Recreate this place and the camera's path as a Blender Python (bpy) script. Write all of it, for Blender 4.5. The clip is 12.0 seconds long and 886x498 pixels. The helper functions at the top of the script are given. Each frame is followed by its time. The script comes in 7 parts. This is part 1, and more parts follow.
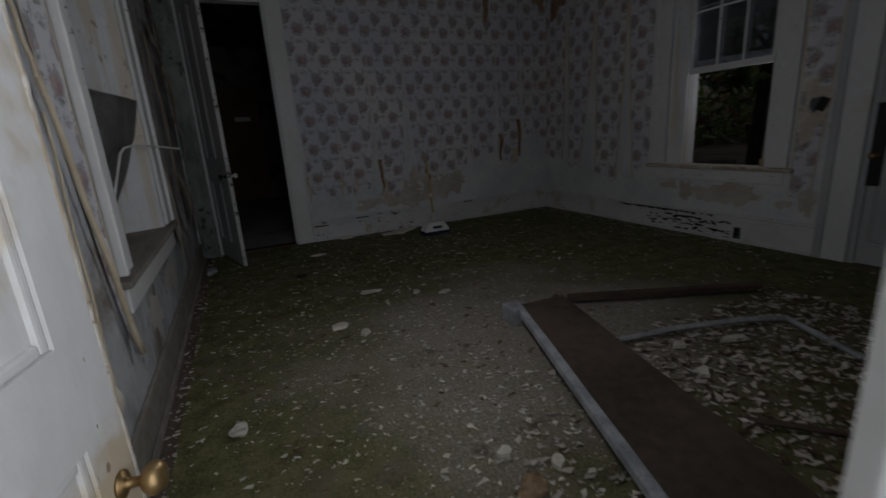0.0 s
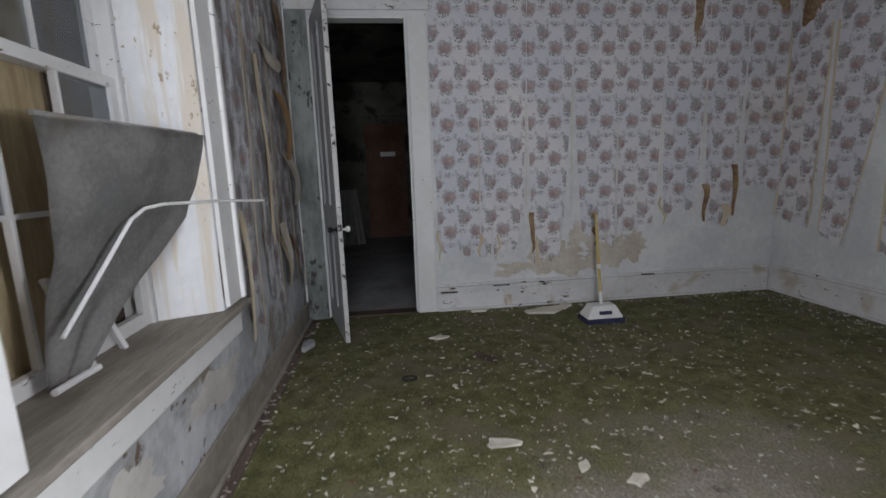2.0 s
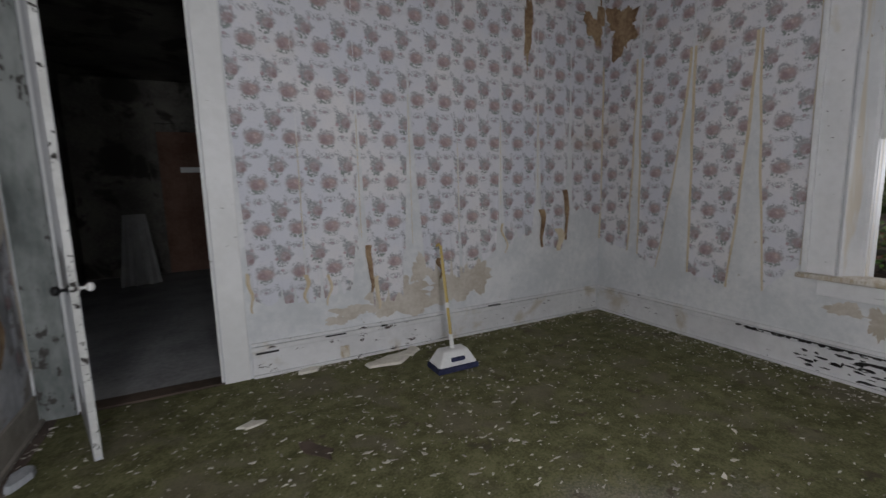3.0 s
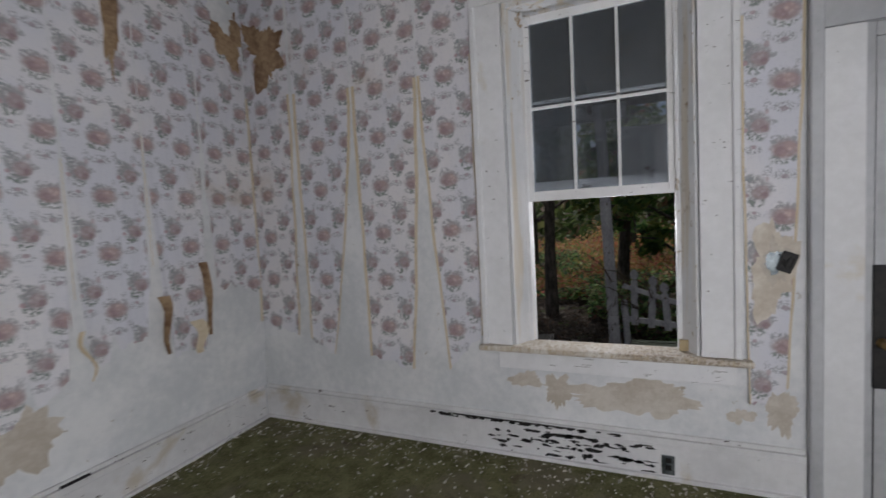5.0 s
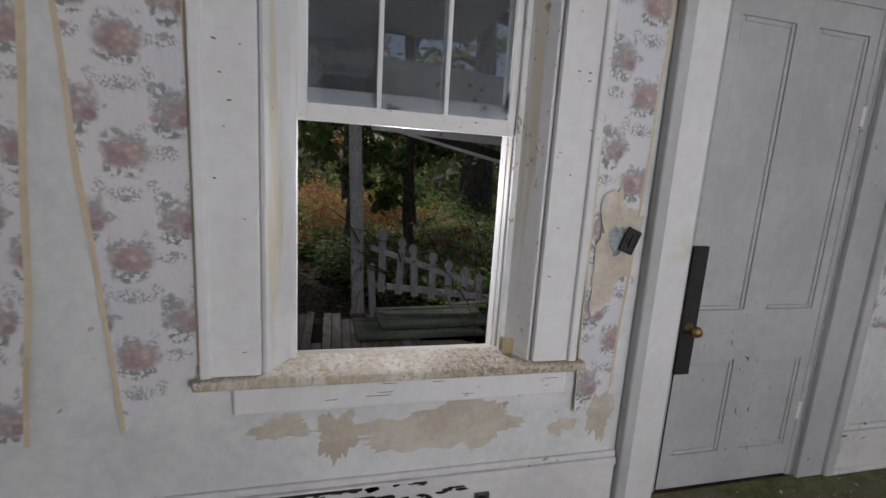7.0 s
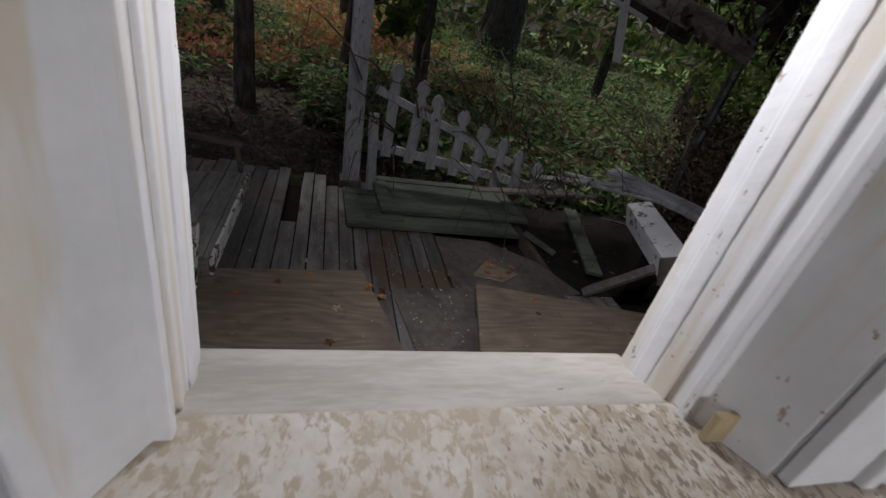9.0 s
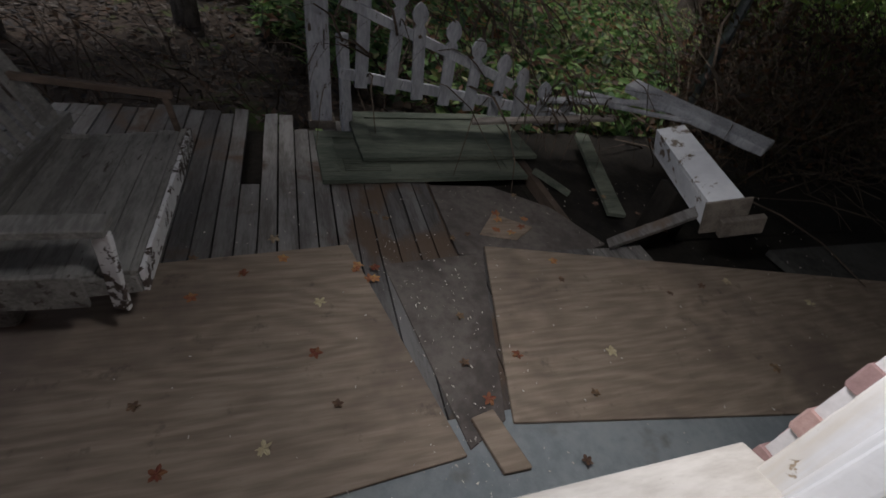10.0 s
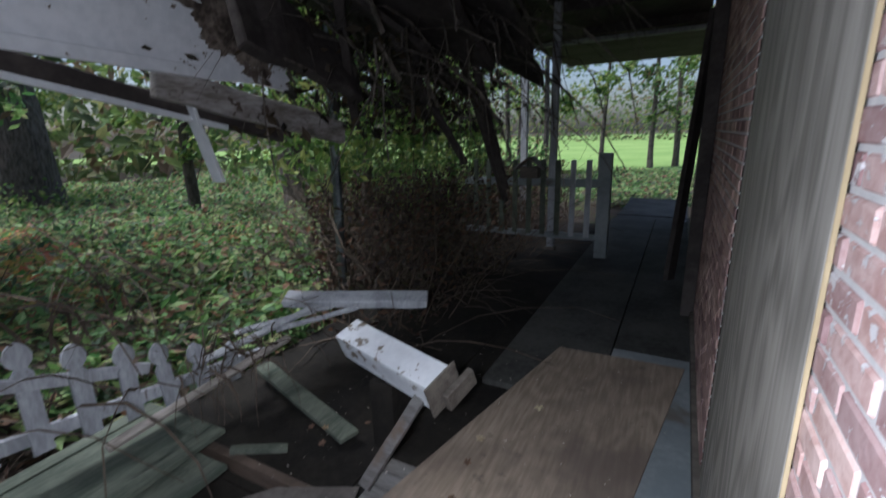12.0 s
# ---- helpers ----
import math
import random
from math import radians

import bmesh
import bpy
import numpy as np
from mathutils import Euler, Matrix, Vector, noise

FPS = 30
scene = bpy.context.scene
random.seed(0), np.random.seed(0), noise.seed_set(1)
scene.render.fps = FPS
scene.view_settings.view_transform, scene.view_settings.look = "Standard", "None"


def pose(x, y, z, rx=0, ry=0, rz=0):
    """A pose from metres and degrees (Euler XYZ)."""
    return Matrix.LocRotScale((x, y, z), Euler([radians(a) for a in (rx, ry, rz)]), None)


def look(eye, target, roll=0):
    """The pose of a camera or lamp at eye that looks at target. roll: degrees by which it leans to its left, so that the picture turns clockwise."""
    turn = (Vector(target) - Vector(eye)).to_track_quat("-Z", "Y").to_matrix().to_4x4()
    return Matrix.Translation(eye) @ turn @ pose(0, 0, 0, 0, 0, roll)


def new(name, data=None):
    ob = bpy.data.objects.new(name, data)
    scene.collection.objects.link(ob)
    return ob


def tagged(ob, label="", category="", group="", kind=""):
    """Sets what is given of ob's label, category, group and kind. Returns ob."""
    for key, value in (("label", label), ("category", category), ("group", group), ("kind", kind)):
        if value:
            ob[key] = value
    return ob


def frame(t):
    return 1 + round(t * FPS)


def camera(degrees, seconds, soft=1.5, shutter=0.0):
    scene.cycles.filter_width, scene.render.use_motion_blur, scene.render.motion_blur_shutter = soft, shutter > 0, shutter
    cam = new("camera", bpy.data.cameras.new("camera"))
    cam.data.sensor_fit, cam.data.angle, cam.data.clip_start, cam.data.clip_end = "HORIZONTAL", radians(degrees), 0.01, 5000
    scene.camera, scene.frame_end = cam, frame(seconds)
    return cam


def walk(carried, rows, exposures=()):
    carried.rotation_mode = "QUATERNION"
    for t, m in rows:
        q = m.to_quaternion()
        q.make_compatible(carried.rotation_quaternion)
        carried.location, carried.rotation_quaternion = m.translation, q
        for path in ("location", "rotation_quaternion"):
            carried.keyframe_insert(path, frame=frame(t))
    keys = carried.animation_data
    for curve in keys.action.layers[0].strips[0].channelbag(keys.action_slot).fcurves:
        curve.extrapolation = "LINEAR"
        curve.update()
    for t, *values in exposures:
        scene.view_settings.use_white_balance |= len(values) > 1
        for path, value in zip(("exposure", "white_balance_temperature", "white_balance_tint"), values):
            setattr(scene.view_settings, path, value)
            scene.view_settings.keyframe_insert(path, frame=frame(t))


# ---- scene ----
cam = camera(90.1, 12.0, shutter=0.25)
PATH = [
    (0, (1.146, 1.422, 1.299), (1.928, 3.191, 0.79), -3.9),
    (0.5, (1.215, 1.743, 1.328), (1.728, 3.614, 0.844), -3.7),
    (1, (1.277, 2.123, 1.334), (1.88, 3.973, 0.871), -2.8),
    (1.5, (1.381, 2.482, 1.342), (1.838, 4.383, 0.92), -3.3),
    (2, (1.494, 2.904, 1.428), (1.71, 4.864, 1.092), -2.0),
    (2.5, (1.542, 3.314, 1.529), (2.026, 5.241, 1.297), -0.8),
    (3, (1.743, 3.65, 1.498), (2.651, 5.409, 1.214), -1.5),
    (3.2, (1.817, 3.808, 1.518), (2.814, 5.516, 1.215), -1.9),
    (4.8, (2.715, 4.383, 1.652), (4.488, 5.298, 1.503), -3.6),
    (5, (2.822, 4.4, 1.639), (4.66, 5.177, 1.51), -3.0),
    (5.5, (3.109, 4.583, 1.636), (5.097, 4.775, 1.528), -1.3),
    (6, (3.384, 4.677, 1.634), (5.378, 4.611, 1.487), 0.5),
    (6.5, (3.719, 4.78, 1.613), (5.685, 4.518, 1.361), 2.4),
    (7, (4.034, 4.883, 1.579), (5.942, 4.402, 1.225), 3.5),
    (7.2, (4.159, 4.897, 1.578), (6.036, 4.327, 1.188), 4.6),
    (8.8, (5.257, 4.868, 1.428), (6.925, 4.293, 0.487), 13.3),
    (9, (5.393, 4.859, 1.38), (7.049, 4.294, 0.411), 14.0),
    (9.5, (5.665, 4.808, 1.354), (7.258, 4.299, 0.257), 14.6),
    (10, (5.922, 4.781, 1.331), (7.34, 4.172, 0.059), 12.3),
    (10.5, (6.113, 4.713, 1.309), (7.406, 4.034, -0.057), 8.2),
    (11, (6.281, 4.596, 1.327), (7.567, 3.684, 0.096), 3.6),
    (11.5, (6.328, 4.484, 1.42), (7.415, 3.087, 0.487), -0.1),
    (12, (6.294, 4.454, 1.496), (7.214, 2.751, 0.992), -1.6),
]
walk(cam, [(t, look(eye, target, roll)) for t, eye, target, roll in PATH],
     exposures=[(0, -4.4, 6400, 11), (0.5, -3.65, 6350, 12), (1.0, -2.7, 6350, 12), (1.5, -2.1, 6350, 12), (2.0, -1.82, 6350, 12), (2.5, -2.03, 6350, 12), (3.2, -1.52, 6450, 12), (4.8, -1.25, 6420, 13), (5.5, -1.18, 6380, 13), (6.5, -1.22, 6400, 13), (7.2, -1.18, 6550, 13), (8.8, -1.28, 6500, 15), (9.6, -1.75, 6400, 15), (10.3, -0.35, 6500, 14), (11.0, 0.3, 6500, 14), (12.0, 0.12, 5700, 12)])

# ---- world, sun, lamps ----
world = bpy.data.worlds.new("overcast_sky")
scene.world = world
world.use_nodes = True
wn = world.node_tree
sky = wn.nodes.new("ShaderNodeTexSky")
sky.sky_type, sky.sun_disc = 'NISHITA', False
sky.sun_elevation, sky.sun_rotation = radians(70), radians(60)
sky.air_density, sky.dust_density = 1.0, 4.0
wn.links.new(sky.outputs[0], wn.nodes["Background"].inputs[0])
wn.nodes["Background"].inputs[1].default_value = 0.15


def lamp(name, kind, m, energy, colour, **kw):
    data = bpy.data.lights.new(name, kind)
    data.energy, data.color = energy, colour
    for k, v in kw.items():
        if k == "size":
            data.size = v
        elif k == "size_y":
            data.shape = 'RECTANGLE'
            data.size_y = v
        elif k == "radius":
            data.shadow_soft_size = v
        elif k == "angle":
            data.angle = v
        elif k == "cone":
            data.spot_size, data.spot_blend = radians(v), 0.9
    ob = new(name, data)
    ob.matrix_world = m
    return ob


sun_dir = Vector((math.cos(radians(70)) * 0.87, math.cos(radians(70)) * 0.5, math.sin(radians(70))))
lamp("sun", 'SUN', look(sun_dir * 30, (0, 0, 0)), 4.8, (1.0, 0.98, 0.95), angle=radians(14))
# daylight of the open entry behind the walker
lamp("entry_daylight", 'AREA', look((1.42, 0.92, 1.5), (1.05, 3.0, 1.15)), 360, (0.93, 0.96, 1.0), size=0.85, size_y=2.0)
# fixed lamps added at two stops, standing in for the walker's moving torch
lamp("torch_stand_in", 'POINT', pose(1.95, 3.3, 1.45), 225, (0.96, 0.97, 1.0), radius=0.12)
lamp("torch_beam_stand_in", 'SPOT', look((2.0, 3.45, 1.45), (5.2, 5.9, 1.25)), 120, (0.97, 0.97, 1.0), radius=0.12, cone=105)
lamp("torch_stand_in", 'POINT', pose(6.45, 4.5, 1.5), 52, (0.96, 0.97, 1.0), radius=0.08)
lamp("torch_beam_stand_in", 'SPOT', look((6.40, 4.55, 1.5), (7.05, 3.2, 0.0)), 80, (0.98, 0.97, 0.97), radius=0.08, cone=110)


# ---- materials ----
def tree_of(name, rough=0.8, metal=0.0):
    m = bpy.data.materials.new(name)
    m.use_nodes = True
    nt = m.node_tree
    b = nt.nodes["Principled BSDF"]
    b.inputs["Roughness"].default_value = rough
    b.inputs["Metallic"].default_value = metal
    b.inputs["Specular IOR Level"].default_value = 0.2 if rough >= 0.75 else 0.5
    return m, nt, b


def wire(nt, a, b):
    nt.links.new(a, b)


def coords(nt, scale=(1, 1, 1), rot=(0, 0, 0)):
    shared = nt.nodes.get("shared_place")
    tc = nt.nodes.new("ShaderNodeTexCoord")
    mp = nt.nodes.new("ShaderNodeMapping")
    mp.inputs["Scale"].default_value = scale
    mp.inputs["Rotation"].default_value = rot
    wire(nt, shared.outputs["Position"] if shared else tc.outputs["Object"], mp.inputs[0])
    return mp.outputs[0]


def noise_of(nt, vec, scale, detail=4, rough=0.55, distort=0.0):
    n = nt.nodes.new("ShaderNodeTexNoise")
    n.inputs["Scale"].default_value = scale
    n.inputs["Detail"].default_value = detail
    n.inputs["Roughness"].default_value = rough
    n.inputs["Distortion"].default_value = distort
    wire(nt, vec, n.inputs["Vector"])
    return n.outputs[0]


def mix(nt, fac, a, b):
    n = nt.nodes.new("ShaderNodeMix")
    n.data_type = 'RGBA'
    for sock, v in ((n.inputs[0], fac), (n.inputs[6], a), (n.inputs[7], b)):
        if isinstance(v, (int, float)):
            sock.default_value = v
        elif isinstance(v, tuple):
            sock.default_value = (*v, 1)
        else:
            wire(nt, v, sock)
    return n.outputs[2]


def ramp(nt, v, lo, hi):
    n = nt.nodes.new("ShaderNodeMapRange")
    n.interpolation_type = 'SMOOTHSTEP'
    n.inputs[1].default_value, n.inputs[2].default_value = lo, hi
    wire(nt, v, n.inputs[0])
    return n.outputs[0]


def calc(nt, op, a, b=0.0):
    n = nt.nodes.new("ShaderNodeMath")
    n.operation = op
    for i, v in enumerate((a, b)):
        if isinstance(v, (int, float)):
            n.inputs[i].default_value = v
        else:
            wire(nt, v, n.inputs[i])
    return n.outputs[0]


def bump(nt, b, height, strength=0.3, distance=0.01):
    n = nt.nodes.new("ShaderNodeBump")
    n.inputs["Strength"].default_value, n.inputs["Distance"].default_value = strength, distance
    wire(nt, height, n.inputs["Height"])
    wire(nt, n.outputs[0], b.inputs["Normal"])


def plain(name, c1, c2, big=1.5, fine=30, rough=0.8, metal=0.0, bumps=0.25, stretch=(1, 1, 1), chips=None, chip_at=0.66, chip_scale=9, chip_stretch=(1, 1, 1), each=False, stain=None, stain_at=0.6, stain_stretch=(1, 1, 1), island=False, world_place=False):
    """A worn surface: two colours mixed at two scales, with optional chips and stains of a third and fourth colour."""
    m, nt, b = tree_of(name, rough, metal)
    if world_place:
        nt.nodes.new("ShaderNodeNewGeometry").name = "shared_place"
    v = coords(nt, stretch)
    n1, n2 = noise_of(nt, v, big), noise_of(nt, v, fine, 6, 0.65)
    f = calc(nt, 'ADD', calc(nt, 'MULTIPLY', n1, 0.6), calc(nt, 'MULTIPLY', n2, 0.4))
    col = mix(nt, ramp(nt, f, 0.36, 0.64), c1, c2)
    if each or island:
        if island:
            r = nt.nodes.new("ShaderNodeNewGeometry").outputs["Random Per Island"]
        else:
            r = nt.nodes.new("ShaderNodeObjectInfo").outputs["Random"]
        hs = nt.nodes.new("ShaderNodeHueSaturation")
        wire(nt, calc(nt, 'ADD', calc(nt, 'MULTIPLY', r, 0.75), 0.62), hs.inputs["Value"])
        wire(nt, calc(nt, 'ADD', calc(nt, 'MULTIPLY', r, 0.03), 0.485), hs.inputs["Hue"])
        wire(nt, col, hs.inputs["Color"])
        col = hs.outputs[0]
    h = n2
    if stain:
        s = noise_of(nt, coords(nt, stain_stretch), 1.7, 5, 0.6, 0.4)
        col = mix(nt, ramp(nt, s, stain_at, stain_at + 0.12), col, stain)
    if chips:
        c = noise_of(nt, coords(nt, chip_stretch), chip_scale, 5, 0.7)
        c2n = noise_of(nt, coords(nt), 1.1, 2)
        k = ramp(nt, calc(nt, 'ADD', c, calc(nt, 'MULTIPLY', calc(nt, 'SUBTRACT', c2n, 0.5), 0.5)), chip_at, chip_at + 0.015)
        col = mix(nt, k, col, chips)
        h = calc(nt, 'SUBTRACT', calc(nt, 'MULTIPLY', n2, 0.5), k)
    wire(nt, col, b.inputs["Base Color"])
    wire(nt, ramp(nt, n2, 0.2, 1.1), b.inputs["Roughness"]) if rough < 0.4 else None
    bump(nt, b, h, bumps, 0.006)
    return m


def wallpaper(name, axis, dirty=False):
    """Faded floral paper: roses on a staggered grid with leaf sprays between, yellowed in places."""
    m, nt, b = tree_of(name, 0.85)
    v = coords(nt)
    wob = noise_of(nt, v, 22, 3)
    sep = nt.nodes.new("ShaderNodeSeparateXYZ")
    wire(nt, v, sep.inputs[0])
    u0, v0 = sep.outputs[axis], sep.outputs[2]
    fine = noise_of(nt, v, 60, 2)
    PU, PV = 0.275, 0.355
    U0, V0 = ((2.07, 1.54), (6.65, 2.63))[axis]
    ground = mix(nt, ramp(nt, noise_of(nt, v, 1.6, 4), 0.35, 0.7), (0.64, 0.65, 0.70), (0.73, 0.715, 0.72))
    ground = mix(nt, calc(nt, 'MULTIPLY', ramp(nt, fine, 0.5, 0.85), 0.5), ground, (0.50, 0.50, 0.57))

    def blob(ou, ov, r, rag, su=1.0, sv=1.0):
        fu = calc(nt, 'SUBTRACT', calc(nt, 'FRACT', calc(nt, 'DIVIDE', calc(nt, 'ADD', u0, 100 * PU - U0 - (ou - 0.5) * PU), PU)), 0.5)
        fv = calc(nt, 'SUBTRACT', calc(nt, 'FRACT', calc(nt, 'DIVIDE', calc(nt, 'ADD', v0, 100 * PV - V0 - (ov - 0.5) * PV), PV)), 0.5)
        du, dv = calc(nt, 'MULTIPLY', fu, PU * su), calc(nt, 'MULTIPLY', fv, PV * sv)
        d = calc(nt, 'SQRT', calc(nt, 'ADD', calc(nt, 'MULTIPLY', du, du), calc(nt, 'MULTIPLY', dv, dv)))
        d = calc(nt, 'ADD', d, calc(nt, 'MULTIPLY', calc(nt, 'SUBTRACT', wob, 0.5), rag))
        return calc(nt, 'SUBTRACT', 1.0, ramp(nt, d, r * 0.66, r * 1.06))

    flip = -1 if axis == 0 else 1
    vor = nt.nodes.new("ShaderNodeTexVoronoi")
    vor.inputs["Scale"].default_value = 42
    wire(nt, v, vor.inputs["Vector"])
    petal = ramp(nt, vor.outputs["Distance"], 0.15, 0.62)
    leafy = ramp(nt, noise_of(nt, v, 58, 2), 0.44, 0.54)
    sprig = ramp(nt, noise_of(nt, v, 95, 2), 0.47, 0.55)
    haze = ramp(nt, noise_of(nt, v, 40, 2), 0.25, 0.58)
    col = ground
    green, sage, wine = (0.19, 0.225, 0.205), (0.28, 0.295, 0.315), (0.24, 0.16, 0.175)
    # leaves and sprigs: place, radius, stretch across and upright, strength
    for ou, ov, r, wu, wv, gate, c, k in (
            (0.02, -0.13, 0.040, 0.55, 1.1, leafy, green, 0.85), (0.10, 0.13, 0.038, 0.75, 0.9, leafy, sage, 0.8), (-0.16, 0.12, 0.028, 0.9, 0.9, leafy, sage, 0.7), (0.0, 0.02, 0.066, 0.76, 1.05, haze, (0.36, 0.33, 0.345), 0.8),
            (0.50, 0.25, 0.042, 0.8, 1.0, leafy, green, 0.9), (0.56, 0.50, 0.044, 1.0, 0.75, leafy, green, 0.65), (0.24, 0.42, 0.026, 0.8, 1.3, leafy, sage, 0.7), (0.62, 0.60, 0.026, 0.9, 0.9, leafy, sage, 0.75), (0.45, 0.42, 0.064, 0.92, 0.86, haze, (0.32, 0.31, 0.325), 0.85),
            (0.02, 0.63, 0.042, 0.62, 1.3, sprig, sage, 0.75), (0.55, 0.03, 0.034, 0.62, 1.2, sprig, sage, 0.75), (0.72, 0.70, 0.024, 1.0, 0.7, sprig, sage, 0.7), (0.30, 0.68, 0.022, 1.0, 0.6, sprig, sage, 0.6), (0.80, 0.25, 0.020, 1.0, 1.0, sprig, sage, 0.5)):
        col = mix(nt, calc(nt, 'MULTIPLY', calc(nt, 'MULTIPLY', blob(ou * flip, ov, r, 0.035, wu, wv), gate), k), col, c)
    # roses: a dark heart under paler petals
    for ou, ov, r, wu, wv, c, k in (
            (0.0, 0.0, 0.056, 0.78, 1.12, (0.48, 0.375, 0.365), 0.8), (0.07, -0.03, 0.030, 0.85, 1.0, (0.36, 0.255, 0.26), 0.6), (-0.06, 0.04, 0.026, 0.9, 1.0, (0.60, 0.47, 0.44), 0.7),
            (0.41, 0.38, 0.044, 0.95, 0.95, (0.46, 0.375, 0.375), 0.75), (0.34, 0.33, 0.022, 1.0, 1.0, (0.32, 0.23, 0.235), 0.7), (0.66, 0.34, 0.014, 1.0, 1.0, (0.48, 0.32, 0.34), 0.8), (0.30, 0.58, 0.013, 1.0, 0.7, (0.50, 0.38, 0.40), 0.6), (0.52, 0.07, 0.013, 0.8, 1.0, (0.46, 0.34, 0.38), 0.7), (0.02, 0.60, 0.014, 0.7, 1.0, (0.40, 0.33, 0.38), 0.7)):
        inner = mix(nt, calc(nt, 'MULTIPLY', petal, 0.42), c, wine)
        col = mix(nt, calc(nt, 'MULTIPLY', blob(ou * flip, ov, r, 0.022, wu, wv), k), col, inner)
    st = noise_of(nt, v, 0.9, 5, 0.65)
    col = mix(nt, calc(nt, 'MULTIPLY', ramp(nt, st, 0.58, 0.78), 0.6), col, (0.38, 0.27, 0.15))
    if dirty:
        grime = calc(nt, 'MULTIPLY', ramp(nt, noise_of(nt, coords(nt, (1, 3, 0.7)), 3.2, 5, 0.65), 0.36, 0.62), 0.75)
        col = mix(nt, grime, col, (0.17, 0.155, 0.15))
    wire(nt, col, b.inputs["Base Color"])
    bump(nt, b, noise_of(nt, coords(nt, (2, 2, 0.6)), 4, 3), 0.6, 0.02)
    return m


paper_x, paper_y = wallpaper("floral_paper_x", 0), wallpaper("floral_paper_y", 1)
paper_w = wallpaper("grimy_floral_paper", 1, True)
beige_paper = plain("torn_paper_backing", (0.55, 0.46, 0.32), (0.66, 0.58, 0.44), 4, 40)
orange_paper = plain("rust_stained_paper", (0.42, 0.24, 0.10), (0.60, 0.42, 0.24), 4, 25)
pale_backing = plain("pale_paper_backing", (0.52, 0.46, 0.38), (0.70, 0.66, 0.58), 4, 25)
ochre_paper = plain("water_stained_paper", (0.15, 0.085, 0.05), (0.40, 0.29, 0.18), 3, 25)
plaster = plain("white_plaster", (0.58, 0.60, 0.615), (0.74, 0.745, 0.75), 2.2, 18, 0.85, stain=(0.50, 0.44, 0.34), stain_at=0.66, chips=(0.40, 0.36, 0.30), chip_at=0.715, chip_scale=11, bumps=0.4)
grimy_plaster = plain("grimy_plaster", (0.34, 0.35, 0.365), (0.58, 0.59, 0.61), 3, 16, 0.85, stretch=(1, 1, 0.7), stain=(0.24, 0.21, 0.18), stain_at=0.50, chips=(0.16, 0.12, 0.09), chip_at=0.66, chip_scale=7, bumps=0.6)
worn_door = plain("worn_entry_paint", (0.62, 0.62, 0.61), (0.74, 0.74, 0.745), 2, 14, 0.6, stretch=(1, 1, 0.5), stain=(0.52, 0.44, 0.32), stain_at=0.52, chips=(0.30, 0.22, 0.15), chip_at=0.665, chip_scale=12, chip_stretch=(1, 1, 0.5), bumps=0.6)
bare_plaster = plain("bare_plaster", (0.46, 0.41, 0.34), (0.62, 0.58, 0.52), 4, 30)
cream_flake = plain("plaster_flake", (0.40, 0.37, 0.32), (0.60, 0.57, 0.51), 5, 60, island=True)
white_paint = plain("chipped_white_paint", (0.70, 0.70, 0.69), (0.78, 0.78, 0.78), 1.5, 14, 0.55, chips=(0.08, 0.06, 0.05), chip_at=0.69, chip_scale=20, chip_stretch=(0.5, 0.5, 1.7), bumps=0.3, stain=(0.56, 0.51, 0.42), stain_at=0.68)
door_paint = plain("grey_white_door_paint", (0.40, 0.41, 0.425), (0.49, 0.50, 0.515), 2, 18, 0.5, chips=(0.1, 0.07, 0.05), chip_at=0.72, chip_scale=24, bumps=0.25)
base_paint = plain("flaking_baseboard_paint", (0.60, 0.60, 0.605), (0.72, 0.72, 0.725), 2.5, 18, 0.6, stain=(0.50, 0.45, 0.37), stain_at=0.6, chips=(0.05, 0.032, 0.026), chip_at=0.64, chip_scale=16, chip_stretch=(0.5, 0.5, 1.5), bumps=0.5)
sill_paint = plain("worn_sill_paint", (0.50, 0.44, 0.36), (0.68, 0.65, 0.59), 5, 34, 0.6, chips=(0.30, 0.24, 0.18), chip_at=0.60, chip_scale=62, chip_stretch=(0.6, 1, 1), bumps=0.5, stain=(0.46, 0.385, 0.28), stain_at=0.47, stain_stretch=(20, 26, 8))
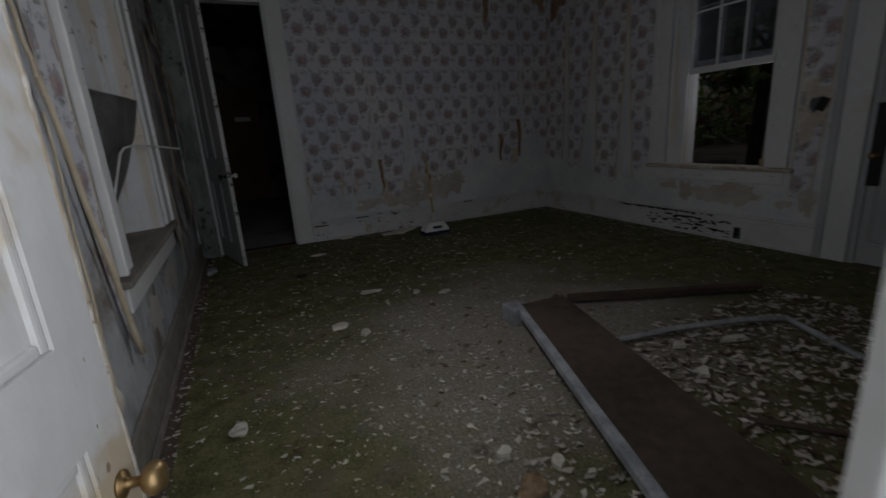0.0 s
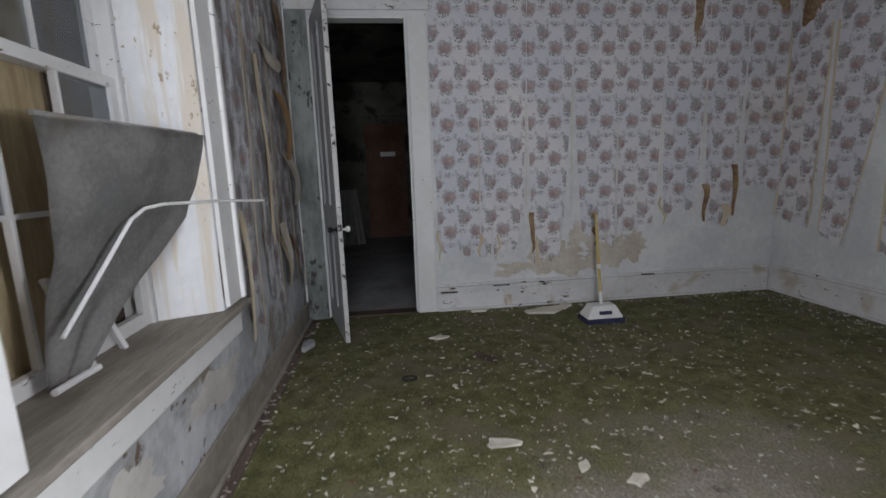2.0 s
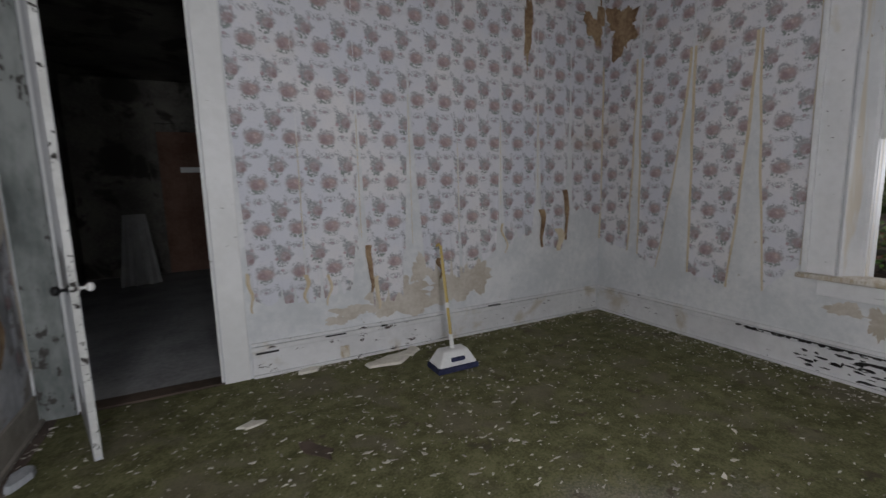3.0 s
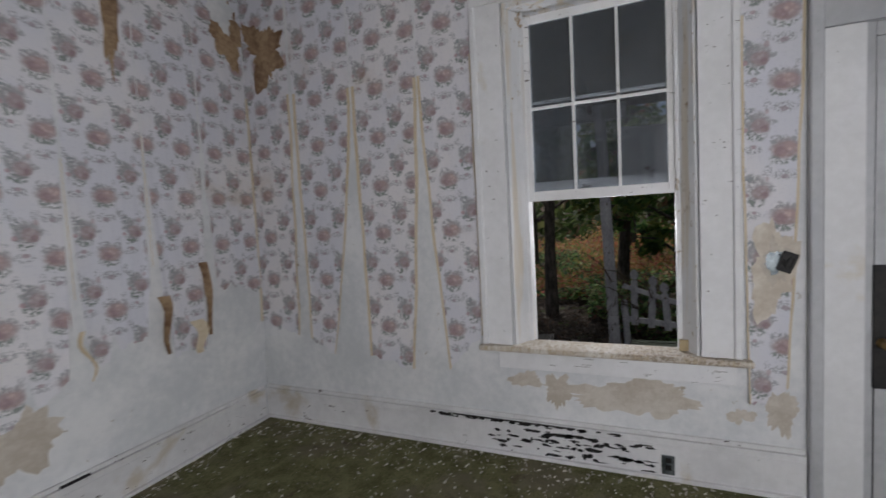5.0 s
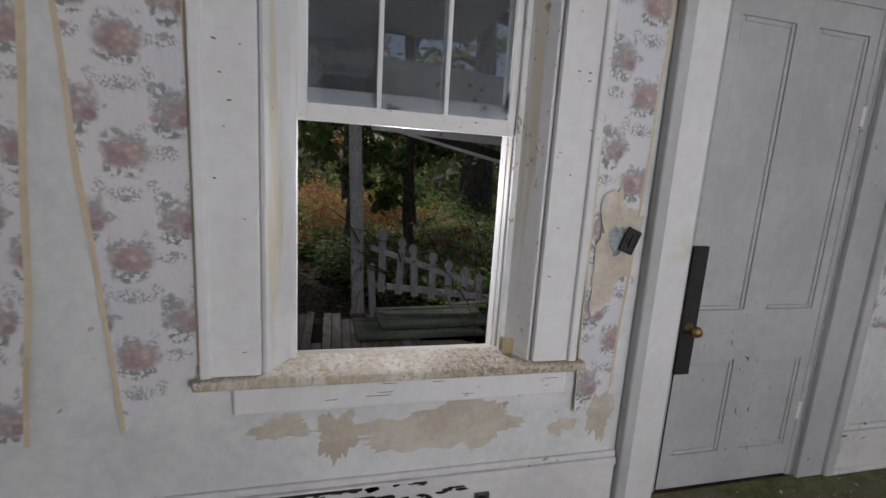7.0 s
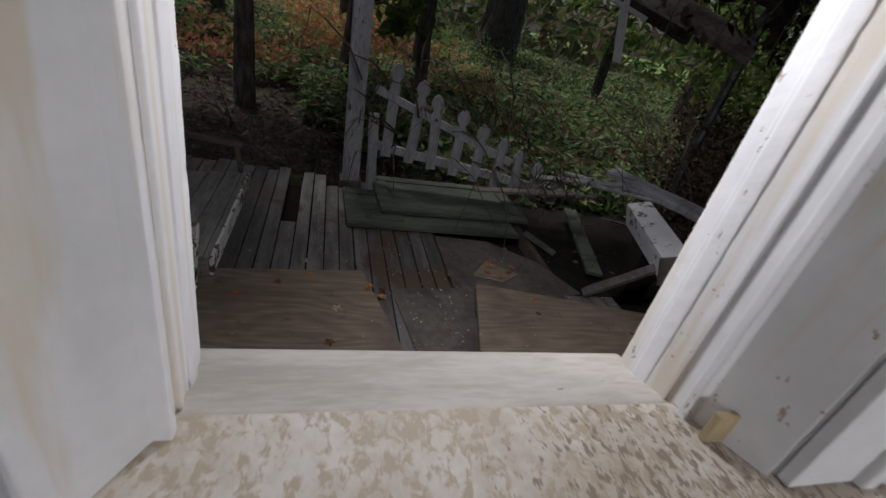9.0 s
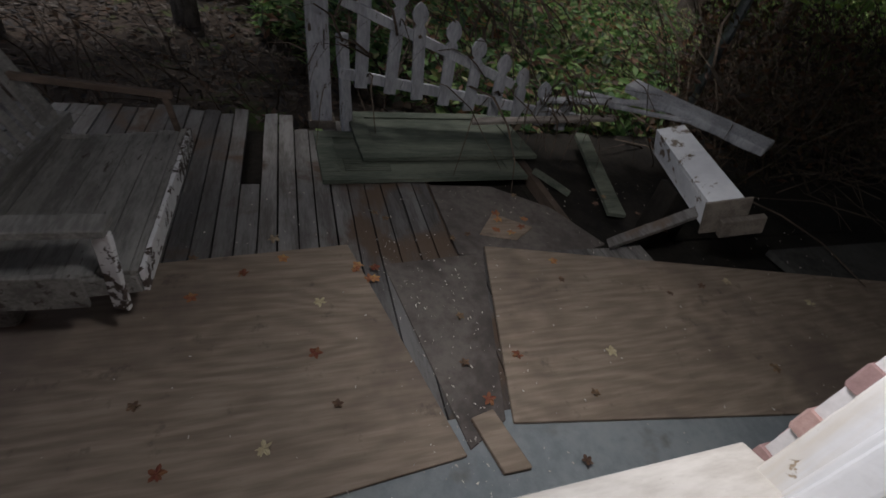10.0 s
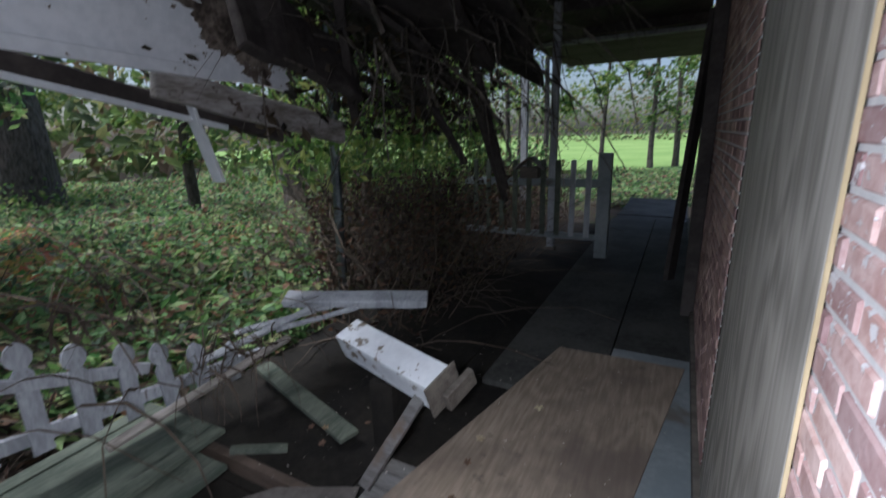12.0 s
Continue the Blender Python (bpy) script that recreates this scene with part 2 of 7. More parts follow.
def worn_carpet(name):
    """Matted green carpet, trodden to grey-brown dust over the part beside the fallen platform."""
    m, nt, b = tree_of(name, 0.95)
    v = coords(nt)
    big, fine, mid = noise_of(nt, v, 1.3, 5, 0.6), noise_of(nt, v, 75, 6, 0.65), noise_of(nt, v, 7, 5, 0.65)
    col = mix(nt, ramp(nt, calc(nt, 'ADD', calc(nt, 'MULTIPLY', mid, 0.5), calc(nt, 'MULTIPLY', fine, 0.5)), 0.38, 0.62), (0.075, 0.08, 0.032), (0.19, 0.18, 0.09))
    col = mix(nt, calc(nt, 'MULTIPLY', ramp(nt, noise_of(nt, v, 2.1, 5, 0.6, 0.4), 0.50, 0.66), 0.6), col, (0.17, 0.145, 0.105))
    sep = nt.nodes.new("ShaderNodeSeparateXYZ")
    wire(nt, v, sep.inputs[0])
    dx, dy = calc(nt, 'MULTIPLY', calc(nt, 'SUBTRACT', sep.outputs[0], 2.75), 0.62), calc(nt, 'MULTIPLY', calc(nt, 'SUBTRACT', sep.outputs[1], 3.75), 0.75)
    d = calc(nt, 'SQRT', calc(nt, 'ADD', calc(nt, 'MULTIPLY', dx, dx), calc(nt, 'MULTIPLY', dy, dy)))
    d = calc(nt, 'ADD', d, calc(nt, 'MULTIPLY', calc(nt, 'SUBTRACT', big, 0.5), 1.6))
    d = calc(nt, 'ADD', d, calc(nt, 'MULTIPLY', calc(nt, 'SUBTRACT', mid, 0.5), 0.7))
    dust = calc(nt, 'SUBTRACT', 1.0, ramp(nt, d, 0.35, 1.15))
    col = mix(nt, calc(nt, 'MULTIPLY', dust, 0.85), col, mix(nt, ramp(nt, fine, 0.4, 0.62), (0.24, 0.215, 0.185), (0.40, 0.365, 0.32)))
    col = mix(nt, calc(nt, 'MULTIPLY', ramp(nt, noise_of(nt, v, 3.4, 4, 0.7), 0.60, 0.70), 0.7), col, (0.07, 0.055, 0.042))
    wire(nt, col, b.inputs["Base Color"])
    bump(nt, b, calc(nt, 'ADD', fine, calc(nt, 'MULTIPLY', mid, 0.6)), 0.9, 0.008)
    return m


carpet = worn_carpet("mossy_green_carpet")
border_wood = plain("dark_floor_boards", (0.08, 0.06, 0.05), (0.17, 0.13, 0.11), 2, 20, 0.75, stretch=(6, 0.8, 1), bumps=0.4)
dark_wood = plain("dark_brown_wood", (0.06, 0.045, 0.035), (0.12, 0.09, 0.07), 2, 14, 0.75, stretch=(1, 1, 4))
grey_board = plain("weathered_grey_wood", (0.095, 0.088, 0.082), (0.185, 0.182, 0.175), 1.6, 12, 0.85, stretch=(1.2, 8, 8), each=True, bumps=0.6, stain=(0.10, 0.072, 0.052), stain_at=0.50)
brown_board = plain("damp_brown_board", (0.085, 0.074, 0.063), (0.165, 0.145, 0.122), 1.6, 12, 0.8, stretch=(1.2, 8, 8), bumps=0.5)
moss_board = plain("mossy_grey_green_board", (0.05, 0.062, 0.048), (0.115, 0.128, 0.10), 1.6, 14, 0.85, stretch=(6, 1, 6), bumps=0.5)
swing_paint = plain("peeling_swing_paint", (0.115, 0.11, 0.10), (0.225, 0.22, 0.20), 2, 16, 0.8, stretch=(1, 5, 5), chips=(0.07, 0.06, 0.05), chip_at=0.6, chip_scale=16, chip_stretch=(0.5, 2, 2), bumps=0.6)
chipped_edge = plain("black_chipped_white_edge", (0.46, 0.46, 0.44), (0.62, 0.62, 0.60), 3, 20, 0.7, chips=(0.025, 0.02, 0.016), chip_at=0.61, chip_scale=22, chip_stretch=(1, 1, 0.8), bumps=0.5)
swing_edge = plain("flaking_white_edge_paint", (0.50, 0.50, 0.49), (0.62, 0.62, 0.61), 3, 30, 0.8, chips=(0.07, 0.055, 0.045), chip_at=0.5, chip_scale=26, bumps=0.6)
casing_paint = plain("scuffed_casing_paint", (0.68, 0.685, 0.69), (0.77, 0.775, 0.785), 1.5, 16, 0.6, chips=(0.07, 0.06, 0.05), chip_at=0.735, chip_scale=34, chip_stretch=(1, 0.6, 1.5), bumps=0.4, stain=(0.62, 0.58, 0.50), stain_at=0.64)
# grimy chipped paint, with the corner's shade also put into the colour
grimy_shaded_paint = plain("grimy_shaded_grey_green_paint", (0.11, 0.125, 0.118), (0.28, 0.295, 0.285), 3, 14, 0.7, stretch=(1, 1, 0.4), chips=(0.05, 0.045, 0.04), chip_at=0.60, chip_scale=16, chip_stretch=(1, 1, 0.6), bumps=0.5)
jamb_paint = plain("worn_jamb_paint", (0.66, 0.67, 0.68), (0.76, 0.765, 0.775), 2.5, 16, 0.6, chips=(0.36, 0.28, 0.19), chip_at=0.665, chip_scale=28, chip_stretch=(1, 1, 0.5), bumps=0.5, stain=(0.635, 0.58, 0.495), stain_at=0.49, stain_stretch=(6, 6, 0.45))
outer_sill_paint = plain("weathered_outer_sill", (0.42, 0.39, 0.345), (0.60, 0.57, 0.52), 3, 20, 0.7, stretch=(3, 0.7, 1), chips=(0.28, 0.23, 0.18), chip_at=0.66, chip_scale=30, chip_stretch=(1, 0.5, 1), bumps=0.5)
lino_m = plain("scuffed_brown_lino", (0.085, 0.075, 0.068), (0.16, 0.142, 0.125), 3, 26, 0.8, bumps=0.3, stain=(0.07, 0.06, 0.055), stain_at=0.52)
fence_paint = plain("peeling_fence_paint", (0.24, 0.25, 0.265), (0.42, 0.435, 0.455), 2, 16, 0.8, stretch=(4, 4, 1), chips=(0.12, 0.1, 0.08), chip_at=0.66, chip_scale=12, chip_stretch=(3, 3, 1), bumps=0.5)
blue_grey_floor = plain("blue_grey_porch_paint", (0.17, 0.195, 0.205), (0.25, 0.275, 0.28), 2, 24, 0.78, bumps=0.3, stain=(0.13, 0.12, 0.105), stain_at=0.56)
# soil colour taken near black to hold the shade under the porch
dirt = plain("shade_dark_soil", (0.009, 0.008, 0.007), (0.022, 0.019, 0.015), 2, 20, 0.95, bumps=0.9)
mortar = plain("pale_lime_mortar", (0.45, 0.43, 0.42), (0.58, 0.56, 0.55), 3, 40, 0.9)
brick_red = plain("soft_red_brick", (0.34, 0.20, 0.185), (0.50, 0.36, 0.34), 9, 45, 0.9, each=True, stain=(0.34, 0.25, 0.25), stain_at=0.55, chips=(0.58, 0.55, 0.55), chip_at=0.60, chip_scale=26, bumps=0.7, world_place=True)
brick_joined = plain("soft_red_brick_far", (0.30, 0.19, 0.17), (0.42, 0.29, 0.26), 5, 45, 0.9, island=True, bumps=0.6)
brass = plain("aged_brass", (0.26, 0.17, 0.075), (0.42, 0.29, 0.14), 8, 60, 0.45, 0.9, 0.2)
black_iron = plain("black_iron", (0.012, 0.012, 0.013), (0.03, 0.028, 0.026), 6, 50, 0.6, 0.4)
galvan = plain("galvanised_steel", (0.08, 0.095, 0.10), (0.24, 0.27, 0.28), 8, 50, 0.4, 0.9)
shade_vinyl = plain("grey_shade_cloth", (0.25, 0.25, 0.25), (0.40, 0.39, 0.38), 4, 60, 0.75, stain=(0.22, 0.20, 0.18), stain_at=0.55)
ply_yellow = plain("boarding_plywood", (0.33, 0.26, 0.15), (0.46, 0.37, 0.23), 2, 8, 0.75, stretch=(8, 8, 1))
white_rod = plain("white_metal_rod", (0.66, 0.66, 0.66), (0.76, 0.76, 0.76), 6, 40, 0.4)
broom_yellow = plain("yellow_handle", (0.46, 0.33, 0.09), (0.58, 0.44, 0.16), 6, 40, 0.5)
white_plastic = plain("white_plastic", (0.66, 0.66, 0.64), (0.76, 0.76, 0.75), 6, 40, 0.4)
navy = plain("navy_bristles", (0.02, 0.025, 0.06), (0.045, 0.05, 0.10), 20, 90, 0.8)
column_paint = plain("dull_white_column_paint", (0.52, 0.54, 0.57), (0.66, 0.68, 0.70), 2, 16, 0.6, chips=(0.16, 0.13, 0.1), chip_at=0.64, chip_scale=9, bumps=0.4)
sill_bare = plain("bare_grey_sill_wood", (0.22, 0.20, 0.175), (0.36, 0.33, 0.29), 2, 14, 0.8, stretch=(5, 0.8, 1), bumps=0.5)
frail_plaster = plain("grey_bare_plaster", (0.46, 0.44, 0.41), (0.58, 0.56, 0.53), 4, 30)
# deck paint darkened to carry the shade of the porch roof
shaded_deck = plain("shaded_deck_paint", (0.03, 0.031, 0.029), (0.075, 0.075, 0.068), 2, 20, 0.85, bumps=0.3)
rotten_soffit = plain("rotten_white_soffit", (0.60, 0.63, 0.66), (0.74, 0.76, 0.79), 2, 16, 0.7, chips=(0.16, 0.13, 0.10), chip_at=0.645, chip_scale=5.5, bumps=0.5)
splinter_grey = plain("splintered_grey_brown_wood", (0.17, 0.15, 0.13), (0.34, 0.31, 0.28), 3, 18, 0.85, stretch=(6, 1, 6), bumps=0.5)
rotten_wood = plain("rotten_brown_wood", (0.05, 0.04, 0.033), (0.24, 0.20, 0.165), 5, 20, 0.9, chips=(0.45, 0.45, 0.45), chip_at=0.66, chip_scale=6, bumps=0.9)
stained_plate = plain("stained_weathered_beam", (0.17, 0.15, 0.13), (0.42, 0.40, 0.385), 3, 14, 0.85, stretch=(4, 1, 4), chips=(0.10, 0.08, 0.065), chip_at=0.62, chip_scale=7, bumps=0.6)
hall_wall_m = plain("dark_hall_paint", (0.095, 0.09, 0.08), (0.18, 0.17, 0.15), 1.5, 20, stain=(0.05, 0.045, 0.04), stain_at=0.5)
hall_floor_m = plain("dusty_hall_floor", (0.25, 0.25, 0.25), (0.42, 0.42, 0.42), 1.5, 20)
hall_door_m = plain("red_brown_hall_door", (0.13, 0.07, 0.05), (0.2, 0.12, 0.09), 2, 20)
cloth = plain("pale_cloth", (0.25, 0.25, 0.24), (0.33, 0.33, 0.32), 4, 40)
ceiling_m = plain("grimy_ceiling", (0.4, 0.39, 0.37), (0.55, 0.54, 0.52), 1.2, 20, stain=(0.25, 0.17, 0.1), stain_at=0.55)
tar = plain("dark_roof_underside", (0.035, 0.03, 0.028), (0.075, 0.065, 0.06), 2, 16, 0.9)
bark = plain("dark_bark", (0.045, 0.039, 0.033), (0.15, 0.13, 0.11), 5, 25, 0.95, stretch=(4, 4, 1), bumps=1.0)
vine_m = plain("dry_vine", (0.04, 0.03, 0.023), (0.10, 0.078, 0.058), 6, 30, 0.9)
soil = plain("leaf_strewn_soil", (0.022, 0.017, 0.013), (0.055, 0.042, 0.032), 0.8, 14, 0.95, stain=(0.05, 0.075, 0.02), stain_at=0.55, bumps=0.8)
lawn_m = plain("bright_lawn", (0.13, 0.22, 0.055), (0.20, 0.29, 0.09), 0.2, 6, 0.95)


def flame_grain(nt, v, bands):
    """Contour lines of a stretched noise, as in rotary-cut veneer."""
    n = noise_of(nt, v, 1.0, 2, 0.45)
    return calc(nt, 'ADD', calc(nt, 'MULTIPLY', calc(nt, 'SINE', calc(nt, 'MULTIPLY', n, bands)), 0.5), 0.5)


def plywood_floor(name):
    """Damp plywood with long flame-shaped grain."""
    m, nt, b = tree_of(name, 0.75)
    b.inputs["Specular IOR Level"].default_value = 0.2
    turn = (0, 0, radians(-10))
    g = calc(nt, 'MULTIPLY', flame_grain(nt, coords(nt, (2.6, 0.7, 1), turn), 95), 0.15)
    g = calc(nt, 'ADD', g, calc(nt, 'MULTIPLY', noise_of(nt, coords(nt, (16, 1.6, 1), turn), 3, 6), 0.85))
    col = mix(nt, ramp(nt, g, 0.22, 0.85), (0.18, 0.14, 0.105), (0.32, 0.262, 0.20))
    col = mix(nt, calc(nt, 'MULTIPLY', ramp(nt, noise_of(nt, coords(nt), 1.3, 5, 0.65), 0.46, 0.72), 0.8), col, (0.125, 0.098, 0.082))
    col = mix(nt, calc(nt, 'MULTIPLY', ramp(nt, noise_of(nt, coords(nt), 9, 4, 0.7), 0.6, 0.72), 0.5), col, (0.09, 0.07, 0.055))
    wire(nt, col, b.inputs["Base Color"])
    bump(nt, b, g, 0.2, 0.004)
    return m


ply_floor = plywood_floor("damp_plywood_sheet")


def old_ply(name):
    m, nt, b = tree_of(name, 0.75)
    g = calc(nt, 'MULTIPLY', flame_grain(nt, coords(nt, (1, 3.0, 0.6)), 70), 0.25)
    g = calc(nt, 'ADD', g, calc(nt, 'MULTIPLY', noise_of(nt, coords(nt, (1, 20, 1.2)), 3, 6), 0.75))
    wire(nt, mix(nt, ramp(nt, g, 0.2, 0.8), (0.20, 0.185, 0.16), (0.40, 0.37, 0.325)), b.inputs["Base Color"])
    bump(nt, b, g, 0.25, 0.004)
    return m


wall_ply = old_ply("weathered_wall_plywood")


def leaf_mat(name, cols):
    """Leaf colours picked per leaf, slightly translucent."""
    m, nt, b = tree_of(name, 0.6)
    r = nt.nodes.new("ShaderNodeNewGeometry").outputs["Random Per Island"]
    cr = nt.nodes.new("ShaderNodeValToRGB")
    cr.color_ramp.interpolation = 'CONSTANT'
    el = cr.color_ramp.elements
    while len(el) < len(cols):
        el.new(0.5)
    for i, c in enumerate(cols):
        el[i].position, el[i].color = i / len(cols), (*c, 1)
    wire(nt, r, cr.inputs[0])
    wire(nt, cr.outputs[0], b.inputs["Base Color"])
    tr = nt.nodes.new("ShaderNodeBsdfTranslucent")
    wire(nt, cr.outputs[0], tr.inputs[0])
    ms = nt.nodes.new("ShaderNodeMixShader")
    ms.inputs[0].default_value = 0.5
    wire(nt, b.outputs[0], ms.inputs[1])
    wire(nt, tr.outputs[0], ms.inputs[2])
    wire(nt, ms.outputs[0], nt.nodes["Material Output"].inputs[0])
    return m


green_leaf = leaf_mat("green_leaves", [(0.09, 0.17, 0.04), (0.14, 0.24, 0.055), (0.20, 0.29, 0.07), (0.27, 0.31, 0.09), (0.07, 0.13, 0.04)])
ivy_leaf = leaf_mat("ground_cover_leaves", [(0.05, 0.12, 0.035), (0.14, 0.26, 0.07), (0.24, 0.36, 0.12), (0.10, 0.075, 0.05), (0.08, 0.17, 0.05), (0.22, 0.12, 0.07), (0.17, 0.30, 0.10), (0.035, 0.065, 0.03), (0.30, 0.32, 0.14)])
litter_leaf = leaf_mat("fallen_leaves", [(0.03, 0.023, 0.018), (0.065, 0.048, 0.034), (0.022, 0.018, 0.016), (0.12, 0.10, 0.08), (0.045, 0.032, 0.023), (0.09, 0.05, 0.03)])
autumn_leaf = leaf_mat("autumn_leaves", [(0.52, 0.22, 0.11), (0.46, 0.32, 0.10), (0.26, 0.33, 0.09), (0.46, 0.17, 0.12), (0.52, 0.36, 0.18)])
tan_leaf = plain("pale_tan_leaf", (0.30, 0.24, 0.15), (0.42, 0.36, 0.24), 9, 50, each=True)
porch_leaf = plain("bright_fallen_leaf", (0.24, 0.085, 0.05), (0.32, 0.18, 0.08), 9, 50, each=True)
brown_leaf = plain("curled_brown_leaf", (0.09, 0.06, 0.04), (0.2, 0.13, 0.08), 9, 50, each=True)

glass_m = bpy.data.materials.new("dusty_glass")
glass_m.use_nodes = True
gb = glass_m.node_tree.nodes["Principled BSDF"]
gb.inputs["Transmission Weight"].default_value, gb.inputs["Roughness"].default_value, gb.inputs["IOR"].default_value = 0.92, 0.03, 1.45
gb.inputs["Base Color"].default_value = (0.34, 0.37, 0.40, 1)
wire(glass_m.node_tree, calc(glass_m.node_tree, "MULTIPLY", ramp(glass_m.node_tree, noise_of(glass_m.node_tree, coords(glass_m.node_tree), 3.5, 5), 0.4, 1.0), 0.06), gb.inputs["Roughness"])


# ---- building helpers ----
def bx(bm, x0, x1, y0, y1, z0, z1, m=None):
    """Add a box between two corners to bm, moved by m."""
    pts = [(x, y, z) for z in (z0, z1) for x, y in ((x0, y0), (x1, y0), (x1, y1), (x0, y1))]
    vs = [bm.verts.new((m @ Vector(p)) if m else p) for p in pts]
    for f in ((3, 2, 1, 0), (4, 5, 6, 7), (0, 1, 5, 4), (1, 2, 6, 5), (2, 3, 7, 6), (3, 0, 4, 7)):
        bm.faces.new([vs[i] for i in f])
    return vs


def boxes(*args):
    bm = bmesh.new()
    for a in args:
        bx(bm, *a)
    return bm


def soften(bm, w=0.004, seg=2):
    bmesh.ops.bevel(bm, geom=list(bm.edges), offset=w, segments=seg, profile=0.6, affect='EDGES')
    return bm


def rough_up(bm, amount, scale=6.0):
    for v in bm.verts:
        v.co += noise.noise_vector(v.co * scale) * amount
    return bm


def mesh_of(name, bm, *mats):
    bmesh.ops.recalc_face_normals(bm, faces=bm.faces)
    me = bpy.data.meshes.new(name)
    bm.to_mesh(me)
    bm.free()
    for m in mats:
        me.materials.append(m)
    return me


def smooth(ob):
    for p in ob.data.polygons:
        p.use_smooth = True
    return ob


def part(name, bm, material, parent, label=""):
    mats = material if isinstance(material, (tuple, list)) else (material,)
    ob = new(name, mesh_of(name, bm, *mats))
    if parent:
        ob.parent = parent
        ob.matrix_parent_inverse = parent.matrix_basis.inverted()
    return tagged(ob, label)


def solo(name, bm, material, label, category, group="", kind=""):
    return tagged(part(name, bm, material, None), label, category, group, kind)


def thing(name, label, category, group="", kind="", at=(0, 0, 0)):
    ob = new(name)
    ob.location = at
    ob.empty_display_size = 0.1
    return tagged(ob, label, category, group, kind)


def tube(points, radius, sides=8, taper=1.0, caps=True):
    """A round bar along a line of points."""
    bm = bmesh.new()
    pts = [Vector(p) for p in points]
    rings = []
    for i, p in enumerate(pts):
        d = (pts[min(i + 1, len(pts) - 1)] - pts[max(i - 1, 0)]).normalized()
        a = d.cross(Vector((0, 0, 1)) if abs(d.z) < 0.9 else Vector((1, 0, 0))).normalized()
        b = d.cross(a)
        r = radius * (1 + (taper - 1) * i / max(1, len(pts) - 1))
        rings.append([bm.verts.new(p + (a * math.cos(k * math.tau / sides) + b * math.sin(k * math.tau / sides)) * r) for k in range(sides)])
    for r0, r1 in zip(rings, rings[1:]):
        for k in range(sides):
            bm.faces.new((r0[k], r0[(k + 1) % sides], r1[(k + 1) % sides], r1[k]))
    if caps:
        bm.faces.new(rings[0][::-1])
        bm.faces.new(rings[-1])
    return bm


def lathe(profile, m, sides=20):
    """Turn (radius, height) pairs round the local z axis of m."""
    bm = bmesh.new()
    rings = [[bm.verts.new(m @ Vector((max(r, 1e-4) * math.cos(k * math.tau / sides), max(r, 1e-4) * math.sin(k * math.tau / sides), h))) for k in range(sides)] for r, h in profile]
    for r0, r1 in zip(rings, rings[1:]):
        for k in range(sides):
            bm.faces.new((r0[k], r0[(k + 1) % sides], r1[(k + 1) % sides], r1[k]))
    bm.faces.new(rings[0][::-1])
    bm.faces.new(rings[-1])
    return bm


def beam_between(a, b, w, h, roll=0.0, jitter=0.0):
    """A squared timber from a to b, w across and h high."""
    a, b = Vector(a), Vector(b)
    d = b - a
    m = Matrix.Translation(a) @ d.to_track_quat('X', 'Z').to_matrix().to_4x4() @ pose(0, 0, 0, roll)
    bm = boxes((0, d.length, -w / 2, w / 2, -h / 2, h / 2))
    bmesh.ops.subdivide_edges(bm, edges=[e for e in bm.edges if abs(e.verts[0].co.x - e.verts[1].co.x) > 0.1], cuts=6)
    soften(bm, min(w, h) * 0.12, 1)
    if jitter:
        rough_up(bm, jitter, 9)
    bm.transform(m)
    return bm

# ---- the room: shell ----
WX, EX, NY, SY, CZ = 0.58, 5.72, 7.37, 1.55, 3.60   # inner faces of the west, east, north and south walls; ceiling
EO = 6.09                                           # outer brick face of the east wall
EW0, EW1, EWZ0, EWZ1 = 4.03, 5.14, 0.72, 3.02       # east window opening
ED0, ED1, EDZ = 2.358, 3.302, 2.505                    # east door opening
WW0, WW1 = 3.96, 5.30                               # west window opening
ND0, ND1, NDZ = 0.80, 1.71, 2.90                    # north door opening
SD0, SD1, SDZ = 0.66, 1.585, 2.60                    # entry opening


def structure(name, bm, material, label, category):
    return solo(name, bm, material, label, category, kind="structure")


wall_east = structure("wall_east", boxes(
    (EX, 6.02, SY - 0.2, ED0, -0.3, CZ), (EX, 6.02, ED0, ED1, EDZ, CZ), (EX, 6.02, ED1, EW0, -0.3, CZ),
    (EX, 6.02, EW0, EW1, -0.3, EWZ0), (EX, 6.02, EW0, EW1, EWZ1, CZ), (EX, 6.02, EW1, NY + 0.14, -0.3, CZ)), plaster,
    "white plaster wall with peeling floral wallpaper", "wall")
wall_north = structure("wall_north", boxes(
    (0.16, ND0, NY, NY + 0.14, 0, CZ), (ND0, ND1, NY, NY + 0.14, NDZ, CZ), (ND1, EX, NY, NY + 0.14, 0, CZ)), plaster,
    "plaster wall with torn floral wallpaper and a doorway", "wall")
wall_west = structure("wall_west", boxes(
    (0.16, WX, SY - 0.2, WW0, 0, CZ), (0.16, WX, WW0, WW1, 0, 0.70), (0.16, WX, WW0, WW1, 3.02, CZ), (0.16, WX, WW1, NY, 0, CZ)), grimy_plaster,
    "stained plaster wall with peeling wallpaper", "wall")
wall_south = structure("wall_south", boxes(
    (0.58, SD0, SY - 0.2, SY, 0, CZ), (SD0, SD1, SY - 0.2, SY, SDZ, CZ), (SD1, EX, SY - 0.2, SY, 0, CZ)), plaster,
    "white plaster wall with the entry doorway", "wall")
ceiling = structure("ceiling", boxes((0.1, 6.1, 1.4, NY + 0.1, CZ, CZ + 0.1)), ceiling_m, "grimy water-stained ceiling", "ceiling")

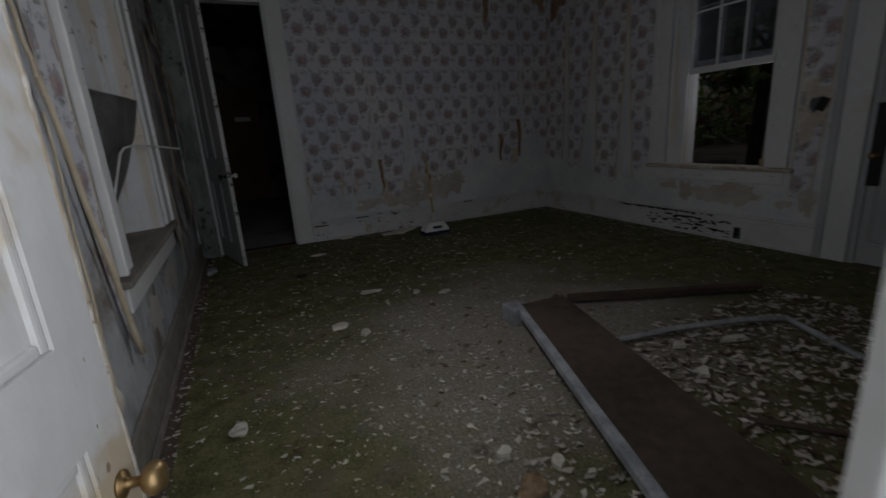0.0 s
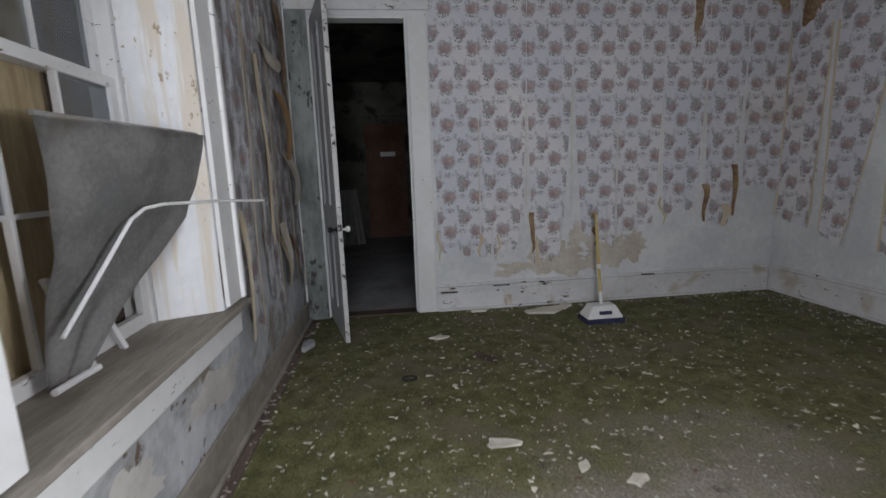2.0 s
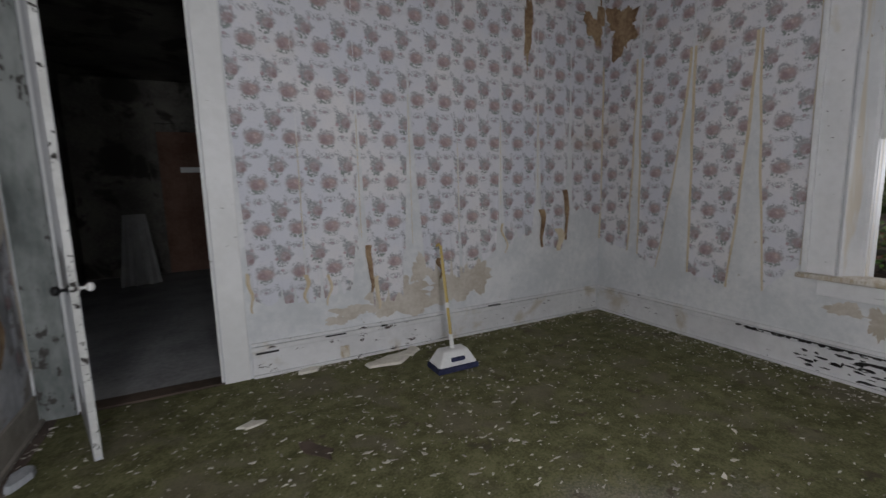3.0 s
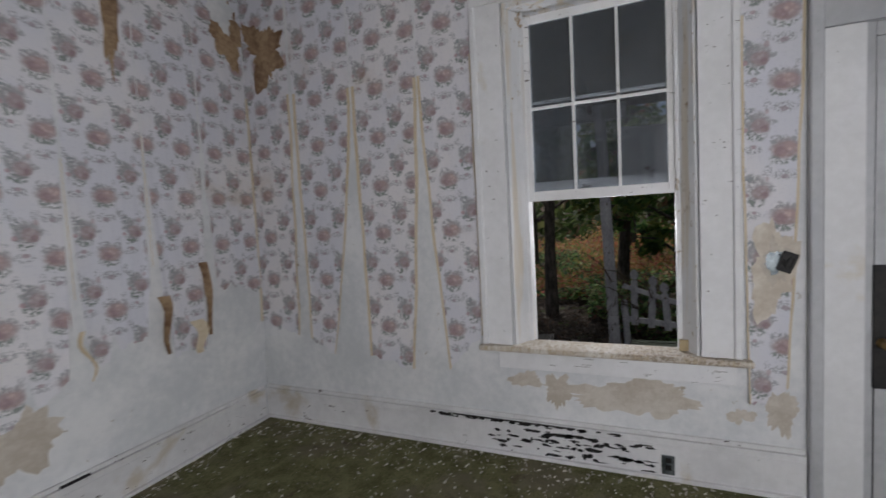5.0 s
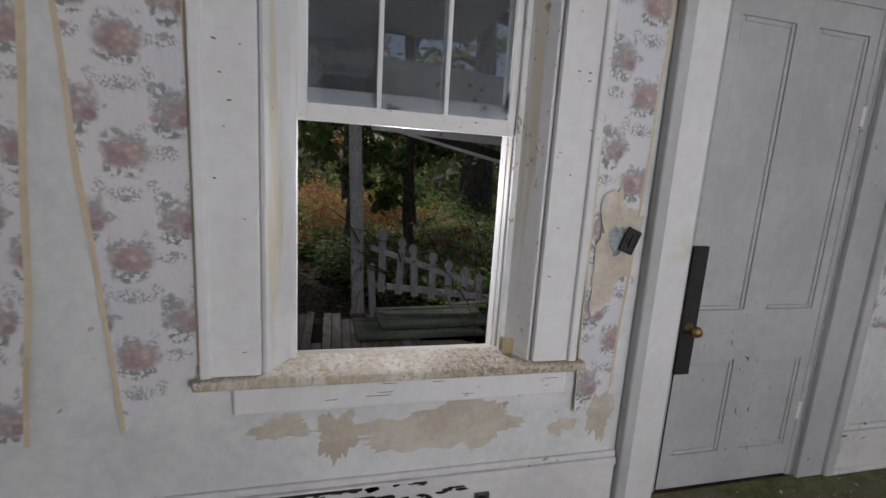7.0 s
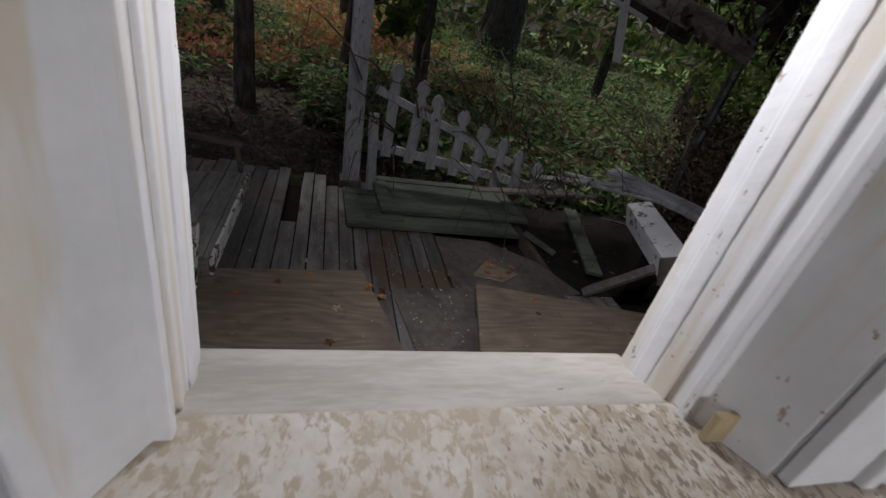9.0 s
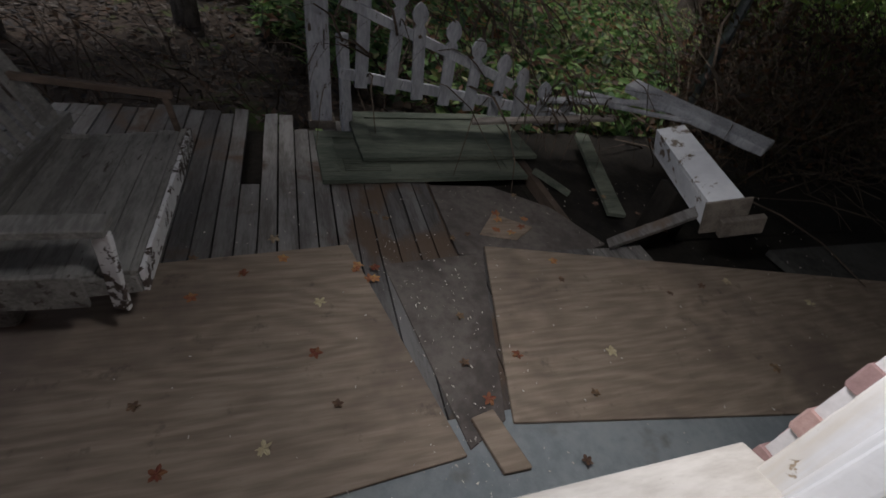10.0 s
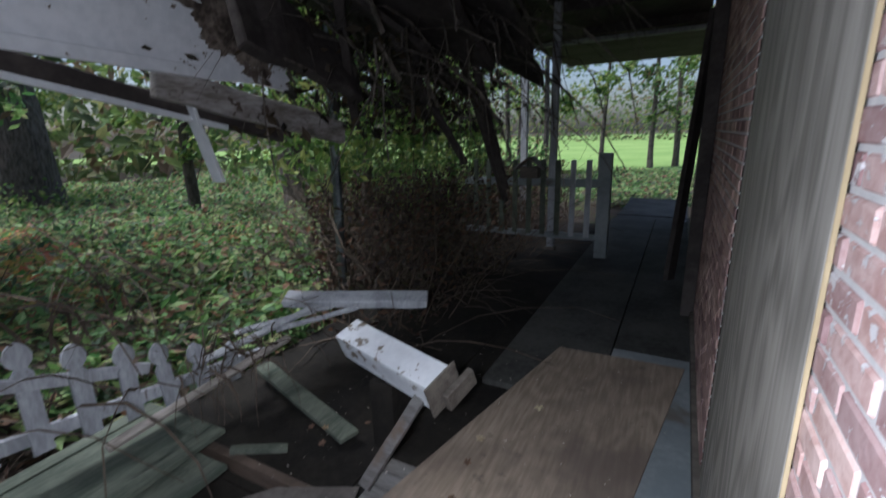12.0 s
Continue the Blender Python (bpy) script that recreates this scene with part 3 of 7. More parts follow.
# floor: one sagging sheet of carpet over boards
bm = bmesh.new()
bmesh.ops.create_grid(bm, x_segments=90, y_segments=100, size=0.5)
for v in bm.verts:
    x, y = 0.69 + (v.co.x + 0.5) * (5.715 - 0.69), 1.62 + (v.co.y + 0.5) * (NY - 1.64)
    x += 0.012 * noise.noise((0, y * 3, 0)) if v.co.x < -0.49 else 0
    v.co = (x, y, 0.004 + 0.006 * noise.noise((x * 1.3, y * 1.3, 0)) + 0.003 * noise.noise((x * 7, y * 7, 2)))
carpet_ob = smooth(structure("carpet", bm, carpet, "mossy green carpet littered with plaster flakes", "carpet"))
floor = structure("floor", boxes((0.3, 5.9, 0.2, NY + 0.16, -0.25, -0.008)), border_wood, "dark worn wooden floor under the carpet", "floor")
for i in range(2):
    for j in range(4):
        part("floor_plank", soften(boxes((0.58 + i * 0.056, 0.634 + i * 0.056, 1.62 + j * 1.44, 3.05 + j * 1.44, -0.006, 0.004 + 0.002 * random.random())), 0.002, 1), border_wood, floor)

# entry vestibule behind the walker
structure("wall_entry", boxes((-0.1, 0.1, 0.1, 1.4, 0, CZ), (2.3, 2.5, 0.1, 1.4, 0, CZ), (-0.1, 0.62, -0.05, 0.1, 0, CZ), (1.75, 2.5, -0.05, 0.1, 0, CZ), (0.62, 1.75, -0.05, 0.1, 2.5, CZ)), plaster, "plain white walls of the entry", "wall")
structure("floor_entry", boxes((-0.1, 2.5, -0.6, 0.2, -0.25, -0.01)), border_wood, "dark boards at the entry", "floor")
structure("ceiling_entry", boxes((-0.1, 2.5, -0.05, 1.4, CZ, CZ + 0.1)), ceiling_m, "plain ceiling of the entry", "ceiling")

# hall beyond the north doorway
structure("wall_hall", boxes((-0.5, -0.35, NY + 0.14, 13.4, 0, 3.5), (2.5, 2.65, NY + 0.14, 13.4, 0, 3.5), (-0.5, 2.65, 13.4, 13.55, 0, 3.5)), hall_wall_m, "dark hall walls with darker blotches", "wall")
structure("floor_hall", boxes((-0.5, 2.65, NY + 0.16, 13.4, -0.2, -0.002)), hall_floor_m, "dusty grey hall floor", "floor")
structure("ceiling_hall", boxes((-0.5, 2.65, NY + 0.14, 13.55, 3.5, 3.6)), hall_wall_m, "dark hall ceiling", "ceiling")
hd = thing("door_hall", "closed red-brown panelled door at the hall's end", "door", kind="structure", at=(1.4, 13.38, 0))
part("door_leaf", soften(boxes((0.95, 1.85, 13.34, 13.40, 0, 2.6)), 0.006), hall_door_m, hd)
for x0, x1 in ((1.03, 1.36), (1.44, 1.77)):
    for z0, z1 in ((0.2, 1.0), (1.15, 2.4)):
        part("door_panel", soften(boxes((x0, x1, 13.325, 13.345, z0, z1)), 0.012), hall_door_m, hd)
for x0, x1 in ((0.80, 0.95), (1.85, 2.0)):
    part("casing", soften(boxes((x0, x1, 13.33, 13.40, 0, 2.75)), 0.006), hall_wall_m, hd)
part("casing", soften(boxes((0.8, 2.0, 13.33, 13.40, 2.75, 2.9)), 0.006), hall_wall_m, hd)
# pale bar added in place of a white glint on the hall door
bm = boxes((1.28, 1.62, 13.28, 13.33, 1.86, 1.96))
solo("hall_door_glint", soften(bm, 0.01), white_plastic, "pale bar standing in for a glint on the hall door", "rail")
bm = bmesh.new()
bmesh.ops.create_grid(bm, x_segments=10, y_segments=14, size=0.5)
for v in bm.verts:
    w = 0.30 + 0.25 * (0.5 - v.co.y)
    v.co = (0.62 + v.co.x * w, 12.2 + 0.06 * math.sin(v.co.x * 18) * (0.6 - v.co.y) + 0.1 * v.co.x, 0.02 + (v.co.y + 0.5) * 1.15)
solo("hanging_cloth", bm, cloth, "pale cloth draped to the hall floor", "cloth")

# ---- trim ----
def baseboard(parent, axis, wall, sign, a, b, h=0.29):
    """Tall baseboard of a plank and a moulded cap, in a run from a to b."""
    for t0, t1, z0, z1, nm in ((0.0, 0.024, 0.004, h - 0.07, "board"), (0.0, 0.034, h - 0.068, h - 0.03, "moulding"), (0.0, 0.02, h - 0.028, h, "moulding"), (0.0, 0.05, 0.006, 0.03, "shoe")):
        w0, w1 = sorted((wall + sign * 0.002, wall + sign * t1))
        bm = boxes((w0, w1, a, b, z0, z1) if axis == 'y' else (a, b, w0, w1, z0, z1))
        part(nm, soften(bm, 0.006, 2), base_paint, parent)


bb = thing("baseboard_east", "tall white baseboard with flaking paint", "baseboard", kind="structure", at=(EX, 5, 0))
baseboard(bb, 'y', EX, -1, 3.54, NY - 0.002)
baseboard(bb, 'y', EX, -1, SY, 2.12)
bb = thing("baseboard_north", "tall white baseboard with cracked paint", "baseboard", kind="structure", at=(3, NY, 0))
baseboard(bb, 'x', NY, -1, 1.92, EX - 0.052)
bb = thing("baseboard_west", "low dirty wooden baseboard", "baseboard", kind="structure", at=(WX, 4, 0))
for y0, y1 in ((SY, 4.6), (4.602, NY - 0.03)):
    part("board", soften(boxes((WX + 0.002, WX + 0.022, y0, y1, 0.005, 0.2)), 0.006), sill_bare, bb)
    part("shoe", soften(boxes((WX + 0.024, WX + 0.05, y0, y1, 0.005, 0.03)), 0.006), sill_bare, bb)


def sash(parent, x, y0, y1, z0, z1, cols, rows, mat=None, stile=0.045, bottom=0.065, glazed=True, skip=()):
    """A window sash in the plane x: stiles, rails, muntins and panes."""
    mat = mat or white_paint
    fr = part("sash", soften(boxes((x - 0.018, x + 0.018, y0, y0 + stile, z0, z1)), 0.004), mat, parent)
    part("stile", soften(boxes((x - 0.018, x + 0.018, y1 - stile, y1, z0, z1)), 0.004), mat, fr)
    part("rail", soften(boxes((x - 0.02, x + 0.02, y0 + stile, y1 - stile, z0, z0 + bottom)), 0.004), mat, fr)
    part("rail", soften(boxes((x - 0.018, x + 0.018, y0 + stile, y1 - stile, z1 - 0.045, z1)), 0.004), mat, fr)
    a0, a1, b0, b1 = y0 + stile, y1 - stile, z0 + bottom, z1 - 0.045
    for i in range(1, cols):
        y = a0 + (a1 - a0) * i / cols
        part("muntin", soften(boxes((x - 0.014, x + 0.014, y - 0.009, y + 0.009, b0, b1)), 0.003), mat, fr)
    for j in range(1, rows):
        z = b0 + (b1 - b0) * j / rows
        part("muntin", soften(boxes((x - 0.013, x + 0.013, a0, a1, z - 0.009, z + 0.009)), 0.003), mat, fr)
    if glazed:
        for i in range(cols):
            for j in range(rows):
                if (i, j) in skip:
                    continue
                p = part("pane", boxes((x - 0.0015, x + 0.0015, a0 + (a1 - a0) * i / cols, a0 + (a1 - a0) * (i + 1) / cols, b0 + (b1 - b0) * j / rows, b0 + (b1 - b0) * (j + 1) / rows)), glass_m, fr, "dusty window pane")
                p.visible_shadow = False
    return fr


def worn_post(x0, x1, y0, y1, z0, z1, amount=0.0022):
    """An upright with softened, weather-eaten edges."""
    bm = boxes((x0, x1, y0, y1, z0, z1))
    bmesh.ops.bevel(bm, geom=[e for e in bm.edges if abs(e.verts[0].co.z - e.verts[1].co.z) > 0.5], offset=0.009, segments=3, profile=0.6, affect='EDGES')
    bmesh.ops.subdivide_edges(bm, edges=[e for e in bm.edges if abs(e.verts[0].co.z - e.verts[1].co.z) > 0.5], cuts=110)
    for v in bm.verts:
        k = noise.noise((v.co.x * 9, v.co.y * 9, v.co.z * 14))
        v.co += noise.noise_vector(v.co * 45) * amount * (0.4 + 3.0 * max(0.0, k - 0.15))
    return bm


def reveal(parent, xa, ya, xb, yb, z0, z1, t=0.02):
    """An upright panel that splays from (xa, ya) to (xb, yb)."""
    d = Vector((xb - xa, yb - ya, 0))
    m = Matrix.Translation((xa, ya, 0)) @ pose(0, 0, 0, 0, 0, math.degrees(math.atan2(d.y, d.x)))
    bm = bmesh.new()
    bx(bm, 0, d.length, -t / 2, t / 2, z0, z1)
    soften(bm, 0.004)
    bm.transform(m)
    return part("reveal", bm, jamb_paint, parent)


# east window: both sashes pushed up, the lower half open to the porch
win = thing("window_1", "tall white sash window, raised open, with paint chipping", "window", kind="structure", at=(EX, 4.58, 0.74))
for y0, y1 in ((3.85, 4.03), (5.14, 5.32)):
    part("casing", soften(boxes((EX - 0.026, EX - 0.002, y0, y1, 0.775, 3.02)), 0.004), casing_paint, win)
for y0, y1 in ((3.83, 3.87), (5.305, 5.345)):
    part("bead", soften(boxes((EX - 0.045, EX - 0.003, y0, y1, 0.776, 3.018)), 0.01, 3), casing_paint, win)
part("head_casing", soften(boxes((EX - 0.03, EX - 0.002, 3.83, 5.345, 3.022, 3.24)), 0.005), casing_paint, win)
part("cornice", soften(boxes((EX - 0.08, EX - 0.002, 3.78, 5.39, 3.242, 3.29)), 0.012), casing_paint, win)
reveal(win, EX + 0.002, 5.13, 5.862, 5.05, 0.76, 3.0)
reveal(win, EX + 0.002, 4.04, 5.862, 4.11, 0.76, 3.0)
for y0, y1 in ((5.025, 5.075), (4.085, 4.135)):
    part("stop", soften(boxes((5.842, 5.865, y0, y1, 0.752, 3.0)), 0.004), jamb_paint, win)
    part("jamb", soften(boxes((5.866, 6.02, y0 + 0.012, y1 - 0.012, 0.72, 3.0)), 0.004), jamb_paint, win)
    part("parting_bead", soften(boxes((5.901, 5.915, y0 + 0.004, y1 - 0.004, 0.74, 3.0)), 0.003), jamb_paint, win)
for s, ye in ((1, 5.045), (-1, 4.115)):
    y0, y1 = sorted((ye - s * 0.012, ye + s * 0.085))
    part("outer_stop", worn_post(5.962, 6.01, y0, y1, 0.70, 3.05), jamb_paint, win)
    y0, y1 = sorted((ye - s * 0.004, ye + s * 0.085))
    part("brick_mould", worn_post(6.012, 6.062, y0, y1, 0.66, 3.05), jamb_paint, win)
part("head", soften(boxes((EX + 0.002, 6.02, 4.04, 5.13, 2.985, 3.018)), 0.004), jamb_paint, win)
bm = soften(boxes((EX - 0.06, 5.888, 3.78, 5.37, 0.735, 0.772)), 0.012, 3)
part("stool", rough_up(bm, 0.003, 12), sill_paint, win, "worn beige sill with chipped paint")
bm = boxes((5.889, 6.108, 4.085, 5.075, 0.655, 0.764))
for v in bm.verts:
    v.co.z -= (v.co.x - 5.889) * 0.32
soften(bm, 0.008)
part("sill", bm, outer_sill_paint, win)
part("apron", soften(boxes((EX - 0.026, EX - 0.002, 3.86, 5.24, 0.615, 0.734)), 0.008), casing_paint, win)
sash(win, 5.884, 4.125, 5.035, 1.735, 2.955, 3, 2)
sash(win, 5.94, 4.125, 5.035, 1.80, 2.99, 3, 2, skip=((0, 0), (1, 0)))
block = solo("wood_block", soften(boxes((5.79, 5.805, 4.075, 4.135, 0.774, 0.845)), 0.004), ply_yellow, "small wooden block nailed by the sill", "block")
bm = rough_up(soften(boxes((5.70, 5.715, 3.93, 3.99, 0.775, 0.80)), 0.004, 1), 0.01, 40)
solo("burnt_splinter", bm, black_iron, "charred scrap lying on the window sill", "debris")
part("sash_cord", tube([(5.77, 4.055, 2.9), (5.772, 4.056, 2.2), (5.775, 4.058, 1.5), (5.79, 4.064, 0.86)], 0.004, 6), dark_wood, win)

bm = bmesh.new()
rnd = random.Random(17)
for ya, yb in ((3.88, 4.01), (5.16, 5.29)):
    for k in range(12):
        yk, zk, w, h = rnd.uniform(ya, yb), rnd.uniform(0.85, 2.9), rnd.uniform(0.003, 0.008), rnd.uniform(0.0012, 0.0025)
        bx(bm, EX - 0.0275, EX - 0.0255, yk - w, yk + w, zk - h, zk + h, Matrix.Translation((0, yk, zk)) @ pose(0, 0, 0, rnd.uniform(-20, 20)) @ Matrix.Translation((0, -yk, -zk)))
for k in range(7):
    yk, zk, w = rnd.uniform(3.9, 5.2), rnd.uniform(0.63, 0.72), rnd.uniform(0.01, 0.05)
    bx(bm, EX - 0.0275, EX - 0.0255, yk - w, yk + w, zk - 0.001, zk + 0.001)
tagged(part("nail_marks", bm, dark_wood, win), "dark nail marks and knocks in the paint", kind="stuff")

# east door
door = thing("door_1", "closed grey-white four-panel door with a dark lock plate", "door", kind="structure", at=(EX, 2.83, 0))
for y0, y1 in ((ED1 + 0.001, 3.50), (2.15, ED0 - 0.001)):
    part("casing", soften(boxes((EX - 0.03, EX - 0.002, y0, y1, 0.005, 2.50)), 0.005), casing_paint if y0 > 3 else door_paint, door)
for y0, y1 in ((3.475, 3.535), (2.12, 2.18)):
    part("bead", soften(boxes((EX - 0.055, EX - 0.003, y0, y1, 0.006, 2.78)), 0.012, 3), door_paint, door)
part("head_casing", soften(boxes((EX - 0.026, EX - 0.002, 2.15, 3.50, 2.505, 2.76)), 0.005), door_paint, door)
part("cornice", soften(boxes((EX - 0.07, EX - 0.002, 2.10, 3.56, 2.785, 2.825)), 0.01), door_paint, door)
for y0, y1 in ((3.2555, ED1 - 0.001), (ED0 + 0.001, 2.392)):
    part("jamb", soften(boxes((EX + 0.009, 5.9, y0, y1, 0.0, EDZ)), 0.004), door_paint, door)
part("jamb", soften(boxes((EX + 0.008, 5.9, 2.393, 3.254, 2.434, 2.503)), 0.004), door_paint, door)


def panel_leaf(parent, w, h, t, panels, m, mat):
    """A door leaf in local x (width), y (thickness), z: stiles and rails with sunk, raised-and-fielded panels on both faces."""
    bm = bmesh.new()
    xs = sorted({0, w, *[p[0] for p in panels], *[p[1] for p in panels]})
    zs = sorted({0, h, *[p[2] for p in panels], *[p[3] for p in panels]})
    for x0, x1 in zip(xs, xs[1:]):
        for z0, z1 in zip(zs, zs[1:]):
            if not any(p[0] <= x0 and x1 <= p[1] and p[2] <= z0 and z1 <= p[3] for p in panels):
                bx(bm, x0, x1, -t / 2, t / 2, z0, z1)
    bmesh.ops.remove_doubles(bm, verts=bm.verts, dist=1e-5)
    bmesh.ops.delete(bm, geom=[f for f in bm.faces if len([g for g in bm.faces if g is not f and set(g.verts) == set(f.verts)])], context='FACES')
    bm.transform(m)
    leaf = part("door_leaf", bm, mat, parent)
    for x0, x1, z0, z1 in panels:
        b2 = boxes((x0 + 0.001, x1 - 0.001, -t * 0.18, t * 0.18, z0 + 0.001, z1 - 0.001))
        b2.transform(m)
        part("door_panel", b2, mat, leaf)
        for a, b, c, d in ((x0, x0 + 0.022, z0, z1), (x1 - 0.022, x1, z0, z1), (x0 + 0.022, x1 - 0.022, z0, z0 + 0.022), (x0 + 0.022, x1 - 0.022, z1 - 0.022, z1)):
            b3 = boxes((a + 0.001, b - 0.001, -t * 0.40, t * 0.40, c + 0.001, d - 0.001))
            soften(b3, 0.006, 2)
            b3.transform(m)
            part("moulding", b3, mat, leaf)
    return leaf


def knob(parent, m, mat, r=0.028, label="round door knob"):
    bm = lathe([(0.026, 0), (0.026, 0.005), (0.010, 0.009), (0.009, 0.032), (0.018, 0.037), (r, 0.048), (r * 1.02, 0.058), (r * 0.8, 0.07), (0.004, 0.075)], m)
    return smooth(part("knob", bm, mat, parent, label))


leaf_e = panel_leaf(door, 0.858, 2.42, 0.036, [(0.06, 0.36, 0.97, 2.30), (0.49, 0.80, 0.97, 2.30), (0.06, 0.36, 0.19, 0.70), (0.49, 0.80, 0.19, 0.70)], pose(EX + 0.03, 3.252, 0.012, 0, 0, -90), door_paint)
bm = boxes((EX - 0.006, EX + 0.011, 3.175, 3.262, 0.66, 1.30))
part("lock_plate", soften(bm, 0.003, 1), black_iron, door, "blackened rim lock plate")
# black strip set in for the shade of the leaf's edge gap
part("edge_gap_shade", boxes((EX + 0.004, EX + 0.03, 3.2525, 3.2545, 0.02, 0.66)), black_iron, door)
knob(door, pose(EX - 0.006, 3.225, 0.90, 0, -90, 0), brass, 0.026, "small brass knob")
for z in (0.35, 1.9):
    part("hinge", soften(boxes((EX + 0.004, EX + 0.016, 2.385, 2.41, z, z + 0.1)), 0.003, 1), white_paint, door)

# north doorway with its leaf swung into the room
nd = thing("door_2", "open white panelled door with chipped edges and china knobs", "door", kind="structure", at=(0.82, NY, 0))
# left casing gets the paint that holds both grime and shade
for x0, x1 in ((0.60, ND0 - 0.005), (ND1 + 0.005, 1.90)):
    part("casing", soften(boxes((x0, x1, NY - 0.026, NY - 0.002, 0.005, 2.94)), 0.006), grimy_shaded_paint if x0 < 0.7 else white_paint, nd)
part("head_casing", soften(boxes((0.60, 1.92, NY - 0.03, NY - 0.002, 2.945, 3.2)), 0.006), base_paint, nd)
for x0, x1 in ((ND0 + 0.001, ND0 + 0.022), (ND1 - 0.022, ND1 - 0.001)):
    part("jamb", soften(boxes((x0, x1, NY - 0.002, NY + 0.142, 0.003, NDZ)), 0.004), white_paint, nd)
part("jamb", soften(boxes((ND0 + 0.023, ND1 - 0.023, NY - 0.002, NY + 0.142, NDZ - 0.022, NDZ - 0.001)), 0.004), white_paint, nd)
part("threshold", soften(boxes((ND0, ND1, NY - 0.01, NY + 0.15, -0.004, 0.016)), 0.006), dark_wood, nd)
part("strike_plate", boxes((ND1 - 0.026, ND1 - 0.0225, NY + 0.02, NY + 0.06, 0.98, 1.08)), black_iron, nd)
ang = math.degrees(math.atan2(6.57 - 7.35, 1.06 - 0.84))
mleaf = pose(0.84, 7.345, 0.03, 0, 0, ang)
leaf_n = panel_leaf(nd, 0.80, 2.82, 0.038, [(0.10, 0.36, 1.15, 2.68), (0.44, 0.70, 1.15, 2.68), (0.10, 0.36, 0.22, 0.90), (0.44, 0.70, 0.22, 0.90)], mleaf, door_paint)
knob(nd, mleaf @ pose(0.745, 0.019, 0.97, -90), white_plastic, 0.026, "white china knob")
knob(nd, mleaf @ pose(0.745, -0.019, 0.97, 90), black_iron, 0.026, "dark knob")
b3 = boxes((0.7985, 0.8005, -0.017, 0.017, 0.02, 2.8))
b3.transform(mleaf)
part("worn_edge", b3, chipped_edge, nd)

# entry door, swung open beside the walker, with a brass knob
sd = thing("door_3", "open white panelled entry door with worn edge and brass knob", "door", kind="structure", at=(0.74, SY, 0))
ment = pose(0.70, 1.50, 0.02, 0, 0, 80)
EWD = 0.86
leaf_s = panel_leaf(sd, EWD, 2.5, 0.042, [(0.11, 0.38, 1.0, 2.38), (0.48, 0.745, 1.0, 2.38), (0.11, 0.38, 0.2, 0.82), (0.48, 0.745, 0.2, 0.82)], ment, worn_door)
b3 = worn_post(EWD + 0.0005, EWD + 0.012, -0.0225, 0.0225, 0.02, 2.48, 0.004)
b3.transform(ment)
part("worn_edge", b3, sill_paint, sd)
knob(sd, ment @ pose(EWD - 0.055, -0.021, 0.70, 90), brass, 0.03, "tarnished brass knob")
knob(sd, ment @ pose(EWD - 0.055, 0.021, 0.70, -90), brass, 0.03, "tarnished brass knob")
for x0, x1 in ((SD0 + 0.001, SD0 + 0.02), (SD1 - 0.02, SD1 - 0.001)):
    part("jamb", soften(boxes((x0, x1, SY - 0.21, SY + 0.002, 0.0, SDZ)), 0.004), white_paint, sd)
part("jamb", soften(boxes((SD0 + 0.021, SD1 - 0.021, SY - 0.21, SY + 0.002, SDZ - 0.02, SDZ - 0.001)), 0.004), white_paint, sd)
part("casing", soften(boxes((SD1 + 0.002, SD1 + 0.16, SY + 0.003, SY + 0.03, 0.005, SDZ + 0.1)), 0.006), white_paint, sd)

# west window, boarded outside, with a fallen shade and a bent rod in it
w2 = thing("window_2", "white sash window boarded up from outside", "window", kind="structure", at=(WX, 4.63, 0.74))
for y0, y1 in ((3.77, WW0), (WW1, 5.50)):
    part("casing", soften(boxes((WX + 0.002, WX + 0.026, y0, y1, 0.765, 3.02)), 0.004), white_paint, w2)
for y0, y1 in ((3.75, 3.79), (5.48, 5.52)):
    part("bead", soften(boxes((WX + 0.003, WX + 0.046, y0, y1, 0.766, 3.02)), 0.01, 3), white_paint, w2)
part("head_casing", soften(boxes((WX + 0.002, WX + 0.03, 3.75, 5.52, 3.022, 3.24)), 0.005), white_paint, w2)
reveal(w2, WX - 0.002, WW1 - 0.01, 0.30, WW1 - 0.12, 0.75, 3.0)
reveal(w2, WX - 0.002, WW0 + 0.01, 0.30, WW0 + 0.12, 0.75, 3.0)
for y0, y1 in ((WW1 - 0.15, WW1 - 0.10), (WW0 + 0.10, WW0 + 0.15)):
    part("jamb", soften(boxes((0.165, 0.298, y0, y1, 0.72, 3.0)), 0.004), white_paint, w2)
part("stool", rough_up(soften(boxes((0.165, WX + 0.06, 3.70, 5.54, 0.715, 0.75)), 0.01, 3), 0.004, 9), sill_bare, w2, "bare grey weathered sill")
part("apron", soften(boxes((WX + 0.002, WX + 0.022, 3.78, 5.46, 0.58, 0.712)), 0.008), white_paint, w2)
sash(w2, 0.265, WW0 + 0.14, WW1 - 0.14, 0.752, 1.90, 3, 2, stile=0.06, skip=((0, 0), (1, 0), (2, 0), (1, 1)))
sash(w2, 0.215, WW0 + 0.14, WW1 - 0.14, 1.86, 2.98, 3, 2, stile=0.06)
bm = boxes((0.172, 0.186, WW0 + 0.1, 4.86, 0.755, 2.95))
part("boarding", soften(bm, 0.003, 1), ply_yellow, w2, "yellow knotty plywood boarding")
part("boarding", soften(boxes((0.150, 0.166, WW0 + 0.1, WW1 - 0.1, 0.70, 2.95)), 0.003, 1), dark_wood, w2)

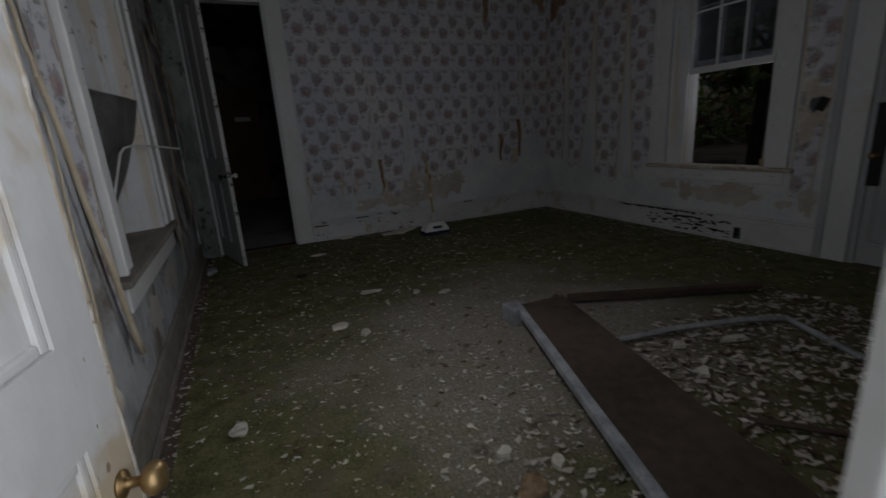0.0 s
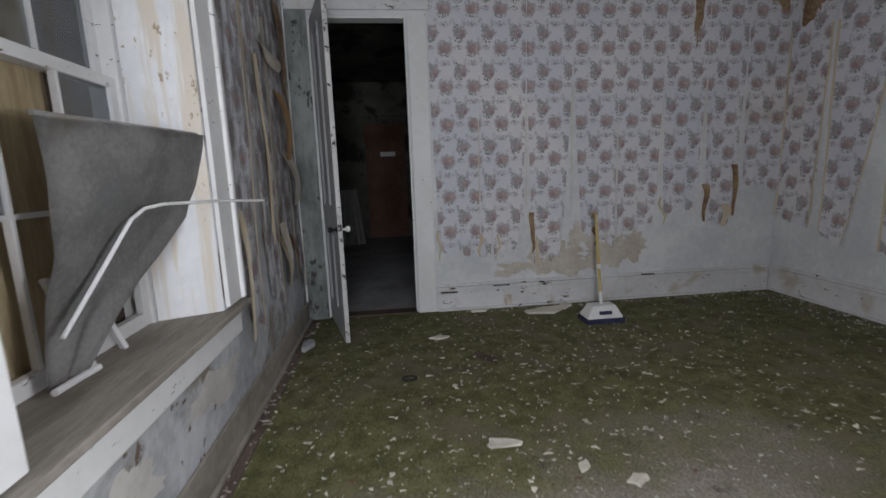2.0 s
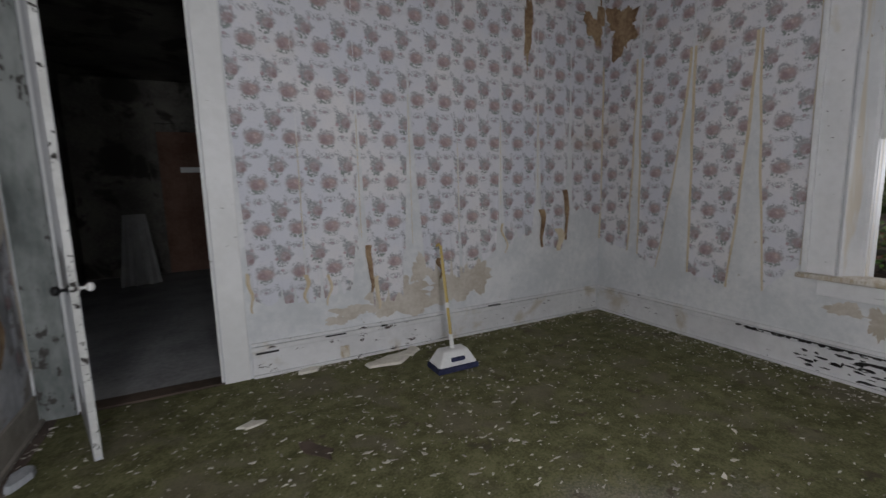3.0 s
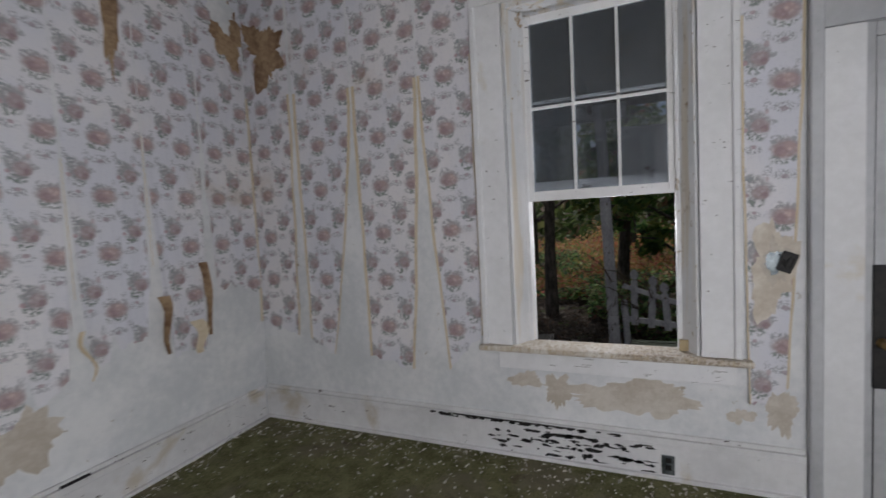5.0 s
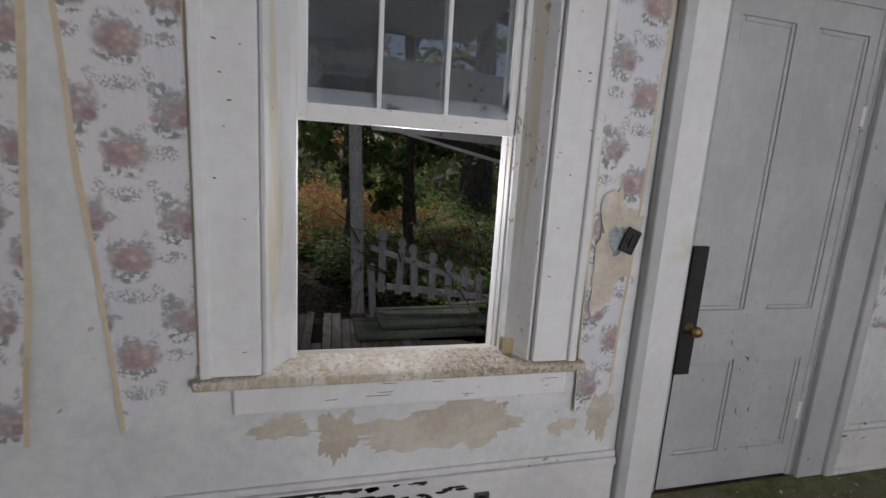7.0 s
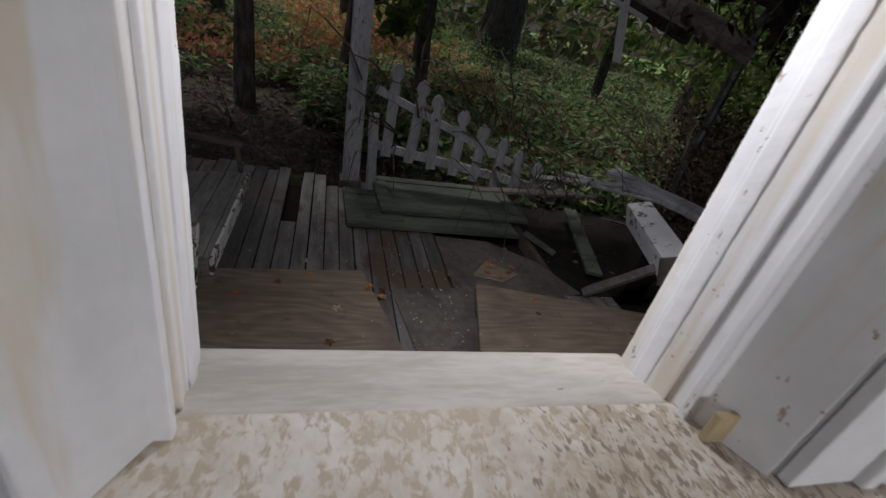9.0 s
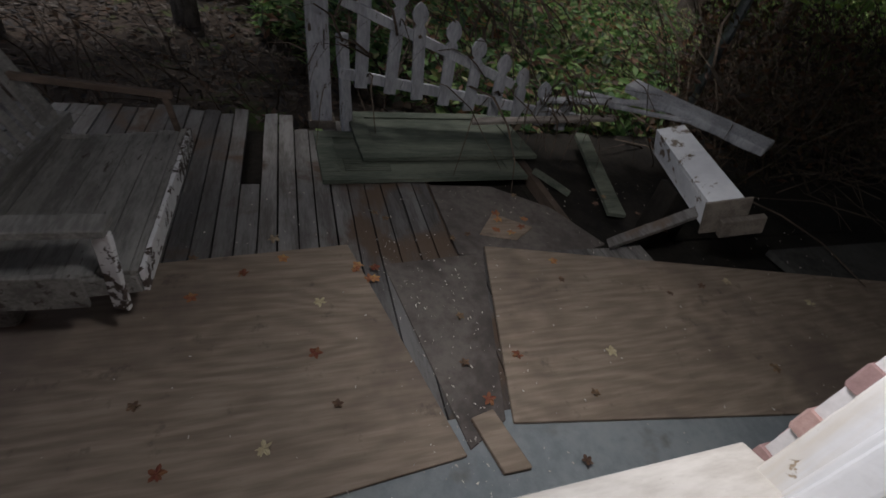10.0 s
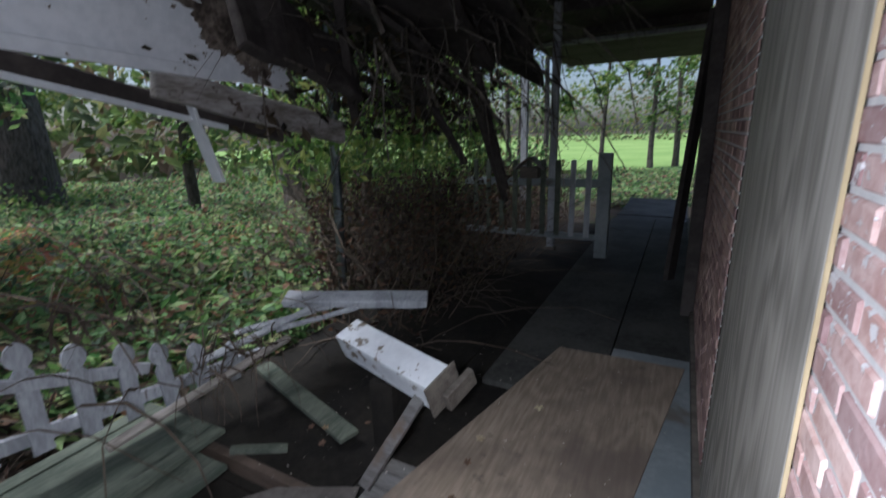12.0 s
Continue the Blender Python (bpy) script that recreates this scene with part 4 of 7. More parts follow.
# fallen shade: a stiff grey sheet folded over, slumped in the recess
bm = bmesh.new()
NU, NV = 16, 22
grid = []
for j in range(NV + 1):
    s = j / NV
    row = []
    for i in range(NU + 1):
        u = i / NU
        top_y0, top_y1 = 4.36 + 0.18 * s ** 1.5 * 0.2, 5.52 - 1.02 * max(0, s - 0.30) / 0.70
        y = top_y0 - 0.06 * s + (top_y1 - top_y0) * u
        z = 1.64 - 0.84 * s + 0.02 * u - (0.0 if s > 0.3 else 0.03 * math.sin(u * 9) * s)
        x = 0.47 + 0.10 * u * (1 - s) - 0.05 * s + 0.03 * math.sin(s * 5 + u * 2) + 0.022 * noise.noise((u * 4, s * 5, 1)) + 0.05 * max(0.0, u - 0.8) * math.sin(s * 14)
        row.append(bm.verts.new((x, y, z)))
    grid.append(row)
for j in range(NV):
    for i in range(NU):
        bm.faces.new((grid[j][i], grid[j][i + 1], grid[j + 1][i + 1], grid[j + 1][i]))
bmesh.ops.solidify(bm, geom=list(bm.faces), thickness=0.004)
blind = thing("window_blind", "stiff grey window blind slumped in the recess", "window blind", at=(0.5, 4.6, 0.75))
smooth(part("sheet", bm, shade_vinyl, blind))
part("hem", tube([(0.475, 4.35, 1.643), (0.50, 4.75, 1.652), (0.54, 5.15, 1.658), (0.575, 5.52, 1.662)], 0.009, 8), shade_vinyl, blind, "thick stitched hem")
part("bottom_bar", tube([(0.425, 4.31, 0.80), (0.43, 4.42, 0.80), (0.44, 4.5, 0.80)], 0.012, 8), white_rod, blind)
solo("bent_curtain_rod", tube([(0.50, 4.28, 0.985), (0.51, 4.45, 1.12), (0.53, 4.66, 1.30), (0.545, 4.73, 1.335), (0.57, 4.83, 1.345), (0.66, 5.2, 1.335), (0.755, 5.57, 1.31)], 0.0075, 8), white_rod, "bent white metal curtain rod across the window", "curtain rod")
for y, l in ((4.62, 0.25), (4.82, 0.18)):
    solo("broken_muntin", beam_between((0.34, y, 0.75), (0.30, y - 0.1, 0.75 + l + 0.12), 0.03, 0.02), white_paint, "broken white muntin stick leaning in the window", "stick", "broken muntins")


# ---- wallpaper ----
def strip(parent, axis, wall, sign, top, low, zt, zl, seed, mat, curl=0.03, ragged=0.05, edge=True, tears=()):
    """One hanging length of paper: top = its two sides at zt, low = its two sides at the torn foot, whose heights are zl."""
    n, k = (44 if tears else 12), 26
    bm = bmesh.new()
    rows = []
    for j in range(k + 1):
        s = j / k
        row = []
        for i in range(n + 1):
            u = i / n
            if edge:
                u = (0, 0.05, *[0.05 + 0.9 * q / (n - 2) for q in range(1, n - 2)], 0.95, 1)[i]
            foot = zl[0] + (zl[1] - zl[0]) * u + ragged * noise.noise((u * 5 + seed * 7.3, seed, 0)) + ragged * 0.5 * noise.noise((u * 17 + seed, seed * 3, 4))
            foot += sum(hh * max(0.0, 1 - abs(u - tu) / tw) for tu, tw, hh in tears)
            z = zt + (foot - zt) * s
            e = max(0.0, (s - 0.35) / 0.65) ** 1.3
            a = (top[0] + (low[0] - top[0]) * e) * (1 - u) + (top[1] + (low[1] - top[1]) * e) * u
            a += 0.008 * noise.noise((s * 8, seed, u * 2)) * (1 if 0 < u < 1 else 1.5)
            off = 0.004 + 0.004 * abs(noise.noise((a * 3, z * 2, seed)))
            off += curl * max(0, s - 0.86) ** 1.5 * 12 * (0.6 + 0.8 * noise.noise((u * 3, seed, 9)))
            off += 0.012 * max(0, abs(u - 0.5) - 0.40) * 10 * max(0, s - 0.4)
            w = wall + sign * off
            row.append(bm.verts.new((w, a, z) if axis == 'y' else (a, w, z)))
        rows.append(row)
    for j in range(k):
        for i in range(n):
            f = bm.faces.new((rows[j][i], rows[j][i + 1], rows[j + 1][i + 1], rows[j + 1][i]))
            f.material_index = 1 if edge and (i in (0, n - 1)) and j > k * 0.3 else 0
    ob = part("wallpaper_strip", bm, (mat, beige_paper), parent)
    return smooth(ob)


# east wall
for n, (top, low, zl) in enumerate((((7.365, 6.90), (7.365, 6.95), (0.86, 0.74)), ((6.87, 6.325), (6.83, 6.60), (0.72, 0.60)), ((6.31, 5.765), (6.27, 5.89), (0.62, 0.55)), ((5.755, 5.345), (5.61, 5.345), (0.58, 0.84)), ((3.828, 3.54), (3.80, 3.62), (0.50, 0.62)))):
    strip(wall_east, 'y', EX, -1, top, low, CZ - 0.005, zl, n + 1, paper_y)
strip(wall_east, 'y', EX, -1, (2.10, 1.61), (2.08, 1.61), CZ - 0.005, (0.9, 0.8), 9, paper_y)
# north wall
for n, (top, low, zl, tears) in enumerate((
        ((1.91, 2.38), (1.95, 2.37), (0.62, 0.56), ((0.02, 0.05, 0.22), (0.55, 0.03, 0.16), (0.8, 0.03, 0.22))),
        ((2.383, 2.87), (2.39, 2.83), (0.58, 0.62), ((0.25, 0.03, 0.3), (0.6, 0.06, 0.12), (0.96, 0.10, 0.45))),
        ((2.876, 3.35), (2.95, 3.26), (0.46, 0.52), ((0.08, 0.05, 0.25), (0.45, 0.05, 0.12), (0.97, 0.06, 0.55))),
        ((3.356, 3.84), (3.47, 3.83), (0.74, 0.60), ((0.3, 0.04, 0.12), (0.75, 0.05, 0.25))),
        ((3.843, 4.33), (3.86, 4.29), (0.64, 0.84), ((0.1, 0.05, 0.2), (0.5, 0.06, 0.14), (0.98, 0.06, 0.4))),
        ((4.336, 4.80), (4.37, 4.76), (0.90, 0.98), ((0.35, 0.05, 0.12), (0.98, 0.08, 0.35))),
        ((4.806, 5.24), (4.86, 5.17), (0.80, 0.78), ((0.04, 0.06, 0.4), (0.5, 0.05, 0.08), (0.96, 0.06, 0.5))),
        ((5.25, 5.712), (5.28, 5.712), (1.20, 1.14), ((0.3, 0.1, 0.06),)))):
    strip(wall_north, 'x', NY, -1, top, low, CZ - 0.005, zl, n + 20, paper_x, ragged=0.07, edge=False, tears=tears)
    if n < 6:
        # the seam lifts and shows its raw edge
        part("paper_edge", beam_between((top[1] - 0.002, NY - 0.011, 1.9 + 0.2 * (n % 3)), (top[1] - 0.004, NY - 0.014, zl[1] + 0.45), 0.004, 0.006), beige_paper, wall_north)
# west wall
for n, (top, low, zl) in enumerate((((5.53, 6.05), (5.62, 5.90), (0.60, 0.46)), ((6.06, 6.60), (6.10, 6.48), (0.62, 0.44)), ((6.62, 7.14), (6.66, 7.02), (0.52, 0.66)), ((7.15, 7.34), (7.16, 7.34), (0.36, 0.40)))):
    strip(wall_west, 'y', WX, 1, top, low, CZ - 0.005, zl, n + 40, paper_w, ragged=0.09)
for n, (top, low, zl) in enumerate((((3.74, 3.365), (3.72, 3.64), (0.52, 0.45)), ((3.355, 2.86), (3.25, 2.90), (0.44, 0.52)), ((2.85, 2.2), (2.82, 2.25), (0.62, 0.50)), ((2.19, 1.61), (2.17, 1.61), (0.45, 0.4)))):
    strip(wall_west, 'y', WX, 1, top, low, CZ - 0.005, zl, n + 50, paper_y, ragged=0.08)


def flap(parent, axis, wall, sign, a, z, w, h, lean, seed, mat, tip=0.4):
    """A torn tongue of paper that has come away and hangs off the wall."""
    bm = bmesh.new()
    rows = []
    for j in range(9):
        s = j / 8
        ww = w * (1 - (1 - tip) * s) * (1 + 0.25 * noise.noise((s * 4, seed, 0)))
        row = []
        for i in range(4):
            u = i / 3 - 0.5
            off = 0.014 + lean * math.sin(s * 2.6) + 0.02 * u * u
            aa = a + u * ww + 0.05 * noise.noise((s * 2, seed, 5))
            row.append(bm.verts.new((wall + sign * off, aa, z - s * h) if axis == 'y' else (aa, wall + sign * off, z - s * h)))
        rows.append(row)
    for r0, r1 in zip(rows, rows[1:]):
        for i in range(3):
            bm.faces.new((r0[i], r0[i + 1], r1[i + 1], r1[i]))
    return smooth(part("paper_flap", bm, mat, parent))


for a, z, w, h, l, mt in ((6.27, 2.30, 0.09, 1.35, 0.03, beige_paper), (6.88, 2.14, 0.34, 0.55, 0.07, orange_paper), (6.93, 1.66, 0.34, 0.46, 0.09, pale_backing), (6.24, 2.28, 0.05, 1.25, 0.03, beige_paper), (7.10, 2.33, 0.05, 0.5, 0.03, beige_paper), (6.60, 1.08, 0.22, 0.5, 0.05, pale_backing), (5.62, 1.25, 0.10, 0.80, 0.03, beige_paper), (6.66, 2.42, 0.80, 0.13, 0.04, pale_backing), (7.05, 2.9, 0.25, 0.75, 0.03, ochre_paper), (6.55, 0.98, 0.16, 0.42, 0.05, beige_paper), (6.86, 0.95, 0.13, 0.40, 0.05, ochre_paper), (3.14, 0.56, 0.10, 0.16, 0.05, pale_backing)):
    flap(wall_west, 'y', WX, 1, a, z, w, h, l, a * 3 + z, mt)
for a, z, w, h, l, mt in ((2.92, 1.0, 0.06, 0.42, 0.04, ochre_paper), (2.98, 0.72, 0.05, 0.30, 0.03, beige_paper), (4.83, 1.22, 0.08, 0.40, 0.05, ochre_paper), (5.17, 1.42, 0.08, 0.55, 0.04, ochre_paper), (5.08, 1.0, 0.12, 0.24, 0.04, beige_paper), (4.35, 1.1, 0.03, 0.3, 0.04, beige_paper), (2.37, 0.80, 0.04, 0.24, 0.03, beige_paper), (2.55, 0.78, 0.03, 0.26, 0.03, beige_paper), (1.96, 0.86, 0.035, 0.32, 0.03, beige_paper), (3.62, 0.82, 0.05, 0.2, 0.03, ochre_paper)):
    flap(wall_north, 'x', NY, -1, a, z, w, h, l, a * 3 + z, mt)


for a, b, r in (((WX + 0.03, 3.355, 1.56), (WX + 0.05, 3.63, 0.44), 0.010), ((WX + 0.02, 3.345, 1.45), (WX + 0.03, 3.245, 0.44), 0.005), ((WX + 0.02, 3.32, 1.78), (WX + 0.03, 3.36, 1.50), 0.006), ((WX + 0.03, 2.83, 0.84), (WX + 0.05, 2.90, 0.54), 0.009)):
    pts = [tuple(Vector(a).lerp(Vector(b), k / 10) + Vector((0.003 * math.sin(k * 1.3), 0.006 * noise.noise((k * 0.5, a[1] * 5, 0)), 0))) for k in range(11)]
    smooth(part("curled_edge", tube(pts, r, 8, 1.3), beige_paper, wall_west, "curled cream paper edge"))


def patch(parent, axis, wall, sign, a, z, w, h, seed, mat, name="plaster_patch", off=0.0015):
    """A scab of bare plaster or stained paper with an uneven outline."""
    bm = bmesh.new()
    ring = []
    for k in range(56):
        t = k * math.tau / 56
        r = 0.9 + 0.7 * noise.noise((math.cos(t) * 1.6 + seed, math.sin(t) * 1.6, seed)) + 0.28 * noise.noise((math.cos(t) * 6, math.sin(t) * 6 + seed, 0)) + 0.15 * noise.noise((math.cos(t) * 15, math.sin(t) * 15 + seed, 2))
        aa, zz = a + math.cos(t) * w / 2 * r, z + math.sin(t) * h / 2 * r
        ring.append((aa, zz))
    vs = [bm.verts.new((wall + sign * off, aa, zz) if axis == 'y' else (aa, wall + sign * off, zz)) for aa, zz in ring]
    c = bm.verts.new((wall + sign * (off + 0.003), a, z) if axis == 'y' else (a, wall + sign * (off + 0.003), z))
    for p, q in zip(vs, vs[1:] + vs[:1]):
        bm.faces.new((p, q, c))
    return part(name, bm, mat, parent)


for a, z, w, h in ((4.50, 0.47, 0.75, 0.20), (4.86, 0.48, 0.16, 0.26), (4.28, 0.50, 0.45, 0.2), (3.84, 0.44, 0.14, 0.10), (3.64, 0.50, 0.14, 0.26), (5.08, 0.53, 0.2, 0.12), (3.70, 0.92, 0.10, 0.4)):
    patch(wall_east, 'y', EX, -1, a, z, w, h, a * 5, bare_plaster)
for a, z, w, h in ((3.22, 0.52, 0.62, 0.40), (3.72, 0.56, 0.5, 0.42), (4.02, 0.60, 0.34, 0.30), (2.75, 0.42, 0.36, 0.14), (2.62, 0.36, 0.3, 0.08), (3.45, 0.40, 0.5, 0.12), (3.42, 0.72, 0.22, 0.3), (3.05, 0.40, 0.3, 0.14)):
    patch(wall_north, 'x', NY, -1, a, z, w, h, a * 5, bare_plaster)
for a, z, w, h, o, mt in ((3.95, 3.40, 1.5, 0.36, 0.012, ochre_paper), (5.55, 3.24, 0.36, 0.5, 0.013, ochre_paper), (4.0, 3.48, 1.0, 0.25, 0.017, plaster), (5.5, 3.40, 0.28, 0.30, 0.019, plaster), (4.66, 3.0, 0.09, 0.8, 0.011, ochre_paper)):
    patch(wall_north, 'x', NY, -1, a, z, w, h, a * 3 + z, mt, "stained_patch", o)
patch(wall_east, 'y', EX, -1, 7.12, 3.10, 0.42, 0.5, 3.3, ochre_paper, "stained_patch", 0.013)
patch(wall_west, 'y', WX, 1, 4.35, 0.40, 0.34, 0.26, 8.8, frail_plaster)
patch(wall_west, 'y', WX, 1, 5.1, 0.42, 0.7, 0.2, 2.8, frail_plaster)

# torn hole round the old switch box, and the outlet
def chip_field(parent, n, y0, y1, z0, z1, seed, wall):
    """Ragged dark chips where the paint has fallen off a board, long in the board's direction."""
    rnd = random.Random(seed)
    bm = bmesh.new()
    for _ in range(n):
        a, z = rnd.triangular(y0, y1), rnd.uniform(z0, z1)
        w, h = rnd.uniform(0.008, 0.045) * (1.8 if rnd.random() < 0.12 else 1), rnd.uniform(0.003, 0.015)
        vs = []
        for k in range(9):
            t = k * math.tau / 9
            q = rnd.uniform(0.55, 1.2)
            vs.append(bm.verts.new((wall, a + w * math.cos(t) * q, min(z1, max(z0, z + h * math.sin(t) * q)))))
        bm.faces.new(vs)
    return tagged(part("bare_chips", bm, black_iron, parent), "dark bare spots where paint has flaked", kind="stuff")


chip_field(bpy.data.objects["baseboard_east"], 95, 4.15, 5.45, 0.035, 0.205, 1, EX - 0.0275)
chip_field(bpy.data.objects["baseboard_east"], 40, 4.35, 6.0, 0.228, 0.255, 2, EX - 0.0375)
for y0, y1, z in ((4.75, 5.6, 0.245),):
    b3 = rough_up(boxes((EX - 0.0385, EX - 0.030, y0, y1, z, z + 0.009)), 0.004, 9)
    part("paint_crack", b3, black_iron, bpy.data.objects["baseboard_east"])
for x0, x1, z in ((1.95, 2.12, 0.20), (2.5, 2.68, 0.245), (3.0, 3.06, 0.25), (4.15, 4.3, 0.262)):
    b3 = rough_up(boxes((x0, x1, NY - 0.0385, NY - 0.024, z, z + 0.012)), 0.004, 9)
    part("paint_crack", b3, black_iron, bpy.data.objects["baseboard_north"])

sw = thing("switch_box", "galvanised switch box in a torn hole in the wall", "switch box", at=(EX, 3.66, 1.32))
patch(sw, 'y', EX, -1, 3.69, 1.29, 0.20, 0.46, 4.4, pale_backing, "torn_paper", 0.012)
patch(sw, 'y', EX, -1, 3.68, 1.32, 0.15, 0.24, 7.1, bare_plaster, "torn_plaster", 0.016)
patch(sw, 'y', EX, -1, 3.67, 1.33, 0.09, 0.13, 1.7, galvan, "crumpled_foil", 0.021)
bm = boxes((EX - 0.034, EX - 0.022, 3.590, 3.662, 1.265, 1.375), (EX - 0.040, EX - 0.0345, 3.606, 3.630, 1.29, 1.35), (EX - 0.040, EX - 0.0345, 3.638, 3.650, 1.30, 1.33))
bm.transform(Matrix.Translation((EX, 3.625, 1.32)) @ pose(0, 0, 0, 22) @ Matrix.Translation((-EX, -3.625, -1.32)))
part("box", soften(bm, 0.006), black_iron, sw)
part("screw", lathe([(0.006, 0), (0.006, 0.004), (0.002, 0.006)], pose(EX - 0.035, 3.66, 1.36, 0, -90, 0), 8), galvan, sw)
ou = thing("outlet", "grey outlet box set in the baseboard", "outlet", at=(EX - 0.03, 4.22, 0.1))
part("plate", soften(boxes((EX - 0.034, EX - 0.026, 4.18, 4.25, 0.04, 0.16)), 0.004), galvan, ou)
for z in (0.07, 0.115):
    part("socket", soften(boxes((EX - 0.037, EX - 0.0345, 4.198, 4.232, z, z + 0.03)), 0.003), black_iron, ou)
solo("baseboard_bracket", soften(boxes((2.62, 2.70, NY - 0.034, NY - 0.027, 0.03, 0.14)), 0.004), sill_paint, "beige wooden patch on the baseboard", "patch")

# ---- loose things in the room ----
bro = thing("carpet_sweeper", "white carpet sweeper with yellow handle leaning on the wall", "carpet sweeper", at=(3.40, 6.72, 0))
bm = boxes((3.22, 3.58, 6.63, 6.84, 0.05, 0.17))
for v in bm.verts:
    if v.co.z > 0.1:
        v.co.x = 3.40 + (v.co.x - 3.40) * 0.62
        v.co.y = 6.735 + (v.co.y - 6.735) * 0.6
part("body", soften(bm, 0.02, 3), white_plastic, bro)
part("brush_skirt", soften(boxes((3.215, 3.585, 6.625, 6.845, 0.006, 0.05)), 0.008), navy, bro, "navy blue bristle skirt")
part("slot", soften(boxes((3.34, 3.46, 6.632, 6.66, 0.09, 0.12)), 0.004), navy, bro)
part("neck", tube([(3.40, 6.74, 0.16), (3.40, 6.76, 0.28)], 0.018, 10), white_plastic, bro)
handle = part("handle", tube([(3.40, 6.76, 0.27), (3.435, 6.90, 0.62), (3.47, 7.04, 0.98)], 0.013, 10), broom_yellow, bro)
part("collar", tube([(3.420, 6.845, 0.48), (3.425, 6.86, 0.52)], 0.022, 10), white_plastic, handle)
part("hook", tube([(3.47, 7.04, 0.97), (3.445, 7.03, 1.0), (3.42, 7.02, 0.985)], 0.009, 8), broom_yellow, handle)

# fallen brown panel with a white edge batten, a dark rail and a heap of plaster
fp = thing("loose_platform", "brown wooden platform lying flat with a white edge batten", "platform", at=(3.0, 3.2, 0))
bm = bmesh.new()
poly = [(2.76, 3.88), (3.16, 3.86), (2.60, 1.75), (2.13, 1.95)]
lo = [bm.verts.new((x, y, 0.02)) for x, y in poly]
hi = [bm.verts.new((x, y, 0.09)) for x, y in poly]
bm.faces.new(lo[::-1])
bm.faces.new(hi)
for i in range(4):
    bm.faces.new((lo[i], lo[(i + 1) % 4], hi[(i + 1) % 4], hi[i]))
part("board", soften(bm, 0.006), dark_wood, fp, "dull brown board")
part("batten", beam_between((2.755, 3.86, 0.11), (2.12, 1.97, 0.10), 0.05, 0.045, 0, 0.004), fence_paint, fp, "scuffed white batten")
solo("broken_block", rough_up(soften(boxes((2.66, 2.75, 3.74, 3.90, 0.006, 0.125)), 0.012), 0.008, 12), fence_paint, "broken white block standing by the panel", "block")
solo("dark_rail", beam_between((3.2, 3.85, 0.06), (4.50, 3.27, 0.05), 0.06, 0.05, 0, 0.005), dark_wood, "long dark wooden rail on the carpet", "rail")
solo("rail_peg", lathe([(0.03, 0), (0.036, 0.03), (0.028, 0.07), (0.01, 0.09)], pose(3.12, 3.89, 0.005), 10), dark_wood, "small dark stub standing on the carpet", "peg")
solo("pale_stick", tube([(2.98, 3.22, 0.03), (3.4, 3.12, 0.05), (3.8, 2.98, 0.06), (4.08, 2.87, 0.05), (4.0, 2.62, 0.03), (3.93, 2.42, 0.02)], 0.018, 6), fence_paint, "long bent pale stick on the rubble", "stick")
solo("thin_dark_stick", tube([(2.92, 2.42, 0.03), (3.05, 2.27, 0.04), (3.2, 2.13, 0.03)], 0.014, 6), dark_wood, "short dark stick on the rubble", "stick")


def flakes(name, n, region, size, mat, label, lift=0.008, seed=1, heap=None):
    """Many scattered chips, as one body of stuff."""
    rnd = random.Random(seed)
    verts, faces = [], []
    for _ in range(n):
        x, y = region(rnd)
        s = size * (0.35 + 1.3 * rnd.random() ** 2.2)
        z = lift + (heap(x, y) if heap else 0)
        a, tx, ty = rnd.random() * math.tau, rnd.uniform(-0.25, 0.25), rnd.uniform(-0.25, 0.25)
        k = len(verts)
        m = rnd.choice((4, 5, 5, 6))
        for top in (0, 1):
            for i in range(m):
                t = a + i * math.tau / m
                r = s * (0.6 + 0.4 * math.sin(i * 2.3 + a * 5))
                px, py = r * math.cos(t), r * math.sin(t) * 0.7
                verts.append((x + px, y + py, z + px * tx + py * ty + 0.16 * s + (0.10 * s + 0.001) * top))
        faces.append(tuple(range(k + m, k + 2 * m)))
        faces += [(k + i, k + (i + 1) % m, k + m + (i + 1) % m, k + m + i) for i in range(m)]
    me = bpy.data.meshes.new(name)
    me.from_pydata(verts, [], faces)
    me.materials.append(mat)
    return tagged(new(name, me), label, "debris", kind="stuff")


flakes("plaster_crumbs", 4600, lambda r: (0.75 + 4.9 * r.random(), 1.7 + 5.6 * r.random()), 0.012, cream_flake, "pale plaster crumbs strewn over the carpet", seed=3)
flakes("carpet_flakes", 380, lambda r: (r.gauss(2.9, 1.0), r.gauss(5.5, 0.9)), 0.021, cream_flake, "curled paint flakes lying on the green carpet", seed=13)
flakes("plaster_dust", 1000, lambda r: (r.gauss(2.2, 0.55), r.gauss(3.0, 0.75)), 0.007, bare_plaster, "fine plaster grit trodden into the carpet", seed=14)
flakes("plaster_chips", 620, lambda r: (r.gauss(1.65, 0.5), r.gauss(3.7, 1.0)), 0.017, cream_flake, "flat plaster chips strewn over the carpet", seed=4)
flakes("plaster_rubble", 420, lambda r: (r.gauss(2.15, 0.24), r.gauss(2.85, 0.45)), 0.024, cream_flake, "broken plaster rubble beside the panel", seed=5)
flakes("dirt_clods", 260, lambda r: (r.gauss(2.3, 0.7), r.gauss(3.2, 0.9)), 0.024, brown_leaf, "dark dirt clods and leaf scraps on the carpet", seed=6)
flakes("rubble_heap", 1500, lambda r: (3.75 + r.uniform(-0.95, 0.9), 2.75 + r.uniform(-0.9, 0.5)), 0.026, bare_plaster, "heap of dusty rubble on the floor", seed=7)
